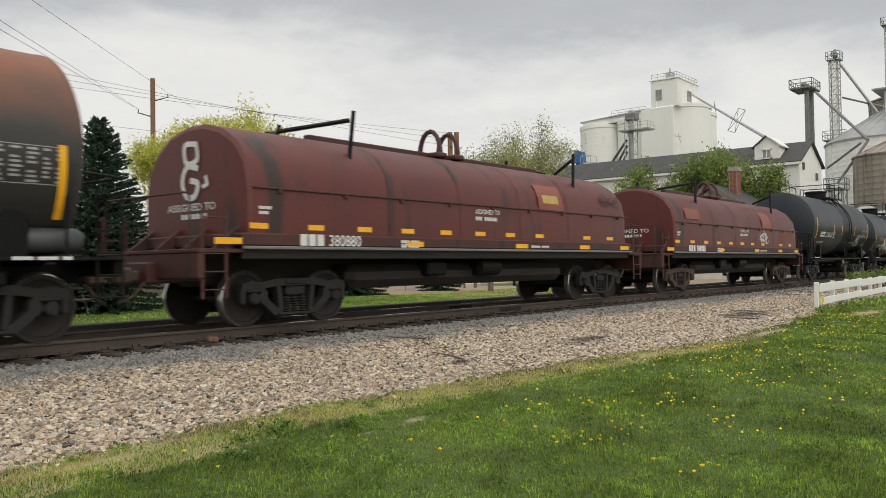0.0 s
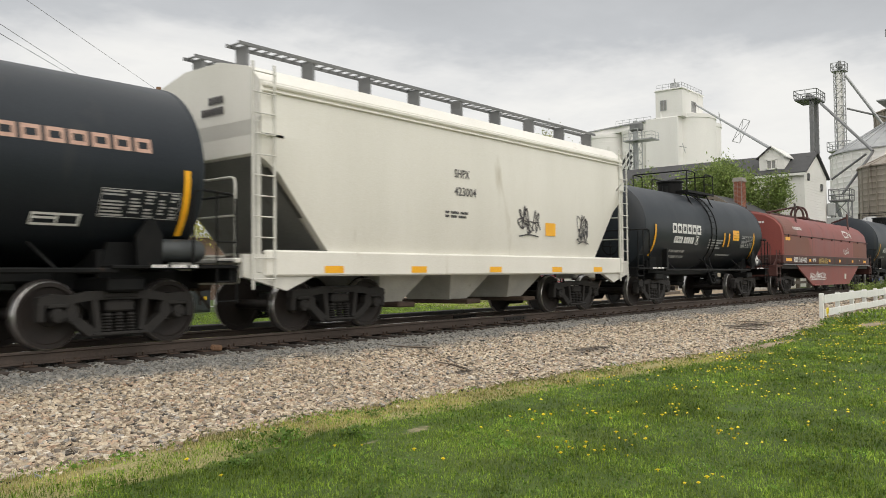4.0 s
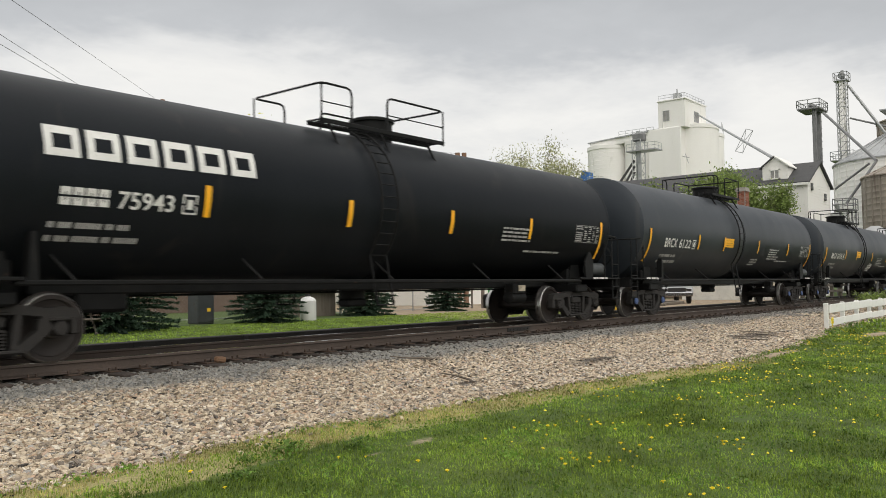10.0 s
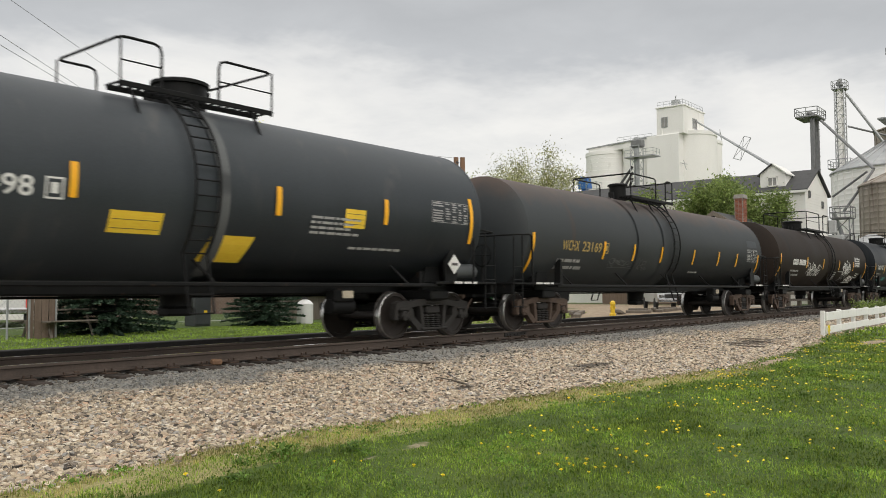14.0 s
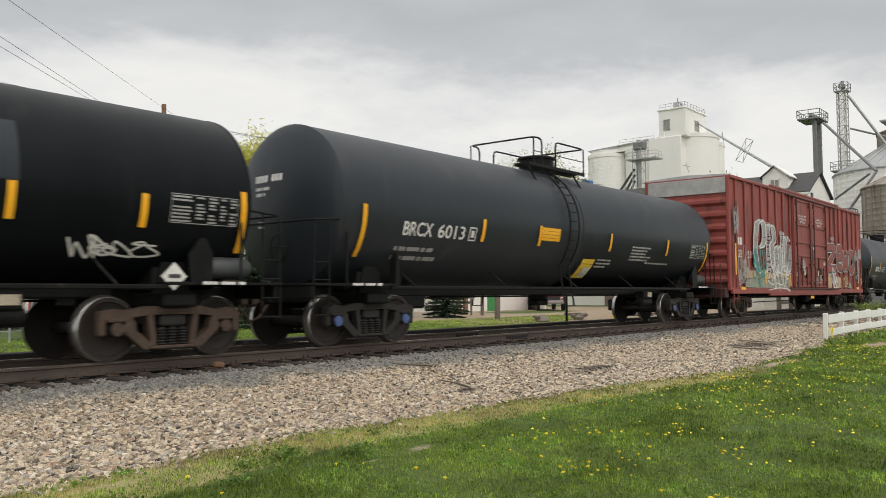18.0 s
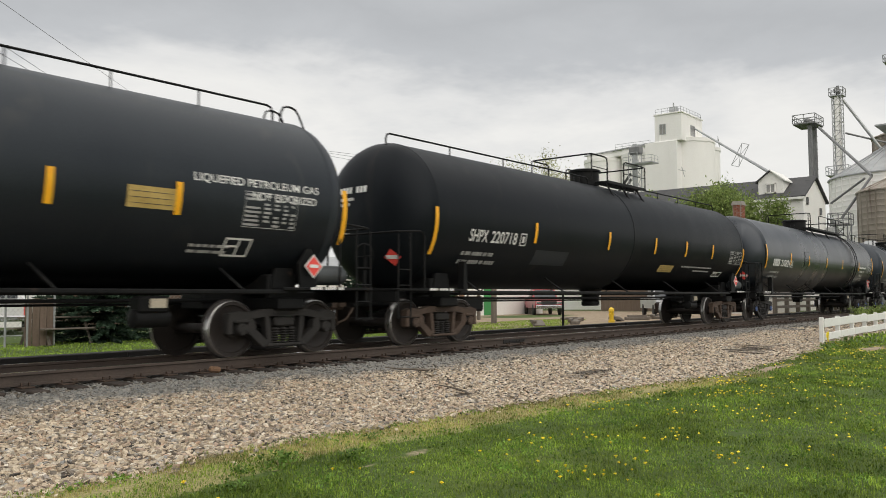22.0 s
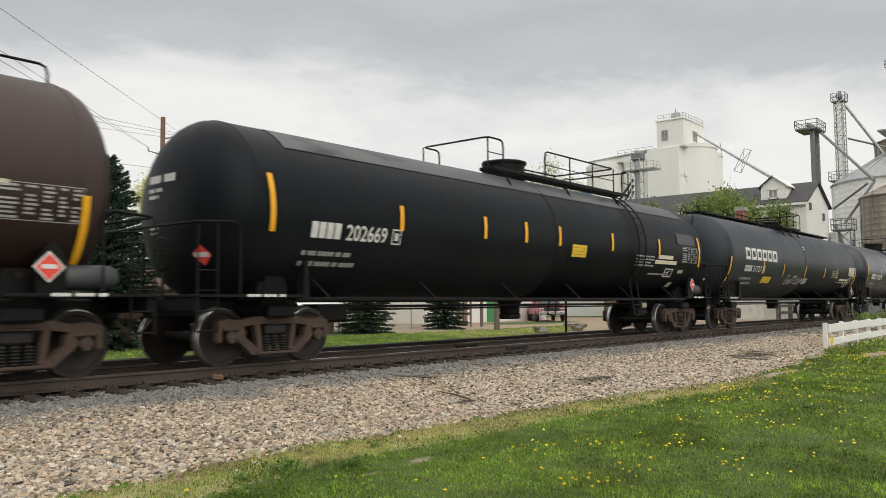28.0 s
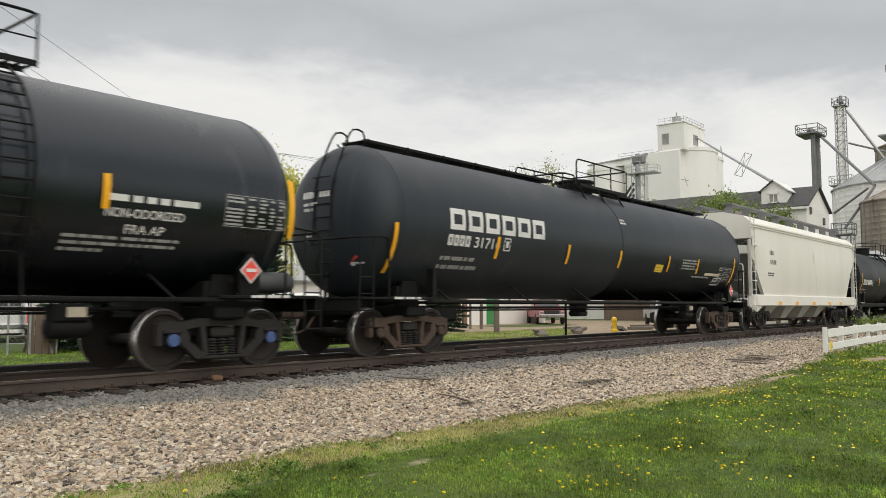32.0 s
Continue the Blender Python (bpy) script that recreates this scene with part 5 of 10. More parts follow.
    head_bars(s, L_, S_, r, zc, dish, ((-0.62, 0.42, 0.13, 8), (-0.58, 0.27, 0.06, 9), (-0.55, 0.16, 0.06, 6), (-0.5, -0.35, 0.04, 7), (-0.5, -0.43, 0.04, 6)))
    part("head_lettering", s, end_marks, car, kind="stuff")
    for fn in marks:
        fn(car, side, half)
    return car


def head_point(L_, S_, r, zc, y, z, lift=0.006, dish=False):
    if dish:
        k = min(1.0, math.hypot(y, z - zc) / (0.985 * r))
        return (-S_ - 0.03 - (L_ - S_ - 0.03) * (1 - k ** 2.2) - lift - 0.008, y, z)
    k = min(1.0, (math.hypot(y, z - zc) / r) ** (1 / 0.82))
    return (-S_ - (L_ - S_) * math.sqrt(1 - k * k) - lift - 0.012, y, z)


def head_bars(s, L_, S_, r, zc, dish, lines):
    for y0, dz, h, n in lines:
        for k in range(n):
            if k == 4:
                continue
            y, w = y0 + 0.0 + k * h * 0.8, h * 0.62
            # read from outside: the line runs from far to near
            q = [head_point(L_, S_, r, zc, -y, zc + dz, dish=dish), head_point(L_, S_, r, zc, -(y + w), zc + dz, dish=dish), head_point(L_, S_, r, zc, -(y + w), zc + dz + h, dish=dish), head_point(L_, S_, r, zc, -y, zc + dz + h, dish=dish)]
            s.add(q, [(0, 1, 2, 3)])


def placard(x, z, w, h, mat="reflector", lines=3, label="orange-yellow warning placard", slant=0.0):
    def fn(car, side, half):
        s = Shape()
        side.quad(s, x, z, x + w, z + h, slant=slant)
        p = part("placard", s, mat, car, label)
        if lines:
            s = Shape()
            for k in range(lines):
                side.quad(s, x + 0.06 * w, z + h * (0.2 + 0.8 * k / lines), x + 0.94 * w, z + h * (0.225 + 0.8 * k / lines), slant=0, lift=0.007)
            part("small_lettering", s, "dark_paint", p)
    return fn


def diamond(x, z0, r=0.17, mat="placard_r", lift=0.02):
    def fn(car, side, half):
        z = z0 - 0.14
        for xx in (x + 0.38,):
            s = Shape()
            q = r + 0.035
            yy = -1.38
            s.add([(xx - q, yy + 0.008, z), (xx, yy + 0.008, z - q), (xx + q, yy + 0.008, z), (xx, yy + 0.008, z + q)], [(0, 1, 2, 3)])
            part("placard_border", s, "white_paint", car)
            s = Shape()
            c = [(xx - r, yy, z), (xx, yy, z - r), (xx + r, yy, z), (xx, yy, z + r)]
            s.add(c, [(0, 1, 2, 3)])
            p = part("placard", s, mat, car, "diamond hazard placard")
            s = Shape()
            s.add([(xx - 0.1, yy - 0.008, z - 0.025), (xx + 0.1, yy - 0.008, z - 0.025), (xx + 0.1, yy - 0.008, z + 0.03), (xx - 0.1, yy - 0.008, z + 0.03)], [(0, 1, 2, 3)])
            part("small_lettering", s, "white_paint" if mat == "placard_r" else "dark_paint", p)
    return fn


def head_diamond(y, z, L_, S_, r, zc, mat="placard_r"):
    def fn(car, side, half):
        s = Shape()
        k = 0.17
        s.add([head_point(half + 1.36, half + 0.66, r, zc, y + a, z + b, 0.03) for a, b in ((-k, 0), (0, -k), (k, 0), (0, k))], [(0, 1, 2, 3)])
        p = part("placard", s, mat, car, "diamond hazard placard")
        s = Shape()
        s.add([head_point(half + 1.36, half + 0.66, r, zc, y + a, z + b, 0.04) for a, b in ((0.13, -0.035), (-0.13, -0.035), (-0.13, 0.04), (0.13, 0.04))], [(0, 1, 2, 3)])
        part("small_lettering", s, "white_paint", p)
    return fn


def logo(x, z, h, n, mat="white_paint", wide=1.05, solid=False):
    def fn(car, side, half):
        s = Shape()
        side.bars(s, x, z, h, ("#" if solid else "o") * n, wide, lift=0.006)
        part("company_mark", s, mat, car, "bold block mark in plain shapes", kind="stuff")
    return fn


def wording(x, z, h, text, width, mat="white_paint"):
    def fn(car, side, half):
        s = Shape()
        side.words(s, x, z, h, text, width)
        part("lettering", s, mat, car, kind="stuff")
    return fn


def graffiti(seed, x, z, w, h, width, mat="white_paint", loops=5, label="looping spray-painted tag"):
    def fn(car, side, half):
        part("graffiti", scribble(side, seed, x, z, w, h, width, loops), mat, car, label, kind="stuff")
    return fn


def strokes(lines, width, mat="white_paint", label="brushed white graffiti letters"):
    def fn(car, side, half):
        s = Shape()
        for pts in lines:
            side.stroke(s, pts, width)
        part("graffiti", s, mat, car, label, kind="stuff")
    return fn


def plate(x0, z0, x1, z1, mat, label="flat repair plate welded to the tank", lift=0.010):
    """A thin sheet on the skin with a raised rim."""
    def fn(car, side, half):
        s = Shape()
        side.quad(s, x0, z0, x1, z1, lift=lift, rows=6)
        for q in ((x0, z0, x1, z0 + 0.02), (x0, z1 - 0.02, x1, z1), (x0, z0 + 0.02, x0 + 0.02, z1 - 0.02), (x1 - 0.02, z0 + 0.02, x1, z1 - 0.02)):
            side.quad(s, *q, lift=lift + 0.008)
        part("repair_plate", s, mat, car, label)
    return fn


def lines(x, z, w, n, h=0.045, mat="white_paint"):
    def fn(car, side, half):
        s = Shape()
        for k in range(n):
            u = x
            while u < x + w * (1 - 0.1 * (k % 2)):
                d = 1.6 * h + h * ((int(u * 37) + 3 * k) % 4)
                side.quad(s, u, z - 1.7 * h * k, u + d, z - 1.7 * h * k + h, rows=1)
                u += d + 0.7 * h
        part("small_lettering", s, mat, car, kind="stuff")
    return fn


def frame_mark(x, z, w, h, mat="white_paint"):
    def fn(car, side, half):
        s = Shape()
        side.outline(s, x, z, w, h, 0.03)
        side.quad(s, x + w * 0.5, z + 0.03, x + w * 0.5 + 0.03, z + h - 0.03)
        side.quad(s, x + 0.03, z + h * 0.5, x + w * 0.5, z + h * 0.5 + 0.03)
        part("stencil_box", s, mat, car)
    return fn


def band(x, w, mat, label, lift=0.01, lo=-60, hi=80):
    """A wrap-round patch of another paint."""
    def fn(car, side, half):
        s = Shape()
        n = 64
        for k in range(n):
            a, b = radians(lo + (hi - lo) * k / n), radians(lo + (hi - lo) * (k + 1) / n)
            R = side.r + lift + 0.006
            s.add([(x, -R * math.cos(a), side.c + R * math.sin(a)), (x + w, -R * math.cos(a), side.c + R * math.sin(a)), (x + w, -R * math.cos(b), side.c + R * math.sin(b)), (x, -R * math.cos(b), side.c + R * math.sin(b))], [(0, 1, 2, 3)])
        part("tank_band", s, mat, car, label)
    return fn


def T(*xs, z, tall):
    """Reflector list: the first and last may be tall ones."""
    return [(x, zz, 1) for x, zz in tall] + [(x, z) for x in xs]


GAP = 2.08


def letter_m(x, z, w, h):
    return [(x, z), (x + 0.22 * w, z + h), (x + 0.5 * w, z + 0.25 * h), (x + 0.85 * w, z + h), (x + w, z)]


def build_train():
    ry = "rust"
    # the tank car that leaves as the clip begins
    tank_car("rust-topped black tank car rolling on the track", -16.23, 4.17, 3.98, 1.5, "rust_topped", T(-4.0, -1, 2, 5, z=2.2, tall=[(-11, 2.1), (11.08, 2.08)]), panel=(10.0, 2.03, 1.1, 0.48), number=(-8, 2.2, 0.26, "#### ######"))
    coil_car("red covered coil car with a graffiti-marked hood", 9.22, 20.05, "red", 1)
    coil_car("dull red covered coil car with faded patches", 25.47, 36.2, "red", 2)
    tank_car("short black tank car with white stencils", 40.93, 49.8, 4.18, 1.5, "grey_black", T(-2.03, -0.46, 2.18, z=2.48, tall=[(-5.05, 2.49), (5.31, 2.51)]), panel=(4.04, 2.18, 1.1, 0.42), small_texts=((0.9, 1.86, 2.0, 1), (2.96, 1.82, 0.9, 2), (4.84, 1.85, 0.5, 3)), dome=0.6, ladder=0.92, platform=(-0.6, 1.9), hoops=((0.5, -0.6), (1.3, 1.9)),
             number=(-4.27, 2.1, 0.23, "#### 226667", 2.2), dome_r=0.5, dome_h=0.4, look_="blue",
             marks=[wording(3.04, 2.2, 0.115, "AAR ST-470", 0.82), wording(3.0, 2.06, 0.115, "FRA AP", 0.55), wording(3.0, 1.92, 0.115, "SR-8754", 0.6)])
    tank_car("black tank car with big white brushed letters", 54.0, 63.01, 3.92, 1.42, "grey_black", T(-1.56, 0.19, 1.88, z=2.12, tall=[(-5.1, 1.94), (5.37, 2.03)]), panel=(4.06, 1.78, 1.2, 0.38), small_texts=((1.7, 1.7, 1.0, 2),), dome=0.35, ladder=0.56, platform=(-0.7, 1.6), hoops=((0.2, -0.7), (1.0, 1.6)),
             number=(-3.95, 2.08, 0.21, "CCLX 841", 1.5), number_paint="pale_pink", dome_r=0.46, dome_h=0.36,
             marks=[strokes([[(1.06 * x + 0.37, z) for x, z in q] for q in (letter_m(-2.95, 1.62, 0.9, 0.56), [(-1.95, 1.60), (-1.6, 2.12), (-1.2, 1.56)], [(-1.82, 1.76), (-1.36, 1.74)], curve_pts([(-0.15, 2.02), (-0.5, 2.04), (-0.85, 1.76), (-0.5, 1.50), (-0.12, 1.56), (-0.12, 1.78), (-0.4, 1.78)], 4), [(0.0, 1.46), (0.3, 2.0), (0.55, 1.46)], [(0.1, 1.64), (0.48, 1.64)])], 0.16),
                    disc_mark(-0.47, 2.75, 0.43), logo(1.47, 2.68, 0.2, 11, "pale_pink", 1.25), frame_mark(3.2, 1.64, 0.65, 0.16), placard(-1.0, 1.28, 0.3, 0.12, "placard_y", 0)])
    hopper_car("cream covered hopper car with a grey end", 67.21, 75.57)
    tank_car("small black tank car with a white mark", 80.19, 88.13, 3.7, 1.36, "grey_black", T(1.14, 1.59, z=2.10, tall=[(-4.4, 1.95), (4.18, 1.95)]), dome=-0.25, ladder=-0.05, platform=(-1.1, 1.2), hoops=((-0.4, -1.1), (0.4, 1.2)), number=(-3.0, 1.9, 0.2, "#### #####"),
             marks=[logo(-3.2, 2.2, 0.3, 6), placard(2.0, 2.1, 0.62, 0.36, "reflector", 3), diamond(4.05, 1.55, mat="white_paint")], look_="iron")
    coil_car("faded orange-red covered coil car with a deep belly sill", 93.19, 105.37, "hood_red", 3)
    brcx = dict(top=4.08, r=1.5, paint="grey_black", dome=0.15, ladder=-0.62, platform=(-1.7, 0.95), hoops=((-1.08, -1.45), (-0.45, 0.95)), dome_r=0.46, look_="blue", small_texts=((2.75, 2.18, 1.1, 5), (3.82, 1.77, 1.45, 1), (1.05, 1.78, 0.75, 3)))
    std = T(-4.2, -2.0, 1.44, 4.98, z=2.27, tall=[(-7.72, 2.08), (8.02, 2.10)])
    pl = placard(-1.91, 2.17, 0.8, 0.30)
    ywp_y = placard(0.36, 1.33, 0.62, 0.48, "placard_y", 3, "yellow placard with a white field", -0.12)
    ywp_w = placard(0.58, 1.37, 0.36, 0.24, "white_steel", 2, "white field of the placard", -0.12)
    ywp = lambda car, side, half: (ywp_y(car, side, half), ywp_w(car, LiftedSide(side), half))
    tank_car("long dusty black tank car with an orange placard", 110.2, 124.41, reflectors=std, marks=[pl], number=(-6.68, 2.05, 0.26, "BRCX 6150", 1.9), **brcx)
    tank_car("long dusty black tank car with a low yellow placard", 128.5, 142.74, reflectors=std, marks=[pl, ywp], number=(-6.68, 2.05, 0.26, "BRCX 6041", 1.9), **brcx)
    tank_car("black tank car with a large white block mark", 146.72, 160.86, 3.95, 1.46, "black", T(-4.19, -1.28, 1.56, 4.43, z=2.24, tall=[(-7.6, 2.09), (7.75, 2.09)]), dome=0.75, ladder=-0.37, platform=(-1.5, 1.9), hoops=((-0.75, -1.5), (0.2, 1.9)),
             number=(-6.36, 2.05, 0.23, "#### 75943", 1.65), marks=[logo(-6.57, 2.66, 0.40, 6, wide=1.15)])
    tank_car("long dusty black tank car with white stencils", 165.05, 179.25, reflectors=std, marks=[pl], number=(-6.68, 2.05, 0.26, "BRCX 6122", 1.9), **brcx)
    tank_car("long dusty black tank car with a white tag", 183.51, 197.71, reflectors=std, marks=[pl, graffiti(3, 1.2, 1.55, 0.8, 0.4, 0.03, loops=4)], number=(-6.68, 2.05, 0.26, "BRCX 6106", 1.9), **brcx)
    tank_car("grey-black tank car with worn white streaks and yellow placards", 201.69, 212.43, 3.93, 1.46, "slate", T(-2.29, 1.06, 3.56, z=2.39, tall=[(-5.9, 2.39), (6.16, 2.38)]), dome=0.18, ladder=-0.32, platform=(-1.4, 1.3), hoops=((-0.75, -1.4), (0.25, 1.3)),
             number=(-4.9, 2.14, 0.25, "TILX 202498", 2.14), marks=[placard(-1.75, 1.75, 0.8, 0.3, "placard_y", 2, "weathered yellow placard"), placard(2.55, 2.05, 0.5, 0.33, "placard_y", 3), placard(-0.2, 1.4, 0.8, 0.4, "placard_y", 0, "yellow slanted placard", 0.3), diamond(5.3, 1.62, mat="white_paint"), band(-0.1, 0.22, "roof_dust", "grey weld band round the tank", 0.02)])
    wch = dict(dome=-0.95, ladder=0.06, platform=(-2.0, 0.9), hoops=((-0.3, -2.0), (0.4, 0.9)), number_paint="gold_paint", dome_r=0.26, dome_h=0.5)
    tank_car("rust-dusted black tank car with gold stencils", 216.58, 230.55, 3.7, 1.38, "rusty_slate", T(-4.4, -2.65, -0.83, 1.6, 3.73, 5.47, z=2.0, tall=[(-7.82, 1.84), (7.72, 1.78)]), panel=(6.55, 1.97, 1.1, 0.45), small_texts=((1.6, 1.5, 0.6, 1),), number=(-6.51, 1.94, 0.25, "WCHX 23169", 2),
             marks=[graffiti(5, -3.9, 1.58, 1.4, 0.22, 0.016, "patch_grey", 5), graffiti(6, -2.3, 1.5, 0.8, 0.3, 0.016, "patch_grey", 4), band(-2.45, 0.16, "rusty_slate", "welded band round the tank", 0.02), band(-0.75, 0.16, "rusty_slate", "welded band round the tank", 0.02), plate(6.6, 2.5, 7.6, 2.75, "grey_black", "dark repainted panel", 0.004)], look_=ry, end_marks="gold_paint", **wch)
    tank_car("sooty brown tank car with white scribbled graffiti", 234.92, 247.79, 3.75, 1.4, "dark_brown", T(-3.6, -0.98, 1.86, 4.65, z=2.13, tall=[(-7.3, 1.95), (7.38, 1.9)]), panel=(4.95, 2.1, 1.08, 0.50), small_texts=((1.1, 1.74, 0.55, 5), (1.9, 1.80, 0.8, 1)), number=(-5.6, 2.0, 0.24, "#### #####"), dome=-0.9, ladder=0.5, platform=(-2.0, 1.6), hoops=((0.1, -2.0), (0.77, 1.75)), hoop_h=0.8, look_=ry,
             marks=[strokes([[(2.75 + 0.22 * k, 1.35 + 0.1 * (k % 2)), (2.95 + 0.2 * k, 2.0), (2.8 + 0.24 * k, 2.28 - 0.1 * (k % 3))] for k in range(6)], 0.03, "grey_paint", "tall streaked graffiti strokes"), graffiti(8, 2.7, 1.75, 1.5, 0.5, 0.05, loops=6), graffiti(9, 4.05, 1.32, 1.4, 0.30, 0.04, loops=6), frame_mark(5.6, 1.54, 0.62, 0.24), lines(4.97, 2.5, 1.0, 4, 0.07), graffiti(10, -3.2, 1.6, 1.9, 0.5, 0.03, loops=5)])
    tank_car("glossy black tank car with grey bands and graffiti", 252.1, 263.85, 3.82, 1.42, "black", T(-4.47, -2.49, 0.59, 3.41, 5.18, z=2.11, tall=[(-6.8, 1.94), (6.87, 2.05)]), small_texts=((-2.5, 1.80, 0.6, 1), (0.1, 1.72, 0.4, 1), (2.3, 1.66, 0.6, 2)), dome=0.55, ladder=-0.33, platform=(-1.9, 1.5), hoops=((-0.8, -1.9), (0.2, 1.5)), number=(-6.18, 2.09, 0.25, "CALX 1027", 1.55), look_=ry,
             marks=[band(0.2, 0.65, "patch_grey", "grey repainted band", 0.006, 6, 85), band(2.3, 1.2, "grey_black", "dull repainted patch", -0.003, -2, 30), graffiti(12, -1.75, 1.38, 1.15, 0.24, 0.03, loops=7), strokes([[(-1.5, 1.5), (-1.45, 1.74), (-0.85, 1.74), (-0.8, 1.5), (-1.5, 1.5)], [(-1.3, 1.55), (-1.28, 1.68), (-1.0, 1.68), (-0.98, 1.55), (-1.3, 1.55)]], 0.05), graffiti(13, 4.25, 1.46, 1.2, 0.22, 0.03, loops=4), graffiti(14, -5.4, 1.42, 0.85, 0.17, 0.035, "teal", 5, "teal spray-painted tag"), graffiti(15, -4.2, 1.5, 0.7, 0.16, 0.035, "teal", 4, "teal spray-painted tag"), graffiti(16, 1.2, 1.66, 2.0, 0.2, 0.025, "dull_steel", 6, "faded grey tag"), diamond(5.3, 1.34, mat="white_paint")])
    tank_car("long dusty black tank car with orange and yellow placards", 267.99, 282.28, reflectors=std, marks=[pl, ywp], number=(-6.68, 2.05, 0.26, "BRCX 6013", 1.9), **brcx)
    box_car("oxide red boxcar covered with graffiti", 287.35, 301.55)
    lp = dict(r=1.52, head=1.36)
    tank_car("long black pressure tank car with a top railing", 307.03, 323.68, 4.14, paint="grey_black", climb=1, panel=(7.16, 2.05, 1.05, 0.55), small_texts=((2.0, 1.68, 1.1, 4), (6.35, 1.72, 0.65, 2)), reflectors=T(-6.8, -4.37, -1.74, 1.86, 4.16, 6.0, z=2.38, tall=[(-9.01, 2.4), (9.28, 2.34)]), dome=0.05, ladder=None, platform=(-0.6, 2.2), hoops=((-0.2, -0.9), (0.9, 2.2)), top_rail="rail",
             number=(-7.75, 2.07, 0.26, "#### 2115", 1.85), marks=[plate(-3.65, 2.25, 3.44, 2.87, "grey_black"), strokes([curve_pts([(-0.5, 2.1), (-0.3, 2.2), (-0.25, 1.9), (0.0, 1.9), (0.05, 2.2)], 4), curve_pts([(0.4, 2.15), (0.2, 2.05), (0.3, 1.9), (0.55, 1.95), (0.5, 2.15), (0.4, 2.15)], 4), curve_pts([(0.7, 2.2), (0.7, 1.9), (1.0, 1.95), (0.95, 2.1), (0.7, 2.1), (1.35, 2.05), (1.1, 1.98)], 4)], 0.035, "white_paint", "looping spray-painted tag"), wording(6.25, 2.67, 0.12, "LIQUEFIED PETROLEUM GAS", 2.4), wording(7.3, 2.48, 0.12, "NOT ODORIZED", 1.3), placard(5.22, 2.2, 0.74, 0.3, "gold_paint", 3), frame_mark(6.95, 1.60, 0.5, 0.28), diamond(8.3, 1.62), head_diamond(-0.75, 1.75, 0, 0, 1.52, 2.62)], **lp)
    tank_car("long black pressure tank car with rusty trucks", 327.85, 343.76, 4.19, paint="black", reflectors=T(-5.06, -1.48, 1.37, 3.61, 5.80, z=2.43, tall=[(-8.65, 2.28), (8.74, 2.19)]), dome=-0.08, ladder=None, platform=(-0.5, 1.9), hoops=((-0.5, -1.4), (0.5, 1.9)), top_rail="rail", rail_h=0.10, climb=0,
             panel=(7.45, 2.08, 1.2, 0.44), small_texts=((3.65, 1.87, 2.4, 1), (4.7, 1.76, 1.2, 1)), number=(-7.53, 2.13, 0.25, "SHPX 220718", 1.76), look_=ry, marks=[placard(2.1, 1.70, 1.0, 0.2, "gold_paint", 3), frame_mark(6.52, 1.63, 0.75, 0.16), plate(-4.9, 1.72, -3.4, 2.05, "grey_black", "dull worn patch on the flank", 0.004), diamond(7.9, 1.62), head_diamond(-0.75, 1.75, 0, 0, 1.52, 2.62)], **lp)
    lpg = dict(dome=0.0, ladder=4.93, platform=(-0.9, 5.4), hoops=((-0.8, -1.15), (0.65, 5.4)), dome_r=0.52, small_texts=((5.62, 1.86, 0.77, 3), (6.45, 1.86, 0.9, 2)), **lp)
    tank_car("long glossy black pressure tank car", 347.9, 364.49, 4.16, paint="gloss_black", reflectors=T(-5.94, -3.27, -0.37, 2.54, 5.92, z=2.49, tall=[(-9.0, 2.5), (9.07, 2.55)]), number=(-8.11, 2.16, 0.27, "#### 230824", 2.17), look_="blue", marks=[plate(-3.9, 2.25, 3.23, 2.88, "gloss_black"), diamond(8.2, 1.65), lines(6.12, 2.37, 1.3, 1, 0.09), wording(6.12, 2.16, 0.12, "NON-ODORIZED", 1.2), wording(6.45, 1.95, 0.12, "FRA AP", 0.6), head_diamond(-0.75, 1.75, 0, 0, 1.52, 2.62)], **lpg)
    tank_car("blue-black pressure tank car with rust streaks and a white tag", 368.71, 385.37, 4.14, paint="blue_black", reflectors=T(-5.89, -2.83, 0.26, 3.24, 5.8, z=2.47, tall=[(-8.97, 2.49), (9.15, 2.49)]), dome=0.0, ladder=-4.68, platform=(-5.6, 1.1), hoops=((-5.1, -5.5), (-4.4, -0.45), (0.8, 1.1)), dome_r=0.6, small_texts=((6.1, 1.98, 0.9, 3), (6.6, 2.2, 0.8, 1)),
             number=(-7.95, 2.13, 0.27, "CBTX 785513", 2.02), look_="blue", marks=[band(-8.92, 2.1, "grey_black", "matt black end of the tank", -0.004, -70, 110), band(6.87, 2.05, "grey_black", "matt black end of the tank", -0.004, -70, 110), graffiti(31, -3.2, 1.72, 2.1, 0.5, 0.03, loops=5), diamond(8.2, 1.65), head_diamond(-0.75, 1.75, 0, 0, 1.52, 2.62)], **lp)
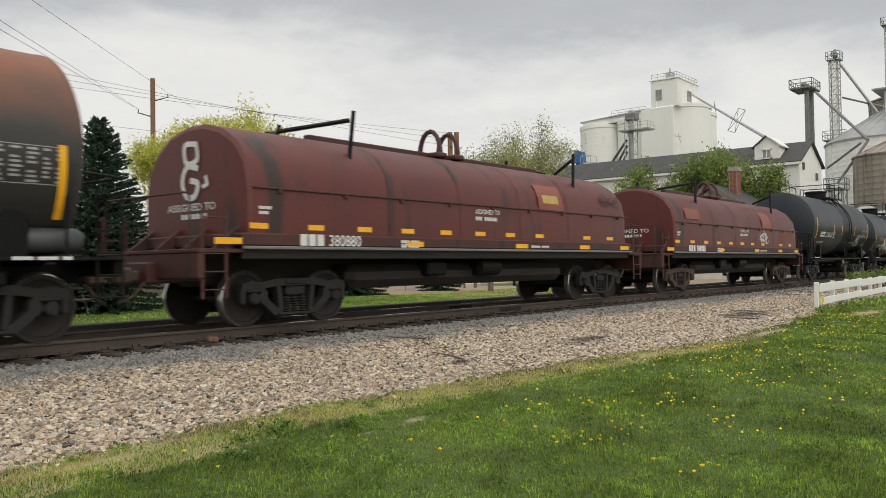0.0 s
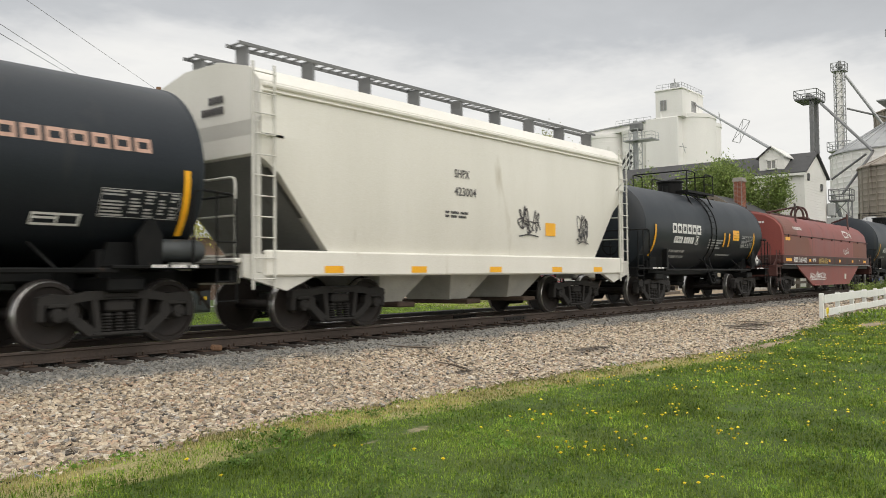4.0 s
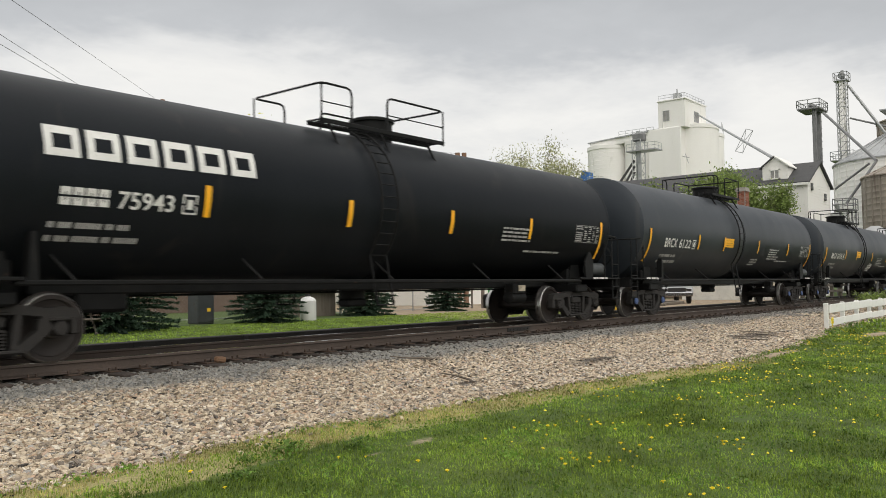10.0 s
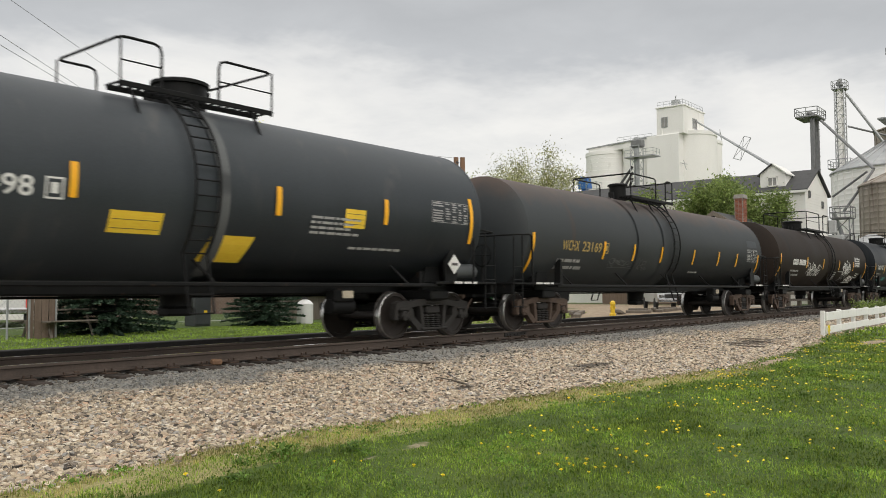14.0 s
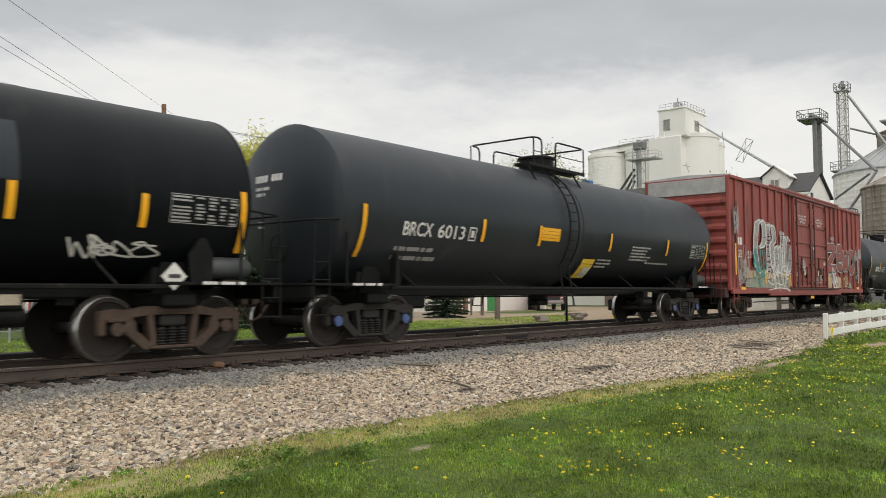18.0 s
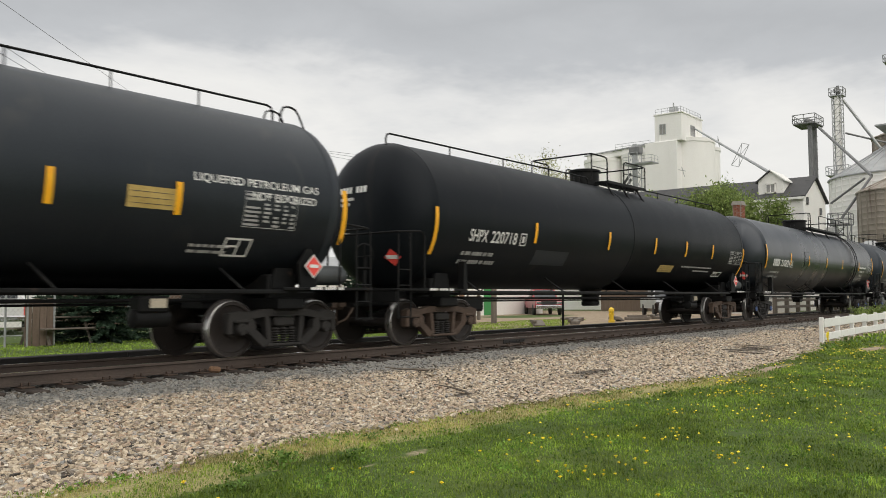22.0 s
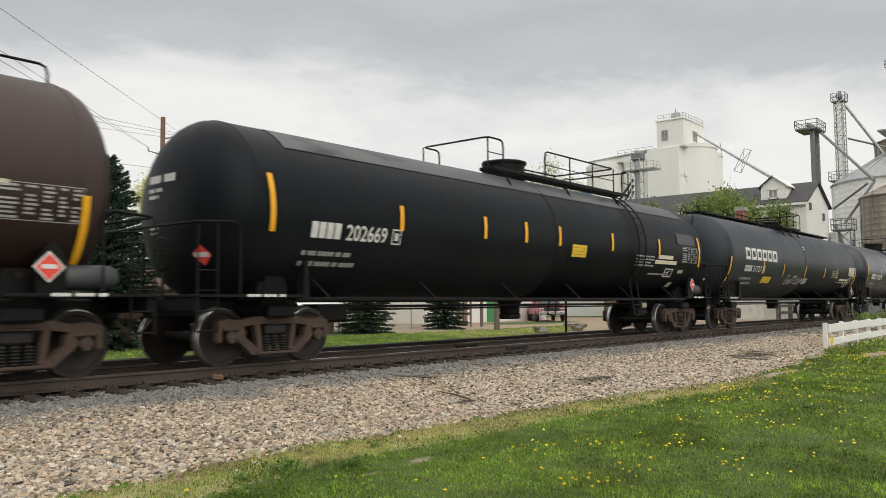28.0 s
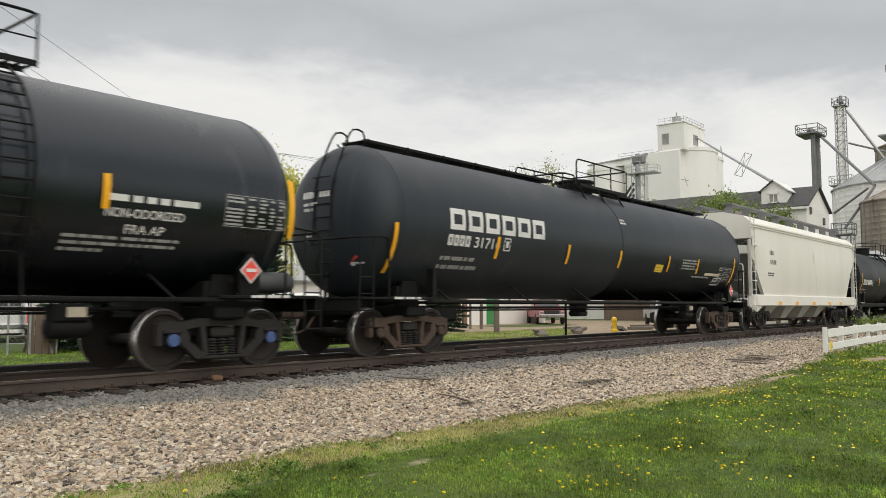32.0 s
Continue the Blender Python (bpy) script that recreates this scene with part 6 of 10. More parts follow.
    tank_car("long rust-brown pressure tank car", 389.49, 406.36, 4.12, paint="brown_tank", reflectors=T(-5.2, -1.6, 1.46, 4.56, z=2.09, tall=[(-8.9, 2.0), (9.12, 1.93)]), panel=(7.9, 2.02, 1.15, 0.46), small_texts=(), dome=0.3, ladder=None, platform=(-0.6, 2.4), hoops=((-0.1, -0.8), (1.0, 2.4)), top_rail="rail",
             number=(-7.6, 1.95, 0.24, "#### #####"), number_paint="gold_paint", look_=ry, marks=[placard(4.75, 1.69, 0.95, 0.22, "gold_paint", 4), lines(2.95, 1.9, 1.05, 4, 0.04, "cream_sheet"), lines(6.29, 1.87, 0.7, 2, 0.035, "gold_paint"), lines(5.9, 1.66, 1.4, 1, 0.05, "cream_sheet"), frame_mark(7.36, 1.62, 0.7, 0.28), lines(7.32, 2.88, 0.5, 3, 0.075, "cream_sheet"), lines(7.12, 2.42, 0.85, 1, 0.075, "cream_sheet"), diamond(8.3, 1.6), head_diamond(-0.75, 1.75, 0, 0, 1.52, 2.62)], **lp)
    tank_car("long black pressure tank car with dusty top", 410.47, 426.68, 4.07, paint="black", reflectors=T(-5.52, -2.89, -1.34, 0.12, 2.78, 5.66, z=2.56, tall=[(-8.53, 2.59), (8.64, 2.54)]), dome=0.0, ladder=4.4, platform=(-1.8, 4.9), hoops=((-1.4, -2.0), (0.4, 4.0), (4.5, 4.9)), dome_r=0.52,
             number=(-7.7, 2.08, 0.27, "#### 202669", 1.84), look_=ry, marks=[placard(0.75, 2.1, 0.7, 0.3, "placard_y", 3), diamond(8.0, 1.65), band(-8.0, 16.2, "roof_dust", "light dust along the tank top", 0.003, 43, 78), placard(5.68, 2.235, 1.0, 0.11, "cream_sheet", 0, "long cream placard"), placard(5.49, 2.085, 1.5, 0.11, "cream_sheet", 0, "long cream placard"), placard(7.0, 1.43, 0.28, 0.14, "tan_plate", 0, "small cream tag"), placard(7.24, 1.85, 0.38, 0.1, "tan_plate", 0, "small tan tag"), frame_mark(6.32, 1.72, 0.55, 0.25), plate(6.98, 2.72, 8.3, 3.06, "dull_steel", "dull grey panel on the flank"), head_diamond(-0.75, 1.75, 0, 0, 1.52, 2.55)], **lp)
    px = dict(paint="grey_black", platform=(-1.35, 1.3), hoops=((-1.5, 1.35), (-1.6, -2.2, 0.2)), ladder=None, top_rail="board", dome_h=0.3, dome_r=0.5)
    tank_car("black pressure tank car with a bold white mark and a scrawl", 430.95, 446.98, 4.15, reflectors=T(-5.43, -2.95, 0.03, 3.06, 5.25, z=2.25, tall=[(-8.84, 2.08), (8.77, 2.19)]), dome=0.05, number=(-7.37, 2.07, 0.22, "#### 31727", 1.82),
             look_=ry, marks=[logo(-7.38, 2.5, 0.43, 6, wide=1.15), placard(-5.1, 1.68, 1.0, 0.24, "placard_y", 3), strokes([[(u + 0.12 * (v - 1.69), v) for u, v in curve_pts(c_, 4)] if rounded else [(u + 0.12 * (v - 1.69), v) for u, v in c_] for rounded, c_ in (
                 (True, ((-1.98, 2.03), (-2.1, 2.02), (-2.2, 1.85), (-2.2, 1.70), (-2.05, 1.69))), (True, ((-1.83, 1.88), (-1.93, 1.80), (-1.88, 1.71), (-1.77, 1.75), (-1.80, 1.87), (-1.83, 1.88))),
                 (True, ((-1.55, 1.88), (-1.66, 1.80), (-1.60, 1.71), (-1.48, 1.75), (-1.50, 1.87), (-1.55, 1.88))), (False, ((-1.42, 1.97), (-1.02, 2.02))), (False, ((-1.22, 2.0), (-1.24, 1.72))),
                 (False, ((-1.0, 1.90), (-0.8, 1.91))), (False, ((-0.9, 1.90), (-0.92, 1.73))), (False, ((-1.02, 1.73), (-0.8, 1.74))), (True, ((-0.55, 1.92), (-0.68, 1.90), (-0.6, 1.82), (-0.5, 1.76), (-0.62, 1.70), (-0.75, 1.72))),
                 (False, ((-0.42, 1.70), (-0.34, 1.94), (-0.22, 1.78), (-0.08, 1.95), (-0.02, 1.70))))], 0.03, "white_paint", "white sprayed tag in thin capitals"), placard(7.44, 2.2, 1.1, 0.42, "cream_sheet", 4, "white printed data sheet"), placard(5.95, 1.95, 1.7, 0.085, "cream_sheet", 0, "long white placard"), frame_mark(7.06, 1.66, 0.7, 0.24), lines(5.98, 1.84, 0.9, 1, 0.06), lines(0.02, 1.9, 0.6, 3, 0.05), lines(0.0, 3.27, 0.3, 2, 0.05), diamond(8.0, 1.62), head_diamond(-0.75, 1.75, 0, 0, 1.52, 2.75)], r=1.52, head=1.36, **px)
    tank_car("long glossy black pressure tank car with faint scribbles", 451.16, 467.78, 4.15, paint="gloss_black", reflectors=T(-5.79, -3.17, -0.5, 2.24, 6.11, z=2.48, tall=[(-8.89, 2.54), (9.28, 2.52)]), number=(-7.96, 2.16, 0.27, "#### 230782", 2.14), look_="blue", marks=[graffiti(51, -4.6, 1.7, 1.2, 0.4, 0.025, "grey_steel", 5), graffiti(52, 0.2, 1.75, 2.2, 0.35, 0.025, "grey_steel", 6), diamond(8.2, 1.65), lines(6.12, 2.37, 1.3, 1, 0.09), wording(6.12, 2.16, 0.12, "NON-ODORIZED", 1.2), wording(6.45, 1.95, 0.12, "FRA AP", 0.6)], **lpg)
    tank_car("black pressure tank car with a bold white mark", 472.13, 488.49, 4.17, reflectors=T(-5.8, -2.84, -0.12, 3.0, 5.2, z=2.22, tall=[(-9.03, 2.05), (8.4, 2.14)]), dome=0.05, number=(-7.5, 2.18, 0.22, "#### 31716", 1.82),
             look_=ry, marks=[logo(-7.48, 2.5, 0.43, 6, wide=1.15), placard(2.2, 1.95, 0.5, 0.22, "placard_y", 2), placard(6.0, 1.95, 1.3, 0.085, "cream_sheet", 0, "long white placard"), frame_mark(6.9, 1.66, 0.7, 0.24), lines(0.0, 3.27, 0.3, 2, 0.05), diamond(8.0, 1.62), head_diamond(-0.75, 1.75, 0, 0, 1.52, 2.75)], r=1.52, head=1.36, **px)
    hopper_car("cream covered hopper car with long plain sides", 492.6, 504.0)
    tank_car("black tank car at the tail of the view", 508.2, 521.0, 4.0, 1.5, "black", T(-3, 0, 3, z=2.3, tall=[(-7, 2.2), (7.2, 2.2)]))


def disc_mark(x, z, r):
    def fn(car, side, half):
        s = Shape()
        n = 20
        ring = [(x + r * 1.15 * math.cos(2 * math.pi * k / 28), z + r * math.sin(2 * math.pi * k / 28)) for k in range(28)]
        s.add([side.at(x, z)] + [side.at(*q) for q in ring] + [side.at((x + q[0]) / 2, (z + q[1]) / 2) for q in ring], [(0, 29 + k, 29 + (k + 1) % 28) for k in range(28)] + [(29 + k, 1 + k, 1 + (k + 1) % 28, 29 + (k + 1) % 28) for k in range(28)])
        disc = part("round_emblem", s, "white_paint", car, "white round emblem")
        for k in range(7):
            u = -0.75 + 0.25 * k
            s = Shape()
            side.stroke(s, [(x + r * 0.25 * u, z + 0.1 * r), (x + r * 0.95 * u, z - r * 0.8 * math.sqrt(1 - u * u))], 0.022, 0.010)
            part("emblem_line", s, "dark_paint", disc)
    return fn


def hood_ring(x, w, z0, zs, zt, n=9):
    """Cross-section of a coil hood: upright sides, arched roof."""
    pts = [(x, -w, z0), (x, -w, zs)]
    for k in range(1, n):
        a = math.pi * k / n
        pts.append((x, -w * math.cos(a), zs + (zt - zs) * math.sin(a) ** 0.9))
    return pts + [(x, w, zs), (x, w, z0)]


class LiftedSide:
    """The same skin, a few millimetres further out."""

    def __init__(self, side):
        self.side = side

    def quad(self, s, *box, slant=0.0, lift=0.004, rows=None):
        self.side.quad(s, *box, slant=slant, lift=lift + 0.006, rows=rows)


class HoodSide(Side):
    def __init__(self, w, zs, zt):
        self.w, self.zs, self.zt = w, zs, zt

    def at(self, x, z, lift=0.004):
        if z <= self.zs:
            return (x, -self.w - lift, z)
        u = min(0.999, (z - self.zs) / (self.zt - self.zs))
        a = math.asin(u ** (1 / 0.9))
        return (x, -(self.w + lift) * math.cos(a), z + lift * math.sin(a))

    def quad(self, s, x0, z0, x1, z1, slant=0.0, lift=0.004, rows=None):
        n = rows or max(1, int(abs(z1 - z0) / 0.1))
        for k in range(n):
            a, b = z0 + (z1 - z0) * k / n, z0 + (z1 - z0) * (k + 1) / n
            s.add([self.at(x0, a, lift), self.at(x1, a, lift), self.at(x1, b, lift), self.at(x0, b, lift)], [(0, 1, 2, 3)])
        return self


def coil_car(label, a, b, paint, variant):
    car, half = new_car("coil_car", label, "freight car", a, b, -0.2)
    big = variant == 3
    L_ = 7.45 if big else 6.48
    w, z0, zs, zt = 1.46, (1.66 if big else 1.50), (2.50 if big else 2.22), (3.52 if big else 3.36)
    e = 0.22
    s = Shape()
    s.loft([hood_ring(-L_, w - 0.05, z0, zs - 0.02, zt - 0.08), hood_ring(-L_ + 0.05, w, z0, zs, zt), hood_ring(L_ - 0.35, w, z0, zs, zt), hood_ring(L_ - 0.12, w - 0.03, z0, zs - 0.03, zt - 0.06), hood_ring(L_, w - 0.10, z0, zs - 0.1, zt - 0.2)])
    hood = part("hood", s, paint, car, "arched steel hood over the coil troughs")
    side = HoodSide(w, zs, zt)
    # seam angle along the shoulder with small brackets
    s = Shape()
    for y in (-1, 1):
        s.box((0, y * (w + 0.012), zs), (2 * L_ - 0.1, 0.03, 0.03), bev=0.006)
        for k in range(9):
            s.box((-L_ + 0.6 + k * (2 * L_ - 1.2) / 8, y * (w + 0.02), zs - 0.03), (0.07, 0.05, 0.10), bev=0.01)
    part("seam_angle", s, "red_dark", hood)
    for x in (-L_ * 0.5, -L_ * 0.17, L_ * 0.17, L_ * 0.5):
        s = Shape()
        ring_a, ring_b = hood_ring(x - 0.04, w + 0.006, z0, zs, zt + 0.006), hood_ring(x + 0.04, w + 0.006, z0, zs, zt + 0.006)
        n = len(ring_a)
        s.add(ring_a + ring_b, [(k, k + 1, n + k + 1, n + k) for k in range(n - 1)])
        part("hood_rib", s, paint, hood)
    # ridge beam with lifting loops and slanting corner posts
    s = Shape()
    s.box((0, 0, zt + 0.06), (2 * L_ * 0.62, 0.16, 0.12), bev=0.02)
    part("ridge_beam", s, "red_dark", car)
    for x in (-0.32, 0.32):
        s = Shape()
        arc = [(x, -0.30 * math.cos(math.pi * k / 10), zt + 0.10 + 0.52 * math.sin(math.pi * k / 10)) for k in range(11)]
        s.pipe(arc, 0.055, 8)
        s.box((x, 0, zt + 0.06), (0.34, 0.75, 0.12), bev=0.03)
        part("lifting_loop", s, "red_dark", car, "dark steel lifting loop")
    for x in (-L_ * 0.62, L_ * 0.62):
        for y in (-1, 1):
            s = Shape()
            s.pipe([(x - 0.06, y * 1.18, zs + 0.35), (x + 0.24, y * 1.05, zt + 0.46)], 0.042, 6)
            s.pipe([(x + 0.13, y * 1.06, zt + 0.28), (x - (0.9 if x < 0 else -0.9) * 0.9, y * 0.15, zt + 0.06)], 0.045, 6)
            part("guide_post", s, "steel_black" if not big else "red_dark", car, "slanting steel guide post")
    # trough body, sill and ends
    s = Shape()
    side_sill = Shape(); side_sill.box((0, 0, 1.49 if big else 1.40), (2 * L_ + 0.3, 2.98, 0.36 if big else 0.20), bev=0.02); part("floor_edge", side_sill, "red_dark", car, "grimy red floor edge under the hood")
    s.box((0, 0, 0.95), (2 * L_ + 0.2, 0.75, 0.6), bev=0.05)
    # sills, trough and frame carry the shadow under the floor in their colour
    for y in (-1, 1):
        e_ = Shape(); e_.box((0, y * 1.36, 1.2), (2 * L_ + 0.2, 0.10, 0.22), bev=0.02); part("side_sill", e_, "shade_dark", car)
    if not big:
        e_ = Shape(); e_.box((0, 0, 0.78), (2 * half - 3.2, 1.9, 0.45), bev=0.15); part("coil_trough", e_, "shade_dark", car, "shade-darkened belly of the coil trough")
    part("underframe", s, "shade_dark", car, "shade-darkened centre sill and floor frame")
    if big:
        for y in (-1, 1):
            s = Shape()
            s.prism([(-5.75, 1.28), (-5.22, 1.07), (-3.25, 0.34), (3.25, 0.34), (4.95, 1.05), (5.4, 1.28)], 0.06, c=(0, y * 1.42, 0))
            s.box((0, y * 1.46, 0.36), (6.5, 0.10, 0.05), bev=0.01)
            belly = part("belly_sill", s, "hood_red", car, "deep fishbelly side sill")
    cap = Shape()
    for y in (-1, 1):
        cap.box((0, y * 1.50, 1.27), (2 * L_ + 0.3, 0.06, 0.05), bev=0.01)
    part("sill_cap", cap, "grey_steel", car)
    for sx in (-1, 1):
        s = Shape()
        s.box((sx * (L_ + 0.50), 0, 1.22), (0.85, 2.9, 0.06), bev=0.01)
        s.box((sx * (L_ + 0.85), 0, 1.0), (0.12, 2.9, 0.42), bev=0.03)
        s.box((sx * (L_ + 0.4), 0, 0.9), (1.3, 0.62, 0.34), bev=0.03)
        for y in (-1.2, -0.4, 0.4, 1.2):
            s.prism([(0, 1.25), (sx * 0.5, 1.25), (0, 1.62)], 0.05, c=(sx * (L_ + 0.02), y, 0))
        part("end_platform", s, "red_dark", car, "red end platform over the coupler")
        for y in (-1, 1):
            s = grab_iron(car, sx * (L_ + 0.62), y * 1.42, 0.5, 1.85, 5, 0.42)
            part("corner_ladder", s, "red_dark", car)
        r = Shape()
        r.pipe([(sx * (L_ + 0.9), -1.2, 1.2), (sx * (L_ + 0.9), -1.2, 2.1), (sx * (L_ + 0.9), 1.2, 2.1), (sx * (L_ + 0.9), 1.2, 1.2)], 0.018, 6, 0.1)
        part("end_handrail", r, "red_dark", car)
        add_coupler(car, sx, sx * (L_ + 1.25))
        add_truck(car, sx * half + 0.2, "iron" if variant != 2 else "rust")
    s = Shape()
    s.lathe([(0.04, -0.4), (0.2, -0.36), (0.2, 0.36), (0.04, 0.4)], "x", (0.3, -1.05, 0.92), n=14)
    s.box((-1.5, -1.0, 0.9), (0.6, 0.3, 0.3), bev=0.04)
    s.rod((-half + 1.2, -0.9, 0.7), (half - 1.2, -0.9, 0.7), 0.02)
    part("brake_rigging", s, "steel_black", car)
    # reflectors and stencils
    flat = Side(y=-1.49)
    if big:
        sx_ = Side(y=-1.47)
        for x, wide in ((-6.91, 0.78), (-3.85, 0.34), (-0.6, 0.3), (1.3, 0.3), (3.85, 0.3), (6.5, 0.6)):
            q = Shape(); flat.quad(q, x - wide / 2, 1.41, x + wide / 2, 1.53, lift=0.012)
            part("reflector", q, "reflector", car, "yellow reflective strip")
        q = Shape(); flat.bars(q, -3.4, 1.50, 0.05, "-- ----", 0.8, 0.012); flat.bars(q, -3.4, 1.42, 0.05, "--- ---", 0.8, 0.012); flat.bars(q, 5.2, 1.5, 0.04, "--- --", 0.8, 0.012)
        part("small_lettering", q, "white_paint", car, kind="stuff")
        q = Shape(); side.quad(q, -7.18, 2.27, -6.56, 2.41); part("reflector", q, "reflector", car)
        q = Shape(); flat.bars(q, -6.19, 1.37, 0.21, "ooo", 0.78, 0.012); part("owner_mark", q, "white_paint", car, "white block mark", kind="stuff"); q = Shape(); flat.words(q, -5.45, 1.37, 0.21, "187400", 1.15, 0.012); part("car_number", q, "white_paint", car, "white stencilled car number", kind="stuff")
        q = Shape(); side.bars(q, -5.98, 2.76, 0.12, "ooo#oo#oo", 0.95, 0.006); part("lettering", q, "white_paint", car, kind="stuff")
        q = Shape(); side.stroke(q, curve_pts([(3.2, 2.95), (2.5, 2.95), (2.5, 2.70), (3.2, 2.70)], 3), 0.08); side.stroke(q, [(3.35, 2.70), (3.35, 2.95), (3.9, 2.70), (3.9, 2.95)], 0.08)
        part("company_mark", q, "white_paint", car, "white squared line emblem")
        part("graffiti", scribble(side, 61, 2.25, 1.84, 1.0, 0.24, 0.022, 5), "white_paint", car, "white spray tag")
        part("graffiti", scribble(Side(y=-1.452), 62, -3.7, 0.62, 2.5, 0.28, 0.035, 8), "white_paint", car, "white spray tag on the belly sill")
        part("graffiti", scribble(Side(y=-1.505), 63, -2.45, 1.36, 1.5, 0.2, 0.025, 7), "gold_paint", car, "yellowish spray tag")
        q = Shape()
        for k in range(8):
            za, zb_ = z0 + 0.03 + (zs - z0 - 0.07) * k / 8, z0 + 0.03 + (zs - z0 - 0.07) * (k + 1) / 8
            side.quad(q, -7.4, za, -4.5 + 1.1 * math.sqrt(1 - (k / 8) ** 2), zb_, lift=0.003, rows=1)
        part("paint_patch", q, "faded_red", car, "faded brownish panel with a curved edge")
        q = Shape(); side.quad(q, -7.38, zs + 0.04, -5.5, zt - 0.02, lift=0.003); part("paint_patch", q, "faded_red", car, "faded brownish hood end")
        q = Shape(); side.quad(q, 4.19, z0 + 0.03, 7.1, zs - 0.04, lift=0.003); part("paint_patch", q, "faded_red", car, "faded brownish panel")
        q = Shape(); q.box((2.45, -1.46, 0.72), (0.3, 0.02, 0.26), bev=0.005); part("stencil_box", q, "white_steel", car)
    else:
        for x in (-6.3, -5.1, -3.94, -2.77, -1.61, -0.44, 0.69, 1.91, 4.16, 5.41):
            q = Shape(); side.quad(q, x - 0.18, 1.57, x + 0.18, 1.66)
            part("reflector", q, "reflector", car, "yellow reflective strip")
        for x in (-6.9, -2.6, 1.1, 4.0, 6.2):
            q = Shape(); flat.quad(q, x - 0.25, 1.32, x + 0.25, 1.42, lift=0.006); part("reflector", q, "reflector", car)
        q = Shape(); flat.bars(q, -5.48, 1.31, 0.19, "###", 0.8, 0.006); part("owner_mark", q, "white_paint", car, "owner's mark in plain block shapes"); q = Shape(); flat.words(q, -4.83, 1.31, 0.19, "380880", 0.76) if variant == 1 else flat.bars(q, -4.83, 1.31, 0.19, "######", 0.55, 0.006); part("car_number", q, "white_paint", car)
        q = Shape(); flat.bars(q, -3.0, 1.38, 0.06, "--- ---", 0.8, 0.006); flat.bars(q, -3.0, 1.30, 0.06, "-- ----", 0.8, 0.006); flat.bars(q, 1.5, 1.34, 0.05, "------ -----", 0.8, 0.006); part("small_lettering", q, "white_paint", car, kind="stuff")
        q = Shape(); side.words(q, -0.62, 2.04, 0.10, "ASSIGNED TO", 0.9); side.bars(q, -0.6, 1.90, 0.08, "### ######", 0.8); part("lettering", q, "white_paint", car, kind="stuff")
        q = Shape(); side.bars(q, -6.3, 1.88, 0.05, "----", 0.8); side.bars(q, -6.3, 1.80, 0.05, "---", 0.8); part("small_lettering", q, "white_paint", car, kind="stuff")
        q = Shape(); side.quad(q, 1.9, 2.25, 3.0, 2.85, lift=0.006); part("paint_patch", q, "orange_red", car, "orange repainted patch on the hood")
        if variant == 1:
            end_graffiti(car, -L_ - 0.02)
            q = Shape(); side.quad(q, 2.1, 2.4, 2.8, 2.6, lift=0.009); part("paint_patch", q, "gold_paint", car, "yellow smudge")
            part("graffiti", scribble(side, 71, 5.0, 2.5, 1.0, 0.25, 0.02, 4), "red_dark", car)
        else:
            q = Shape(); side.quad(q, -5.6, 2.35, -4.4, 2.7, lift=0.006); part("paint_patch", q, "orange_red", car, "orange repainted patch on the hood")
            part("graffiti", scribble(side, 72, 1.6, 1.72, 0.9, 0.35, 0.03, 5), "white_paint", car, "white spray tag")
            part("graffiti", scribble(side, 73, 4.1, 1.7, 1.9, 0.45, 0.03, 6), "orange_red", car, "pale orange outline graffiti")
    q = Shape()
    for k, (yy, zz, n, h) in enumerate(((0.75, 3.0 if big else 1.92, 14, 0.085), (0.35, 2.86 if big else 1.78, 7, 0.085))):
        if k == 0 and not big:
            vs, fs = glyphs("ASSIGNED TO")
            kx = 1.35 / max(v[0] for v in vs)
            q.add([(-L_ - 0.016, yy - v[0] * kx, zz + v[1] * 0.12) for v in vs], fs)
            continue
        for j in range(n):
            y0 = yy - j * 0.105
            q.add([(-L_ - 0.015, y0, zz), (-L_ - 0.015, y0 - 0.08, zz), (-L_ - 0.015, y0 - 0.08, zz + h), (-L_ - 0.015, y0, zz + h)], [(0, 1, 2, 3)])
    part("end_lettering", q, "white_paint", car, kind="stuff")
    return car


def end_graffiti(car, x):
    s = Shape()
    side = EndFace(x)
    side.stroke(s, curve_pts([(-0.10, 3.02), (0.22, 3.02), (0.18, 2.72), (-0.12, 2.76), (-0.10, 3.02)], 4), 0.09)
    side.stroke(s, curve_pts([(-0.12, 2.62), (0.16, 2.66), (0.30, 2.42), (0.18, 2.16), (-0.05, 2.16), (-0.14, 2.36), (0.05, 2.42)], 4), 0.10)
    side.stroke(s, [(-0.28, 2.30), (-0.40, 2.34), (-0.36, 2.46)], 0.07)
    part("graffiti", s, "white_paint", car, "white and grey sprayed figure shape")


class EndFace(Side):
    """A flat end of a car: first coordinate runs across it."""

    def __init__(self, x):
        self.x, self.r = x, None

    def at(self, y, z, lift=0.004):
        return (self.x - lift, y, z)


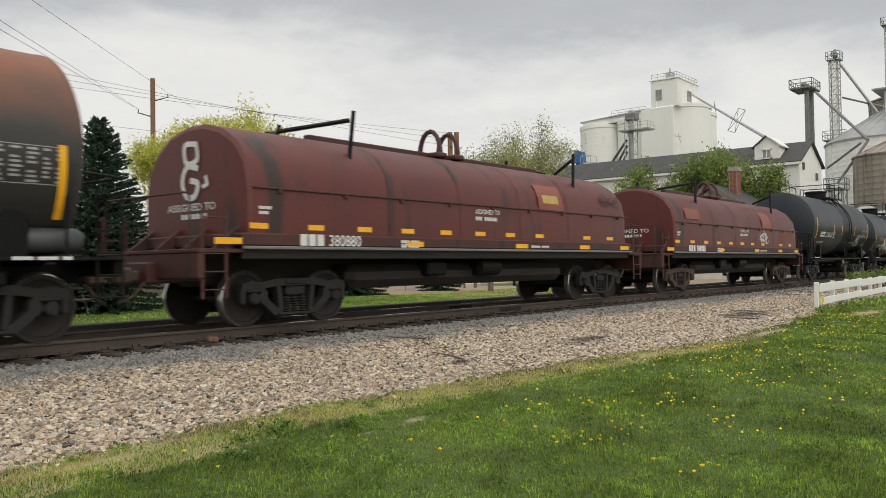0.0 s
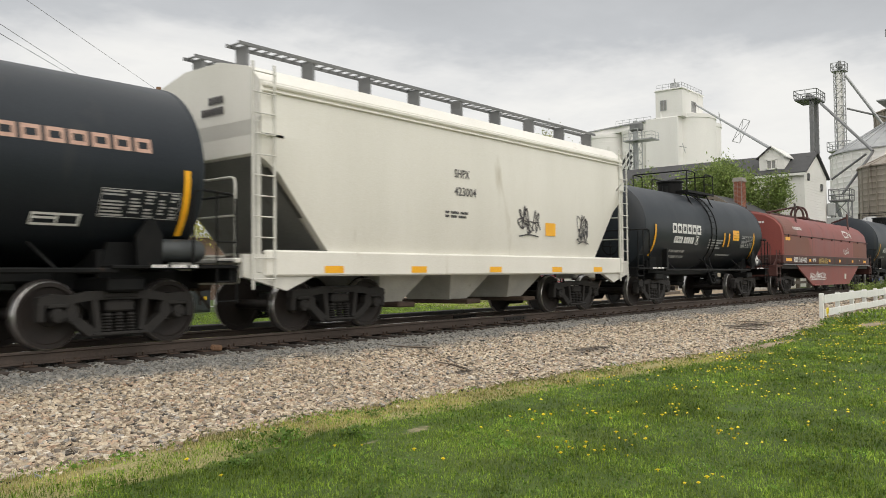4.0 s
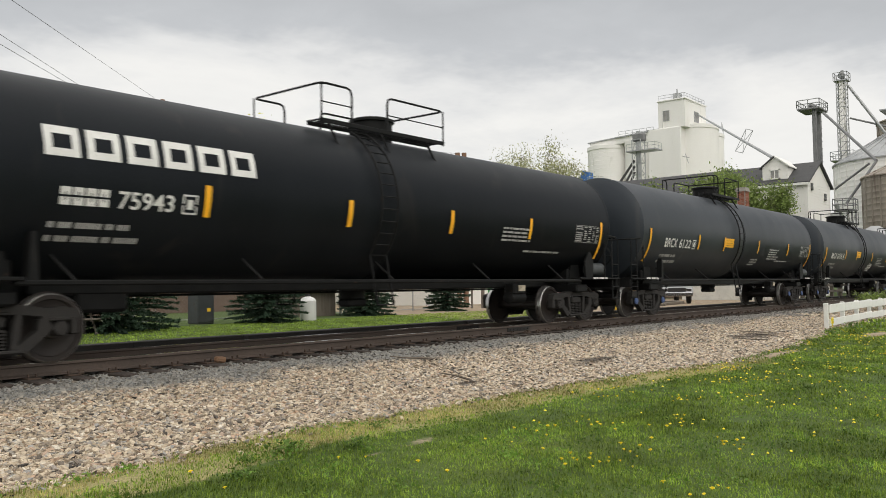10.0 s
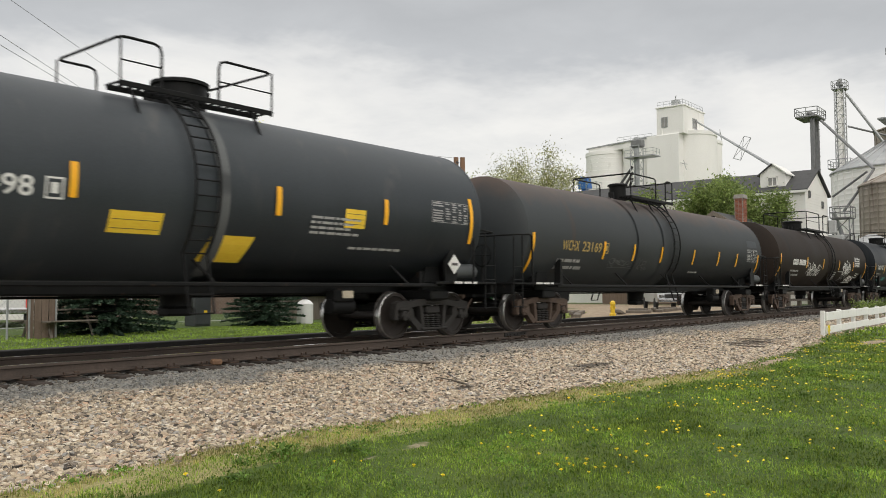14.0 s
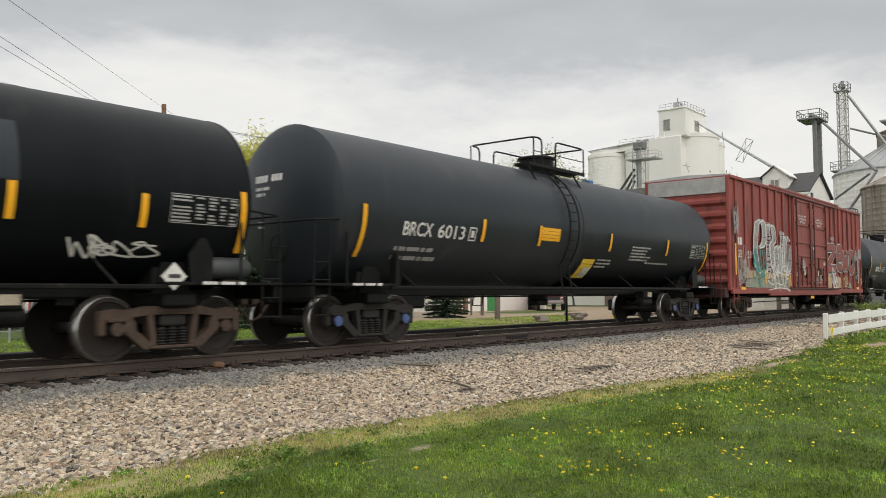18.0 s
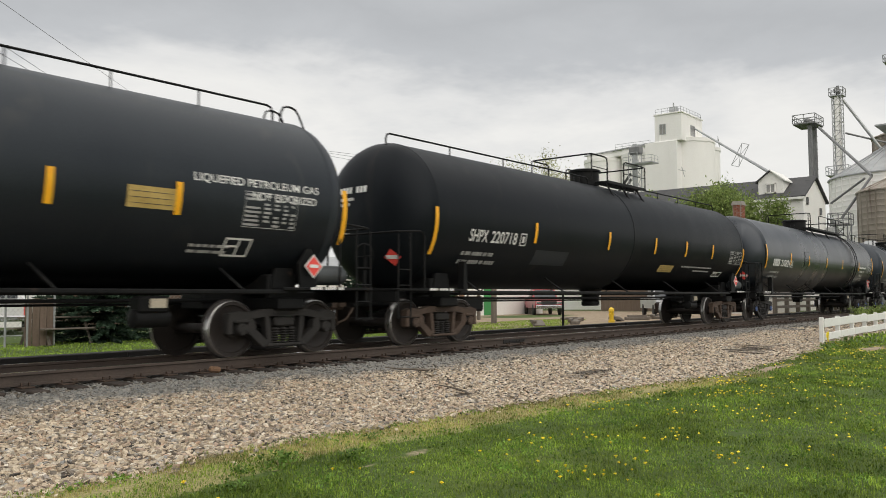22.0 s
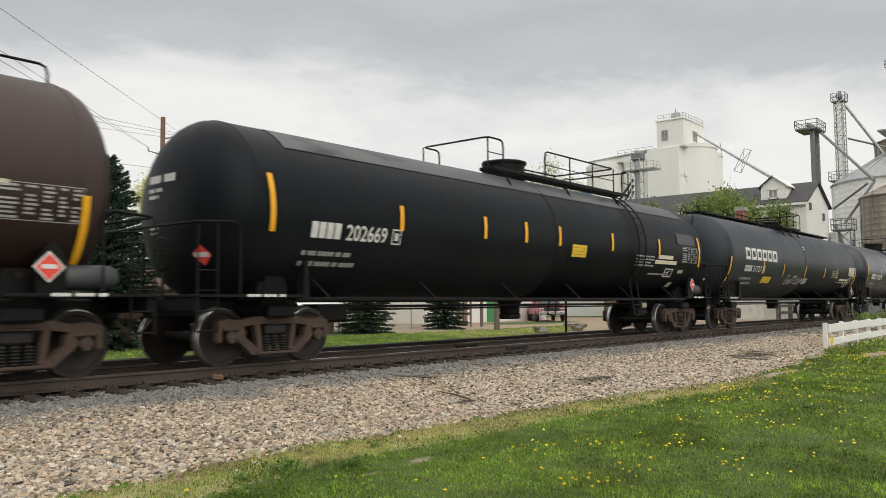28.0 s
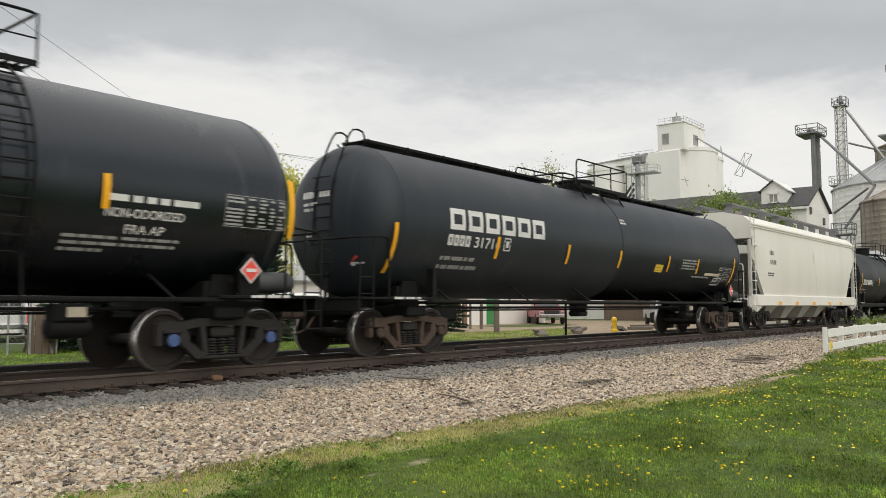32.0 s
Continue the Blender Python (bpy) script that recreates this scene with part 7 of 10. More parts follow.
def hopper_car(label, a, b):
    car, half = new_car("hopper_car", label, "hopper car", a, b, -0.2)
    long_ = half > 5
    L_ = half + 2.0
    w = 1.56
    zb, zt = 1.35, 4.30
    def ring(x, k=1.0, zlow=zb, zhigh=zt):
        return [(x, -w * 0.93 * k, zlow), (x, -w * k, zlow + 0.55), (x, -w * k, 3.2), (x, -w * 0.97 * k, zhigh - 0.25), (x, -w * 0.80 * k, zhigh), (x, -0.5 * k, zhigh + 0.18), (x, 0.5 * k, zhigh + 0.18), (x, w * 0.80 * k, zhigh), (x, w * 0.97 * k, zhigh - 0.25), (x, w * k, 3.2), (x, w * k, zlow + 0.55), (x, w * 0.93 * k, zlow)]
    s = Shape()
    s.loft([ring(-L_ + 0.05, 1, 2.9), ring(-L_ + 0.5, 1, 2.6), ring(-L_ + 1.0, 1, 2.0), ring(-L_ + 1.55, 1, zb), ring(L_ - 1.55, 1, zb), ring(L_ - 1.0, 1, 2.0), ring(L_ - 0.5, 1, 2.6), ring(L_ - 0.05, 1, 2.9)])
    part("hopper_body", s, "cream", car, "cream painted curved-side hopper body")
    s = Shape()
    for y in (-1, 1):
        s.box((0, y * 1.50, 1.16), (2 * L_ - 0.3, 0.12, 0.42), bev=0.03)
        part("side_sill", s, "cream", car)
        s = Shape()
        s.box((0, y * 1.52, 3.98), (2 * L_ - 0.2, 0.10, 0.08), bev=0.02)
        part("top_chord", s, "cream", car)
        s = Shape()
        s.box((0, y * 1.53, 3.88), (2 * L_ - 0.2, 0.07, 0.03), bev=0.01)
        part("side_moulding", s, "cream", car)
        s = Shape()
    s = Shape()
    n = 4 if long_ else 3
    for k in range(n):
        x = -half + 2.0 + (2 * half - 4.0) * (k / (n - 1))
        s.loft([[(x - 1.0, -1.25, 1.4), (x + 1.0, -1.25, 1.4), (x + 1.0, 1.25, 1.4), (x - 1.0, 1.25, 1.4)], [(x - 0.3, -0.6, 0.42), (x + 0.3, -0.6, 0.42), (x + 0.3, 0.6, 0.42), (x - 0.3, 0.6, 0.42)]])
    part("hopper_bays", s, "white_steel", car, "sloping discharge bays under the car")
    s = Shape()
    for k in range(n):
        x = -half + 2.0 + (2 * half - 4.0) * (k / (n - 1))
        s.box((x, -0.1, 0.38), (0.5, 1.9, 0.1), bev=0.02)
    part("outlet_gates", s, "truck_rust", car)
    # roof walk and hatches
    s = Shape()
    for y in (-0.62, 0.62):
        for dy in (-0.17, 0.17):
            s.box((0, y + dy, zt + 0.50), (2 * L_ - 0.4, 0.03, 0.06), bev=0.005)
        for k in range(int((2 * L_ - 0.4) / 0.22)):
            s.box((-L_ + 0.3 + 0.22 * k, y, zt + 0.52), (0.05, 0.34, 0.02))
        for k in range(9):
            s.box((-L_ + 0.4 + k * (2 * L_ - 0.8) / 8, y, zt + 0.3), (0.05, 0.3, 0.40))
    part("roof_walk", s, "grey_steel", car, "grey grated roof walkway")
    s = Shape()
    s.box((0, 0, zt + 0.25), (2 * L_ - 1.2, 0.55, 0.14), bev=0.03)
    part("roof_hatch", s, "grey_steel", car)
    for sx in (-1, 1):
        e = Shape()
        for y in (-1, 1):
            e.box((sx * (L_ - 0.05), y * 1.45, 2.2), (0.10, 0.12, 2.4), bev=0.02)
            e.prism([(sx * (L_ - 0.3), 1.3), (sx * (L_ + 0.25), 1.3), (sx * (L_ + 0.25), 0.95), (sx * (L_ - 0.6), 0.72), (sx * (L_ - 1.2), 0.95)], 0.08, c=(0, y * 1.46, 0))
        e.box((sx * (L_ - 0.1), 0, 1.2), (0.9, 2.9, 0.08), bev=0.02)
        e.box((sx * L_, 0, 1.0), (1.2, 0.6, 0.35), bev=0.03)
        part("end_frame", e, "white_steel", car, "open white end frame over the truck")
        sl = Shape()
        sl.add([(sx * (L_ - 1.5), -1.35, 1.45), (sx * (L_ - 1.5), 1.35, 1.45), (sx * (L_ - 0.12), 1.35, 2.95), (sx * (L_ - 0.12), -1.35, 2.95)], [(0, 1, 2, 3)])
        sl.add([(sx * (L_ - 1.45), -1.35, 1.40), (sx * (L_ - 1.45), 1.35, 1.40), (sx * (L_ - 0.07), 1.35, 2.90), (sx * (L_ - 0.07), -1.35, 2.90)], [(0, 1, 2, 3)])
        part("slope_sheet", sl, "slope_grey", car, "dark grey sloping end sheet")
        for y in (-1, 1):
            part("end_ladder", grab_iron(car, sx * (L_ - 0.1), y * 1.56, 0.75, 4.3, 11, 0.42), "white_steel", car, "white side ladder")
        r = Shape()
        r.pipe([(sx * (L_ + 0.25), -1.3, 1.2), (sx * (L_ + 0.25), -1.3, 2.5), (sx * (L_ + 0.25), 1.3, 2.5), (sx * (L_ + 0.25), 1.3, 1.2)], 0.02, 6, 0.1)
        r.pipe([(sx * (L_ + 0.25), -1.3, 1.9), (sx * (L_ + 0.25), 1.3, 1.9)], 0.016, 6)
        part("end_handrail", r, "white_steel", car)
        add_coupler(car, sx, sx * (L_ + 0.55))
        add_truck(car, sx * half + 0.2, "iron")
    side = Side(y=-1.565)
    x0 = -1.3 if not long_ else -L_ + 2.0
    q = Shape(); side.words(q, x0, 2.92, 0.17, "SHPX" if not long_ else "NBLX", 0.5); side.words(q, x0, 2.56, 0.17, "423004" if not long_ else "53538", 0.72); part("lettering", q, "dark_paint", car, "dark stencilled car number", kind="stuff")
    q = Shape(); side.bars(q, x0 - 0.3, 2.18, 0.05, "-- ---- ----", 0.8); side.bars(q, x0 - 0.3, 2.1, 0.05, "-- --- ----", 0.8); part("small_lettering", q, "dark_paint", car)
    q = Shape(); EndFace(-L_ + 0.03).bars(q, -0.6, 3.8, 0.12, "####", 0.7); EndFace(-L_ + 0.03).bars(q, -0.6, 3.62, 0.12, "######", 0.7); part("end_lettering", q, "dark_paint", car)
    low = Side(y=-1.562)
    for x in (-4.6, -2.4, 0.1, 2.6, 4.6):
        if abs(x) < L_ - 0.6:
            q = Shape(); low.quad(q, x - 0.22, 1.0, x + 0.22, 1.12); part("reflector", q, "reflector", car, "yellow reflective strip")
    if not long_:
        q = Shape(); side.quad(q, 2.1, 1.85, 2.55, 2.15); part("placard", q, "reflector", car, "orange placard")
        part("graffiti", scribble(side, 81, 1.0, 1.85, 0.8, 0.5, 0.035, 4), "dark_paint", car, "black spray tag")
        part("graffiti", scribble(side, 82, 3.6, 1.75, 0.5, 0.6, 0.035, 4), "dark_paint", car, "black spray tag")
    return car


def box_car(label, a, b):
    car, half = new_car("boxcar", label, "boxcar", a, b)
    L_, w = 9.33, 1.52
    zb, zt = 1.02, 5.02
    s = Shape()
    s.box((0, 0, (zb + zt) / 2), (2 * L_, 2 * w, zt - zb), bev=0.02)
    part("box_body", s, "box_red", car, "oxide red steel box body")
    # roof: shallow panels over a thin deck
    s = Shape(); s.box((0, 0, zt + 0.01), (2 * L_ - 0.02, 2 * w, 0.06), bev=0.01)
    roof = part("roof", s, "galv", car, "ribbed steel roof")
    n = 22
    for k in range(n):
        x0 = -L_ + 2 * L_ * k / n
        s = Shape(); s.prism([(-w - 0.03, zt), (w + 0.03, zt), (w * 0.9, zt + 0.05), (0, zt + 0.11), (-w * 0.9, zt + 0.05)], 2 * L_ / n - 0.05, Matrix.Rotation(radians(90), 3, "Z"), (x0 + L_ / n, 0, 0))
        part("roof_panel", s, "galv", roof)
    side = Side(y=-w)
    # upright hat posts
    post_x = [-8.78, -7.86, -6.97, -6.10, -5.24, -4.36, -3.48, -2.6, 2.8, 3.59, 4.39, 5.06, 5.88, 6.77, 7.68, 8.5]
    for y in (-1, 1):
        for x in post_x:
            s = Shape()
            s.box((x, y * (w + 0.035), (zb + zt) / 2 - 0.02), (0.11, 0.075, zt - zb - 0.12), bev=0.025)
            part("side_post", s, "box_red", car)
        s = Shape()
        s.box((0, y * (w + 0.03), zt - 0.05), (2 * L_, 0.10, 0.12), bev=0.02)
        s.box((-0.1, y * (w + 0.055), zt + 0.03), (10.0, 0.10, 0.10), bev=0.02)
        s.box((0, y * (w + 0.03), zb - 0.04), (2 * L_, 0.12, 0.20), bev=0.02)
        s.box((-0.2, y * (w + 0.03), zb - 0.16), (10.4, 0.10, 0.12), bev=0.02)
        part("side_sill", s, "box_red", car)
    # double plug doors
    for x0, x1 in ((-2.36, 0.08), (0.14, 2.56)):
        s = Shape()
        c = (x0 + x1) / 2
        s.box((c, -w - 0.05, 2.98), (x1 - x0, 0.08, 3.72), bev=0.015)
        door = part("door", s, "box_red", car, "sliding plug door with lock bars")
        f = Shape()
        for x in (x0 + 0.06, x1 - 0.06):
            f.box((x, -w - 0.11, 2.98), (0.10, 0.06, 3.72), bev=0.015)
        for z in (1.18, 1.43, 1.98, 2.45, 3.01, 3.74, 4.76):
            f.box((c, -w - 0.105, z), (x1 - x0, 0.05, 0.07), bev=0.012)
        part("door_frame", f, "box_red", door)
        g = Shape()
        for x in (x0 + 0.28, x1 - 0.28):
            g.rod((x, -w - 0.16, 1.15), (x, -w - 0.16, 4.8), 0.028, n=8)
            for z in (1.3, 2.1, 2.9, 3.8, 4.6):
                g.box((x, -w - 0.14, z), (0.12, 0.07, 0.10), bev=0.015)
        g.rod((c - 0.4, -w - 0.17, 1.2), (c - 0.4, -w - 0.17, 2.4), 0.03)
        g.rod((c + 0.3, -w - 0.17, 1.2), (c + 0.3, -w - 0.17, 2.0), 0.025)
        part("lock_bar", g, "red_dark", door)
        g = Shape(); g.box((c - 0.05, -w - 0.13, 1.84), (0.34, 0.08, 0.32), bev=0.03)
        part("lock_case", g, "steel_black" if x0 > 0 else "red_dark", door, "lock case of the sliding door")
        g = Shape(); g.box((c + 0.42, -w - 0.12, 1.62), (0.26, 0.05, 0.16), bev=0.02)
        part("latch", g, "steel_black", door)
        g = Shape(); Side(y=-w - 0.155).quad(g, c - 0.55 if x0 > 0 else c - 0.1, 1.64, c - 0.37 if x0 > 0 else c + 0.06, 1.86, lift=0.02)
        part("sticker", g, "cream_sheet", door, "white paper sticker")
        g = Shape()
        for j, (txt, wd) in enumerate((("CLOSE AND LOCK", 1.05), ("THIS DOOR BEFORE", 1.1), ("MOVING CAR", 0.7))):
            Side(y=-w).words(g, c - 0.05 - wd / 2, 4.08 - 0.13 * j, 0.09, txt, wd, 0.135)
        part("lettering", g, "white_paint", door, kind="stuff")
    for z in (1.08, 4.88):
        s = Shape(); s.box((0.6, -w - 0.13, z), (7.4, 0.06, 0.06), bev=0.012)
        part("door_track", s, "red_dark", car)
    # corrugated ends
    for sx in (-1, 1):
        s = Shape()
        for k in range(7):
            z = 1.35 + 0.46 * k
            s.prism([(0, -0.16), (sx * 0.10, -0.05), (sx * 0.10, 0.05), (0, 0.16)], 2 * w - 0.16, None, (sx * (L_ - 0.005), 0, z))
        part("end_corrugation", s, "box_red", car, "pressed ribs across the car end")
        s = Shape()
        s.box((sx * (L_ + 0.02), 0, 4.68), (0.07, 2 * w - 0.05, 0.55), bev=0.01)
        part("end_panel", s, "grey_paint" if sx < 0 else "box_red", car, "pale worn panel over the car end")
        for y in (-1, 1):
            s = Shape()
            s.box((sx * (L_ + 0.03), y * (w - 0.02), 3.0), (0.12, 0.12, 4.0), bev=0.02)
            part("corner_post", s, "box_red", car)
            part("corner_ladder", grab_iron(car, sx * (L_ - 0.35), y * (w + 0.06), 0.55, 2.7, 6, 0.45), "box_red", car)
        s = Shape()
        s.box((sx * (L_ + 0.12), 0, 0.92), (0.30, 2.9, 0.34), bev=0.03)
        s.box((sx * (L_ + 0.3), 0, 1.18), (0.5, 2.2, 0.05), bev=0.01)
        s.box((sx * L_, 0, 0.86), (2.4, 0.62, 0.34), bev=0.03)
        part("end_platform", s, "red_dark", car)
        for k in range(5):
            s = Shape(); s.rod((sx * (L_ + 0.16), 0.6, 1.4 + 0.36 * k), (sx * (L_ + 0.16), 1.1, 1.4 + 0.36 * k), 0.012, n=6)
            part("grab_bar", s, "red_dark", car)
        s = Shape(); s.rod((sx * (L_ + 0.35), -1.3, 0.7), (sx * (L_ + 0.35), -1.3, 1.9), 0.018, n=6)
        part("uncoupling_post", s, "red_dark", car)
        add_coupler(car, sx, sx * (L_ + 0.75))
        add_truck(car, sx * half, "rust" if sx < 0 else "iron")
    s = Shape()
    s.box((0, 0, 0.86), (2 * L_ - 1.0, 0.6, 0.32), bev=0.04)
    for k in range(8):
        s.box((-6.5 + 1.85 * k, 0, 0.9), (0.14, 2.8, 0.18), bev=0.02)
    s.lathe([(0.04, -0.4), (0.2, -0.36), (0.2, 0.36), (0.04, 0.4)], "x", (1.4, -0.9, 0.68), n=14)
    s.rod((-5.0, -0.8, 0.55), (5.0, -0.8, 0.62), 0.02)
    part("underframe", s, "steel_black", car, "dark centre sill and brake gear")
    # stencils, reflectors, graffiti
    q = Shape(); side.bars(q, -8.62, 2.62, 0.27, "##", 0.75, 0.01); part("owner_mark", q, "white_paint", car, kind="stuff")
    q = Shape(); side.words(q, -8.55, 2.18, 0.25, "22", 0.4, 0.01); side.words(q, -7.62, 2.18, 0.25, "331", 0.58, 0.01); part("car_number", q, "white_paint", car, "white stencilled car number", kind="stuff")
    q = Shape()
    for x, z in ((-7.55, 1.6), (-7.55, 1.45), (1.85, 2.2), (1.85, 2.12), (0.25, 2.85), (0.25, 2.77), (-2.2, 1.7), (-2.2, 1.6), (8.3, 1.9), (8.3, 1.7), (5.3, 2.6), (7.9, 2.3)):
        side.bars(q, x, z, 0.06, "----", 0.8, 0.135 if -2.6 < x < 2.1 else 0.01)
    part("small_lettering", q, "white_paint", car, kind="stuff")
    for x, z, h in ((-9.05, 1.55, 1.1), (-5.95, 1.25, 0.55), (-2.9, 1.18, 0.43), (0.31, 1.4, 0.36), (2.94, 1.3, 0.34), (6.12, 1.3, 0.34), (8.95, 1.3, 0.34)):
        q = Shape(); side.quad(q, x - 0.06, z, x + 0.06, z + h, lift=0.1); part("reflector", q, "reflector", car, "yellow reflective strip")
    for x, z in ((-8.35, 1.02), (8.2, 1.06), (0.12, 0.66)):
        q = Shape(); side.quad(q, x - 0.24, z, x + 0.24, z + 0.11, lift=0.10); part("placard", q, "reflector", car)
    skin = Side(y=-w - 0.075)
    def spray(lines, width, mat, lab, lift, dx=0.0, dz=0.0):
        q = Shape()
        for line in lines:
            skin.stroke(q, curve_pts([(x + dx, z + dz) for x, z in line], 5), width, lift)
        part("graffiti", q, mat, car, lab, kind="stuff")
    def patch(points, mat, lab, lift=0.003):
        q = Shape()
        q.add([skin.at(x, z, lift) for x, z in points], [tuple(range(len(points)))])
        part("graffiti", q, mat, car, lab, kind="stuff")
    # faded sprayed ground of the old pieces
    patch([(-8.1, 1.12), (-6.9, 1.10), (-5.2, 1.10), (-3.0, 1.12), (-2.95, 1.42), (-4.4, 1.52), (-5.6, 1.4), (-7.0, 1.45), (-8.0, 1.4)], "mint_spray", "faded grey-green sprayed ground")
    patch([(-8.2, 1.42), (-7.0, 1.46), (-5.6, 1.42), (-4.4, 1.54), (-3.0, 1.44), (-2.98, 1.66), (-4.1, 1.78), (-5.2, 1.66), (-6.3, 1.76), (-7.6, 1.72), (-8.1, 1.9)], "tan_spray", "faded tan sprayed ground")
    patch([(2.55, 1.15), (3.3, 1.12), (3.5, 1.5), (3.2, 1.75), (2.6, 1.65)], "tan_spray", "faded tan sprayed ground")
    patch([(4.3, 1.1), (5.1, 1.15), (5.0, 1.6), (4.5, 1.7), (4.2, 1.4)], "tan_spray", "faded tan sprayed ground")
    patch([(6.4, 1.12), (7.0, 1.12), (6.9, 1.35), (6.5, 1.4)], "mint_spray", "faded grey-green sprayed ground")
    # large letters filled with loose white hatching
    big = ([(-6.75, 3.75), (-6.95, 3.2), (-6.9, 2.6), (-6.5, 2.25), (-5.95, 2.3)], [(-6.75, 3.75), (-6.2, 3.85), (-5.95, 3.5), (-6.15, 3.1), (-6.7, 3.0)], [(-5.55, 3.8), (-5.5, 2.3)], [(-5.4, 3.75), (-4.95, 3.7), (-4.85, 3.3), (-5.2, 3.05), (-4.8, 2.3)], [(-4.6, 3.05), (-4.25, 3.1), (-4.1, 2.6), (-4.35, 2.25), (-4.65, 2.45), (-4.6, 3.05)], [(-3.85, 3.6), (-3.82, 2.3)], [(-3.05, 3.35), (-3.4, 3.45), (-3.6, 2.9), (-3.5, 2.4), (-3.1, 2.35), (-2.95, 2.65)])
    big = [[(x, 1.66 + (z - 2.25) * 1.22) for x, z in l] for l in big]
    q = Shape()
    hr = random.Random(77)
    for line in big:
        pts = curve_pts(line, 9)
        for (x0, z0), (x1, z1) in zip(pts, pts[1:]):
            for f in (0.0, 0.33, 0.66):
                x, z = x0 + (x1 - x0) * f, z0 + (z1 - z0) * f
                k = hr.uniform(0.17, 0.26)
                skin.stroke(q, [(x - k, z + hr.uniform(-0.03, 0.03)), (x + k, z + hr.uniform(-0.03, 0.05))], hr.uniform(0.03, 0.06), 0.006)
    part("graffiti", q, "grey_paint", car, "loose pale hatching inside big letters", kind="stuff")
    spray([[(x - 0.23, z) for x, z in l] for l in big] + [[(x + 0.23, z) for x, z in l] for l in big], 0.05, "white_paint", "white sprayed outlines of big letters", 0.009)
    # dark-shaded bubble letters with a white rim
    bub = ([(2.65, 2.95), (4.0, 2.92), (2.75, 2.05), (4.05, 2.0)], [(4.5, 2.55), (5.15, 2.6), (5.05, 2.95), (4.55, 2.9), (4.45, 2.2), (5.2, 2.05)], [(5.5, 2.8), (5.65, 2.1), (5.95, 2.5), (6.2, 2.1), (6.4, 2.8)], [(6.85, 2.8), (7.45, 2.75), (7.6, 2.35), (7.25, 2.0), (6.8, 2.1), (6.85, 2.8)])
    spray(bub, 0.46, "white_paint", "white rim of bubble letters", 0.008)
    spray(bub, 0.40, "dark_paint", "black shading of bubble letters", 0.012, 0.0, 0.0)
    spray(bub, 0.28, "box_red", "red fill of bubble letters", 0.016, -0.03, 0.02)
    for seed, x, z, ww, hh, wd, m in ((91, -8.8, 1.3, 1.1, 1.1, 0.035, "grey_paint"), (92, -7.2, 1.3, 1.3, 1.1, 0.05, "teal"), (93, -5.6, 1.1, 2.6, 0.85, 0.042, "white_paint"), (94, -9.15, 3.0, 0.45, 0.9, 0.03, "grey_paint"), (96, 3.4, 1.15, 0.9, 0.7, 0.05, "white_paint"), (97, -3.2, 1.9, 0.5, 0.9, 0.03, "grey_paint"), (98, 8.1, 1.5, 0.4, 1.5, 0.025, "grey_paint"), (99, 8.5, 2.6, 0.55, 0.5, 0.04, "grey_paint"), (100, 3.3, 3.3, 0.6, 0.2, 0.025, "grey_paint"), (101, 5.3, 1.2, 1.0, 0.5, 0.03, "tan_spray"), (102, 7.7, 2.5, 0.5, 0.45, 0.03, "grey_paint"), (103, -1.6, 1.85, 0.5, 0.4, 0.03, "grey_paint"), (104, 0.5, 1.35, 0.9, 0.3, 0.025, "grey_paint")):
        lift = 0.1 if -2.6 < x < 2.1 else 0.02
        part("graffiti", scribble(Side(y=-w - 0.075 - lift), seed, x, z, ww, hh, wd, 5), m, car, "faded spray graffiti", kind="stuff")
    q = Shape(); side.quad(q, 8.05, 1.5, 8.55, 1.85, lift=0.03); pb = part("data_panel", q, "dark_paint", car, "dark data panel with white rows")
    q = Shape(); side.outline(q, 8.05, 1.5, 0.5, 0.35); side.quad(q, 8.12, 1.6, 8.3, 1.66, lift=0.034); side.quad(q, 8.12, 1.7, 8.4, 1.75, lift=0.034); part("data_rows", q, "white_paint", pb, kind="stuff")
    return car


build_train()


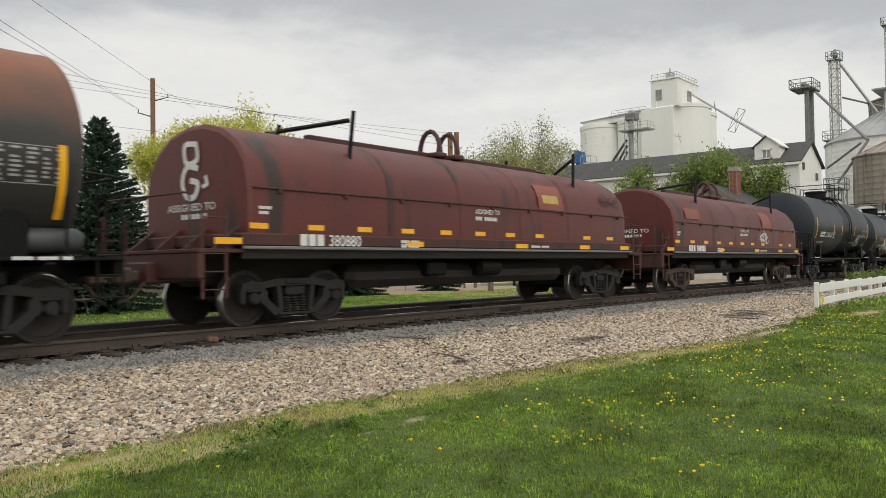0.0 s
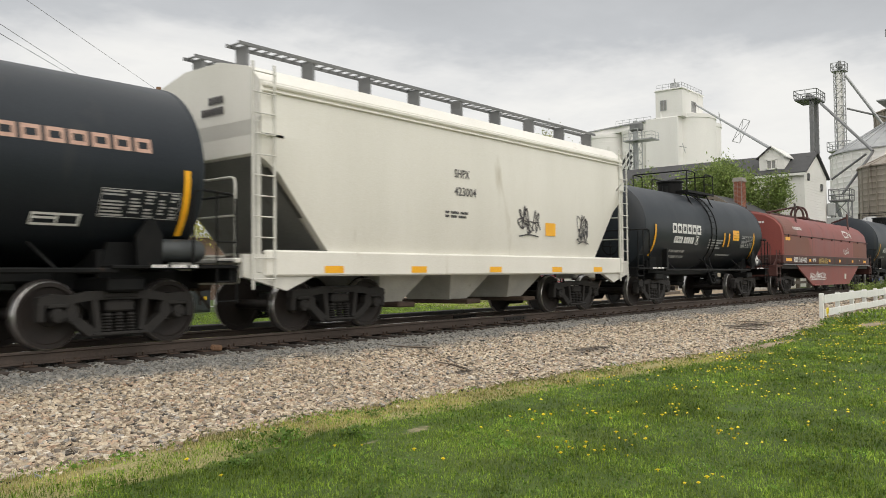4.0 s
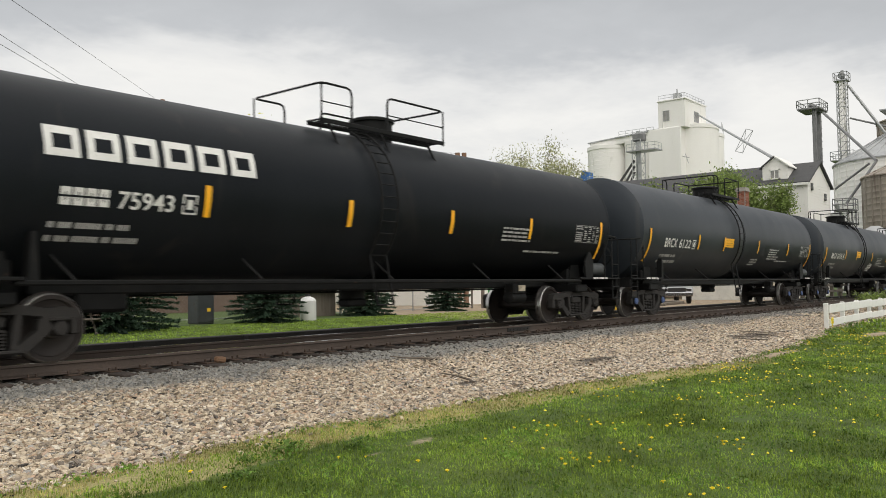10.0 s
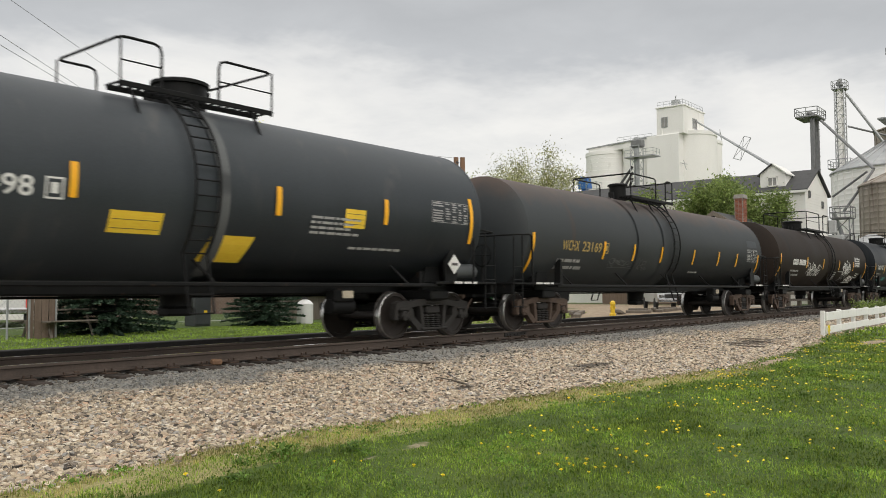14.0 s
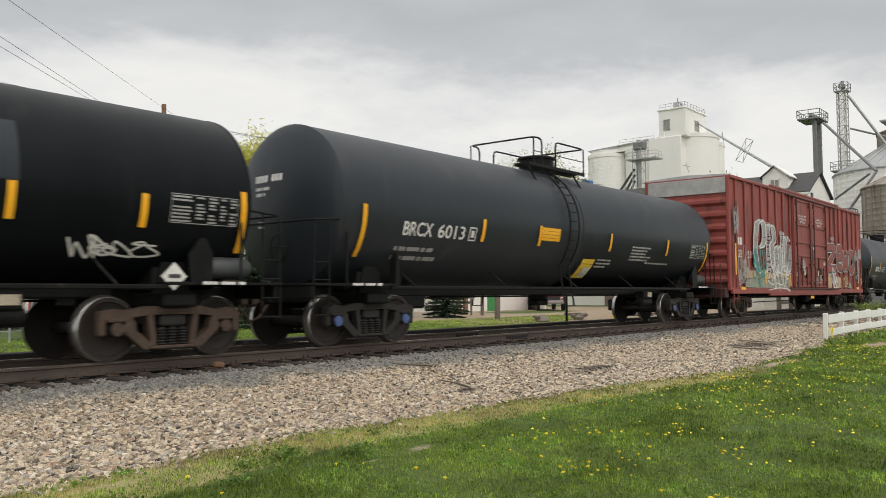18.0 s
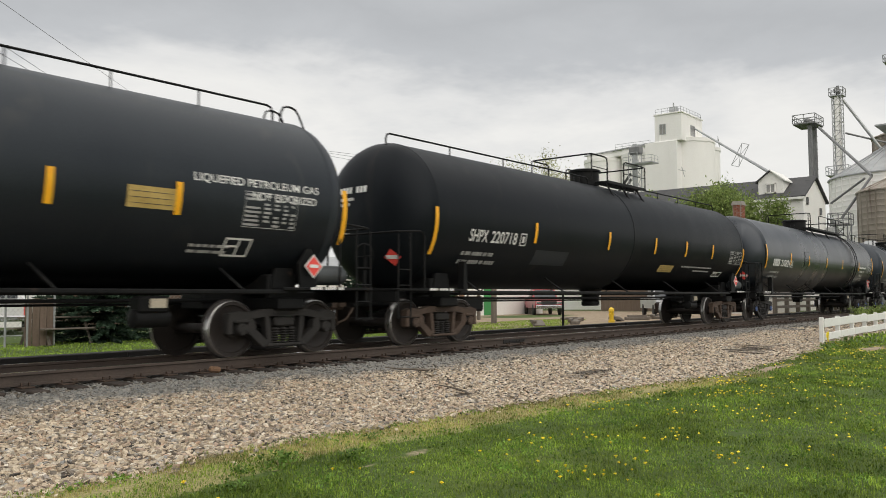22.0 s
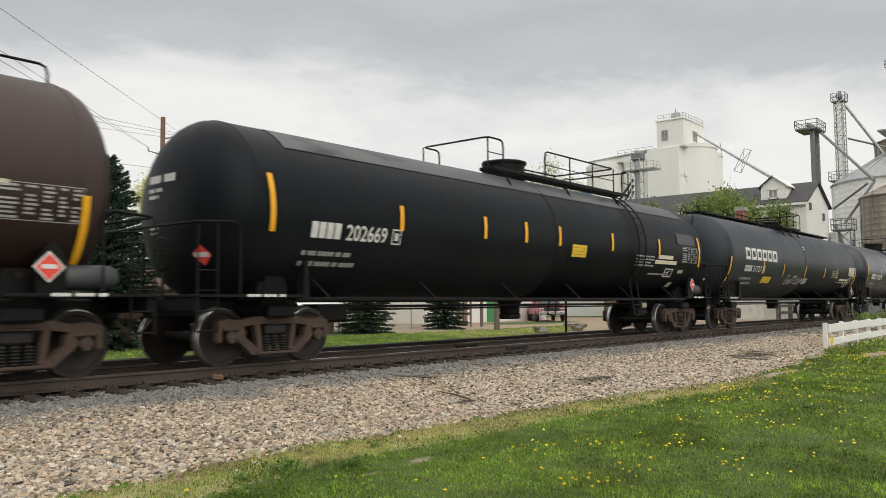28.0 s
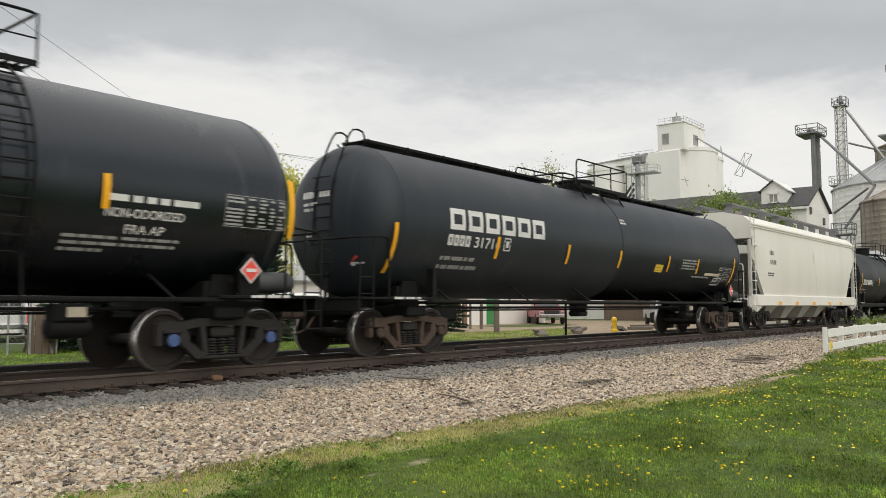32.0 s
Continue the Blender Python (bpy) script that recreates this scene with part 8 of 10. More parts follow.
# ---- plants ----
def leaf_material(name, dark, light, rough=0.6, through=0.35):
    m, nt, bsdf = _nodes(name)
    N, L = nt.nodes.new, nt.links.new
    geo = N("ShaderNodeNewGeometry")
    mix = N("ShaderNodeMixRGB")
    mix.inputs[1].default_value, mix.inputs[2].default_value = (*dark, 1), (*light, 1)
    L(geo.outputs["Random Per Island"], mix.inputs[0])
    co, n = N("ShaderNodeTexCoord"), N("ShaderNodeTexNoise")
    n.inputs["Scale"].default_value, n.inputs["Detail"].default_value = 1.3, 5
    L(co.outputs["Object"], n.inputs["Vector"])
    far = N("ShaderNodeMapRange"); far.inputs[1].default_value, far.inputs[2].default_value, far.inputs[3].default_value, far.inputs[4].default_value = 0.36, 0.64, 0.22, 0.78
    L(n.outputs["Fac"], far.inputs[0])
    g = N("ShaderNodeMixRGB"); g.blend_type = "OVERLAY"; g.inputs[0].default_value = 0.7
    L(mix.outputs[0], g.inputs[1]); L(far.outputs[0], g.inputs[2])
    n2 = N("ShaderNodeTexNoise"); n2.inputs["Scale"].default_value, n2.inputs["Detail"].default_value = 6.5, 4
    L(co.outputs["Object"], n2.inputs["Vector"])
    near = N("ShaderNodeMapRange"); near.inputs[1].default_value, near.inputs[2].default_value, near.inputs[3].default_value, near.inputs[4].default_value = 0.36, 0.64, 0.25, 0.75
    L(n2.outputs["Fac"], near.inputs[0])
    g2 = N("ShaderNodeMixRGB"); g2.blend_type = "OVERLAY"; g2.inputs[0].default_value = 0.55
    L(g.outputs[0], g2.inputs[1]); L(near.outputs[0], g2.inputs[2])
    g = g2
    L(g.outputs[0], bsdf.inputs["Base Color"])
    bsdf.inputs["Roughness"].default_value = rough
    bsdf.inputs["Specular IOR Level"].default_value = 0.22
    tr = N("ShaderNodeBsdfTranslucent"); L(g.outputs[0], tr.inputs["Color"])
    ms = N("ShaderNodeMixShader"); ms.inputs[0].default_value = through
    L(bsdf.outputs[0], ms.inputs[1]); L(tr.outputs[0], ms.inputs[2])
    L(ms.outputs[0], nt.nodes["Material Output"].inputs["Surface"])
    return m


M["lawn"] = leaf_material("lawn_blades", (0.070, 0.134, 0.013), (0.295, 0.400, 0.056), 0.5)
M["verge"] = leaf_material("verge_blades", (0.20, 0.31, 0.040), (0.32, 0.44, 0.080), 0.55)
M["straw"] = leaf_material("dry_grass_blades", (0.26, 0.235, 0.085), (0.48, 0.42, 0.18), 0.7)
M["willow"] = leaf_material("fresh_yellow_green_leaves", (0.44, 0.45, 0.09), (0.68, 0.67, 0.18), 0.55, 0.5)
M["spring"] = leaf_material("pale_spring_leaves", (0.24, 0.255, 0.10), (0.44, 0.45, 0.21), 0.6)
M["bush"] = leaf_material("mid_green_leaves", (0.12, 0.18, 0.045), (0.28, 0.35, 0.11), 0.55)
M["needles"] = leaf_material("blue_green_needles", (0.020, 0.042, 0.026), (0.060, 0.098, 0.062), 0.6, 0.1)
M["weed"] = leaf_material("broad_weed_leaves", (0.075, 0.15, 0.022), (0.18, 0.29, 0.055), 0.5)
M["petal"] = surface("dandelion_yellow", (0.86, 0.66, 0.012), (0.92, 0.76, 0.03), 0.6, 0, 8, (1, 1, 1), None, 0.6, 0.0, 60)
M["stem"] = surface("pale_green_stem", (0.16, 0.24, 0.07), (0.22, 0.3, 0.1), 0.6, 0, 8, (1, 1, 1), None, 0.6, 0.0, 60)


def raw_mesh(name, co, faces_per, idx, mat):
    """A mesh out of arrays: co (n, 3), idx (m, corners)."""
    me = bpy.data.meshes.new(name)
    me.vertices.add(len(co))
    me.vertices.foreach_set("co", np.ascontiguousarray(co, dtype=np.float32).reshape(-1))
    k = idx.shape[1]
    me.loops.add(idx.size)
    me.loops.foreach_set("vertex_index", np.ascontiguousarray(idx, dtype=np.int32).reshape(-1))
    me.polygons.add(len(idx))
    me.polygons.foreach_set("loop_start", np.arange(0, idx.size, k, dtype=np.int32))
    me.update(calc_edges=True)
    me.materials.append(mat)
    return me


def leaf_cloud(name, points, size, mat, seed, long=1.5, droop=0.0):
    """Small lozenge leaves at the given points, in all directions."""
    rng = np.random.default_rng(seed)
    p = np.array(points, float)
    n = len(p)
    a = rng.normal(size=(n, 3)); a[:, 2] -= droop
    a /= np.linalg.norm(a, axis=1)[:, None]
    b = np.cross(a, rng.normal(size=(n, 3)))
    b /= np.linalg.norm(b, axis=1)[:, None]
    s = (size * rng.uniform(0.6, 1.3, n))[:, None]
    co = np.stack((p - a * s * long, p + b * s * 0.6, p + a * s * long, p - b * s * 0.6), 1).reshape(-1, 3)
    idx = np.arange(4 * n).reshape(n, 4)
    return raw_mesh(name, co, 4, idx, mat)


def grow(s, a, d, length, r, depth, rng, tips, spread=0.55, lift=0.25, kids=(2, 4)):
    """One limb and its twigs; collects the tips."""
    p = Vector(a)
    d = Vector(d).normalized()
    steps = 3
    for k in range(steps):
        q = p + d * length / steps
        s.rod(p, q, r * (1 - 0.25 * k), r * (1 - 0.25 * (k + 1)), n=7 if depth > 2 else 5 if depth > 1 else 3, caps=False)
        p = q
        d = (d + Vector((rng.uniform(-1, 1), rng.uniform(-1, 1), rng.uniform(-0.4, 1) * lift)) * 0.22).normalized()
        if depth <= 2:
            tips.append(tuple(p))
    tips.append(tuple(p))
    if depth > 0:
        for k in range(rng.randint(*kids)):
            side = Vector((rng.uniform(-1, 1), rng.uniform(-1, 1), rng.uniform(-0.3, 0.9)))
            grow(s, p - d * length * rng.uniform(0, 0.55), (d + side * spread * 1.5), length * rng.uniform(0.58, 0.8), r * 0.48, depth - 1, rng, tips, spread, lift, kids)


def tree(label, at, height, width, leaf, leaf_size, per_tip, seed, trunk=0.22, depth=4, jitter=0.35, trunk_part=0.28, category="tree", name="tree", group="", fill=0):
    rng = random.Random(seed)
    ob = thing(name, label, category, pose(*at), group)
    s = Shape()
    tips = []
    first = height * trunk_part
    s.rod((0, 0, -0.1), (0.05, 0.03, first), trunk, trunk * 0.8, n=10)
    for k in range(5):
        w = 2 * math.pi * (k + rng.uniform(-0.3, 0.3)) / 5
        out = rng.uniform(0.25, 0.75)
        grow(s, (0.04, 0.02, first * rng.uniform(0.75, 1.0)), (math.cos(w) * out, math.sin(w) * out, 1.0), height * 0.26, trunk * 0.5, depth - 1, rng, tips)
    # fit the crown to its true height and width
    xs = np.array(tips)
    kz = (height - first) / max(0.1, xs[:, 2].max() - first)
    kx = width / 2 / max(0.1, np.percentile(np.hypot(xs[:, 0], xs[:, 1]), 96))
    def fit(p):
        x, y, z = p
        return (x * kx, y * kx, z if z < first * 0.7 else first * 0.7 + (z - first * 0.7) * kz)
    s.v = [fit(p) for p in s.v]
    part("trunk", s, "bark", ob, "forked trunk and limbs")
    pts = []
    for p in tips:
        q = fit(p)
        for k in range(per_tip):
            pts.append((q[0] + rng.gauss(0, jitter), q[1] + rng.gauss(0, jitter), q[2] + rng.gauss(0, jitter * 0.8)))
    # foliage between the twigs, in clumps
    for k in range(fill):
        u, v, w = rng.uniform(-1, 1), rng.uniform(-1, 1), rng.uniform(-1, 1)
        if u * u + v * v + w * w > 1.0 or noise.noise((u * 2.6 + seed, v * 2.6, w * 2.6)) + 0.35 * rng.random() < 0.08:
            continue
        pts.append((u * width * 0.5, v * width * 0.5, height * 0.53 + w * height * 0.46))
    part("crown", leaf_cloud("crown", pts, leaf_size, M[leaf], seed), None, ob, "airy crown of small leaves", kind="stuff")
    return ob


def spruce(label, at, height, width, seed):
    rng = random.Random(seed)
    ob = thing("spruce", label, "spruce tree", pose(*at), "spruces along the yard")
    s = Shape()
    s.rod((0, 0, -0.1), (0, 0, height * 0.97), 0.12, 0.012, n=8)
    part("trunk", s, "bark", ob)
    rng_n = np.random.default_rng(seed)
    co, idx = [], []
    twig = Shape()
    z = 0.12
    while z < height - 0.1:
        u = z / height
        reach = width / 2 * (1 - u) ** 0.72 * (1 if u > 0.08 else 0.92) + 0.05
        n = 15 if u < 0.6 else 9
        for k in range(n):
            w = 2 * math.pi * (k + rng.random()) / n
            r_ = reach * rng.uniform(0.72, 1.12)
            up = -0.16 + 0.62 * u
            a = Vector((0, 0, z))
            tip = Vector((math.cos(w) * r_, math.sin(w) * r_, z + up * r_ + rng.uniform(-0.05, 0.1)))
            twig.rod(a, tip, 0.014, 0.004, n=3, caps=False)
            m = max(6, int(r_ * 24))
            for j in range(m):
                f = 0.10 + 0.92 * j / m
                p = a.lerp(tip, f)
                for q in range(4):
                    side = Vector((-math.sin(w), math.cos(w), 0)) * rng.uniform(-1, 1) + Vector((math.cos(w), math.sin(w), 0)) * rng.uniform(0.1, 0.9) + Vector((0, 0, rng.uniform(-0.35, 0.5)))
                    l = rng.uniform(0.08, 0.17) * (1.15 - 0.4 * f)
                    e = p + side.normalized() * l
                    up_ = Vector((rng.uniform(-1, 1), rng.uniform(-1, 1), 1)).normalized() * 0.030
                    b = len(co)
                    co += [tuple(p - up_), tuple(p + up_), tuple(e + up_ * 0.4), tuple(e - up_ * 0.4)]
                    idx.append((b, b + 1, b + 2, b + 3))
        z += 0.17 - 0.05 * u
    part("branch_whorl", twig, "bark", ob, kind="stuff")
    part("needles", raw_mesh("needles", np.array(co), 4, np.array(idx), M["needles"]), None, ob, "dense blue-green needles", kind="stuff")


def blades(name, label, spots, heights, widths, mat, seed, lean=0.5):
    rng = np.random.default_rng(seed)
    p = np.array(spots)
    n = len(p)
    w = rng.uniform(0, 2 * np.pi, n)
    d = np.stack((np.cos(w), np.sin(w), np.zeros(n)), 1)
    side = np.stack((-np.sin(w), np.cos(w), np.zeros(n)), 1) * (np.array(widths) / 2)[:, None]
    h = np.array(heights)[:, None]
    up = np.array((0, 0, 1.0))
    k = rng.uniform(0.1, lean, n)[:, None]
    mid = p + up * h * 0.6 + d * h * k * 0.4
    tip = p + up * h * (1 - k * 0.4) + d * h * k * 1.1
    co = np.stack((p - side, p + side, mid + side * 0.75, mid - side * 0.75, tip), 1).reshape(-1, 3)
    b = 5 * np.arange(n)
    tri = np.stack((np.stack((b, b + 1, b + 2), 1), np.stack((b, b + 2, b + 3), 1), np.stack((b + 3, b + 2, b + 4), 1)), 1).reshape(-1, 3)
    return tagged(new(name, raw_mesh(name, co, 3, tri, M[mat])), label, "grass", kind="stuff")


def build_lawn():
    rng = np.random.default_rng(3)
    green, hs, ws, dry, dh, dw = [], [], [], [], [], []
    def fill(x0, x1, y0, y1, per, h0, h1, w):
        n = int((x1 - x0) * (y1 - y0) * per)
        for x, y, u in zip(rng.uniform(x0, x1, n), rng.uniform(y0, y1, n), rng.random(n)):
            if y < x * 0.13 - 0.2:
                continue
            e = lawn_edge(x)
            if y > e + 0.05:
                continue
            thick = noise.noise((x * 0.9, y * 0.9, 5.0)) + 0.5 * noise.noise((x * 2.7, y * 2.7, 1.0))
            bare = max(math.exp(-((x - cx) / rx) ** 2 - ((y - cy) / ry) ** 2) for cx, cy, rx, ry in BARE)
            if bare > 0.50 + 0.5 * u:
                continue
            z = ground_z(x, y) - 0.005
            rim = e - y
            if rim < (0.62 if x > 4.9 else 0.30) + 0.30 * thick and 2.0 < x < 16 and u > 0.25:
                dry.append((x, y, z)); dh.append(0.012 + 0.03 * u); dw.append(w)
            elif u < 0.75 + 0.35 * thick:
                green.append((x, y, z)); hs.append((h0 + (h1 - h0) * rng.random()) * (1 + 0.5 * thick)); ws.append(w * rng.uniform(0.7, 1.3))
    x = 1.8
    while x < 27:
        # thinner and broader with distance
        k = max(0.0, (x - 5.5) / 21.5)
        fill(x, x + 0.6, max(0.4, 0.13 * x - 0.2), 6.7, 4700 / (1 + 9 * k ** 1.15), 0.016 + 0.012 * k, 0.052 + 0.016 * k, 0.0052 + 0.016 * k)
        x += 0.6
    fill(27, 50, 3.5, 7.4, 50, 0.07, 0.14, 0.05)
    blades("lawn_grass", "short bright green lawn grass with uneven tufts", green, hs, ws, "lawn", 8, 1.1)
    blades("dry_grass", "pale dry grass along the stones", dry, dh, dw, "straw", 9)
    # grass behind the railway
    far, fh, fw = [], [], []
    n = 30000
    for x, y in zip(rng.uniform(4, 40, n), rng.uniform(17.3, 24, n)):
        if x - 22 > (y - 17) * 2.2 + 6:
            continue
        far.append((x, y, ground_z(x, y))); fh.append(rng.uniform(0.02, 0.05)); fw.append(0.03)
    blades("verge_grass", "bright green grass strip behind the railway", far, fh, fw, "verge", 10)


BARE = ((11.8, 5.45, 1.5, 0.22), (16.5, 5.25, 2.2, 0.22), (5.75, 5.05, 0.34, 0.11), (5.1, 4.98, 0.2, 0.07), (3.1, 5.74, 0.5, 0.10), (24.5, 5.0, 2.0, 0.4), (4.3, 5.36, 0.3, 0.12), (9.0, 3.2, 0.4, 0.2))


def dandelion_data():
    f = Shape()
    for k in range(16):
        w = 2 * math.pi * k / 16
        for r, z, l in ((0.019, 0.004, 0.008), (0.012, 0.010, 0.007)):
            c, s_ = math.cos(w + z * 90), math.sin(w + z * 90)
            f.add([(c * 0.003, s_ * 0.003, z), (c * r - s_ * l * 0.5, s_ * r + c * l * 0.5, z + 0.006), (c * r * 1.15, s_ * r * 1.15, z + 0.004), (c * r + s_ * l * 0.5, s_ * r - c * l * 0.5, z + 0.006)], [(0, 1, 2, 3)])
    f.lathe([(0.004, -0.008), (0.008, 0.0), (0.010, 0.012), (0.002, 0.016)], "z", n=8)
    st = Shape()
    st.rod((0, 0, -0.10), (0.004, 0.0, 0.0), 0.0022, 0.002, n=5)
    return f.data("flower_head", ["petal"]), st.data("stem", ["stem"])


def build_flowers():
    head, stem = dandelion_data()
    rng = random.Random(21)
    spots = [(3.56, 5.41), (3.50, 4.90), (4.60, 4.91), (4.76, 4.76), (4.96, 4.37), (4.85, 3.98), (6.06, 4.22), (6.19, 3.50), (5.61, 3.40), (5.97, 4.45)]
    for cx, cy, n, sx, sy in ((8.6, 4.3, 26, 1.4, 0.7), (11.5, 4.3, 36, 1.6, 0.6), (15, 4.2, 44, 2.2, 0.6), (20, 4.6, 44, 2.2, 0.6), (6.4, 3.1, 22, 0.9, 0.7), (24.5, 5.8, 28, 0.9, 0.35), (7.4, 2.2, 14, 1.0, 0.6), (10.8, 2.7, 22, 2.0, 0.7), (23, 5.0, 20, 2, 0.5)):
        k = 0
        while k < n:
            gx, gy, m_ = rng.gauss(cx, sx), rng.gauss(cy, sy), rng.choice((1, 1, 2, 3, 5, 7))
            for j in range(m_):
                spots.append((rng.gauss(gx, 0.16), rng.gauss(gy, 0.10)))
            k += m_
    made = None
    for x, y in spots:
        if y > lawn_edge(x) - 0.15 or y < 0.13 * x - 0.1:
            continue
        m = pose(x, y, ground_z(x, y) + rng.uniform(0.04, 0.085), rng.uniform(-14, 14), rng.uniform(-14, 14), rng.uniform(0, 360)) @ Matrix.Scale(rng.uniform(0.55, 0.95), 4)
        if made is None:
            made = thing("dandelion", "yellow dandelion in bloom among the grass", "flower", m, "dandelions in the lawn")
            part("flower_head", head, None, made)
            part("stem", stem, None, made)
        else:
            c = copy_thing(made, m)
            c.matrix_basis = m


def far_flowers():
    """Dandelion heads over the far lawn, too many to tell apart."""
    rng = np.random.default_rng(44)
    co, idx = [], []
    for cx, cy, n, sx, sy in ((12.5, 4.0, 60, 2.6, 0.9), (17, 4.3, 90, 3.0, 0.9), (22, 5.0, 55, 2.6, 0.7), (9.5, 3.4, 40, 1.8, 0.9)):
        for x, y in zip(rng.normal(cx, sx, n), rng.normal(cy, sy, n)):
            if y > lawn_edge(x) - 0.2 or y < 0.13 * x - 0.1 or x < 7:
                continue
            z, r, b = ground_z(x, y) + rng.uniform(0.045, 0.08), rng.uniform(0.012, 0.019), len(co)
            co += [(x + r * math.cos(math.pi * k / 4), y + r * math.sin(math.pi * k / 4), z + rng.uniform(-0.004, 0.004)) for k in range(8)] + [(x, y, z + 0.014)]
            idx += [(b + k, b + (k + 1) % 8, b + 8) for k in range(8)]
    tagged(new("dandelion_flowers", raw_mesh("dandelion_flowers", np.array(co), 3, np.array(idx), M["petal"])), "many yellow dandelion heads across the far lawn", "flowers", kind="stuff")


def weed(at, size, seed, leaves=64):
    rng = random.Random(seed)
    ob = thing("weed_plant", "broad-leaved green weed at the lawn's edge", "weed", pose(*at), "weeds at the lawn's edge")
    s = Shape()
    for k in range(leaves):
        w = rng.uniform(0, 2 * math.pi)
        l, b = size * rng.uniform(0.22, 0.45), size * rng.uniform(0.05, 0.10)
        rise = rng.uniform(0.3, 1.6)
        d, q = Vector((math.cos(w), math.sin(w), rise)).normalized(), Vector((-math.sin(w), math.cos(w), 0))
        o = Vector((rng.gauss(0, 0.42), rng.gauss(0, 0.42), rng.uniform(0, 0.5))) * size
        rows = []
        for j in range(6):
            u = j / 5
            c = o + d * l * u + Vector((0, 0, -0.35 * l * u * u))
            e = b * math.sin(math.pi * min(0.97, 0.08 + 0.9 * u)) * (1 + 0.15 * (-1) ** j)
            rows.append((c - q * e + Vector((0, 0, 0.25 * e)), c, c + q * e + Vector((0, 0, 0.25 * e))))
        vs = [p for r_ in rows for p in r_]
        s.add(vs, [(3 * j + i, 3 * j + i + 1, 3 * j + i + 4, 3 * j + i + 3) for j in range(5) for i in (0, 1)])
    part("leaves", s, "weed", ob, kind="stuff")


def lawn_clumps():
    """Low clover and seedling leaves in patches."""
    rng = random.Random(31)
    pts = []
    for k in range(460):
        cx, cy = rng.uniform(2.2, 17), rng.uniform(0.9, 6.1)
        r = rng.uniform(0.05, 0.22)
        for j in range(rng.randint(12, 45)):
            x, y = rng.gauss(cx, r), rng.gauss(cy, r * 0.8)
            if y < lawn_edge(x) - 0.05:
                pts.append((x, y, ground_z(x, y) + rng.uniform(0.012, 0.055)))
    tagged(new("clover", leaf_cloud("clover", pts, 0.014, M["weed"], 33, 1.1)), "small broad clover leaves among the lawn grass", "clover", kind="stuff")


build_lawn()
lawn_clumps()
far_flowers()
build_flowers()
for i_, (x_, y_, s_) in enumerate(((4.52, 5.53, 0.20), (5.15, 5.25, 0.17), (4.16, 5.52, 0.11), (3.79, 5.14, 0.13), (5.9, 5.75, 0.10), (4.72, 5.6, 0.13), (23.5, 5.9, 0.3), (26.2, 6.0, 0.35))):
    weed((x_, y_, ground_z(x_, y_)), s_, 100 + i_)

# ---- trees across the railway ----
G_ = -0.27
spruce("dense blue-green spruce with a slender tip", (12.3, 22.9, G_), 5.7, 4.1, 1)
spruce("dense low blue-green spruce", (18.7, 23.7, G_), 4.0, 2.9, 2)
spruce("dense blue-green spruce by the yard fence", (25.3, 25.2, G_), 5.4, 2.6, 3)
spruce("dense blue-green spruce beside the drive", (31.6, 25.8, G_), 4.4, 2.3, 4)
tree("large yellow-green willow in fresh leaf", (30.6, 42.0, G_), 10.9, 9.6, "willow", 0.064, 44, 11, 0.3, 5, 0.45, 0.12, fill=60000)
tree("tall leafy green tree behind the yard", (15.2, 43.5, G_), 9.2, 9.5, "willow", 0.066, 18, 12, 0.3, 5, 0.42, fill=34000)
tree("small pale green tree", (21.4, 42.2, G_), 4.6, 4.0, "spring", 0.07, 4, 13, 0.14, 4, 0.35)
tree("half-bare tree with pale spring buds", (61.6, 40.6, G_), 13.9, 8.6, "spring", 0.065, 9, 14, 0.32, 5, 0.5, fill=7000)
tree("small pale green tree beside the bare one", (58.0, 42.6, G_), 11.6, 6.0, "spring", 0.08, 8, 15, 0.22, 4, 0.5)
tree("leafy green tree before the mill", (65.5, 24.2, G_), 10.5, 6.4, "bush", 0.095, 9, 16, 0.25, 5, 0.5, fill=6000)
tree("slim green tree beside the chimney", (65.5, 20.6, G_), 8.6, 3.0, "bush", 0.08, 6, 17, 0.16, 4, 0.35)
tree("round green bush tree", (65.0, 30.6, G_), 9.8, 3.8, "bush", 0.085, 6, 18, 0.18, 4, 0.35)
tree("leafy shrub growing behind the white fence", (40.5, 7.45, -0.42), 0.95, 3.0, "bush", 0.04, 5, 19, 0.06, 4, 0.14, 0.1, "shrub", "shrub")


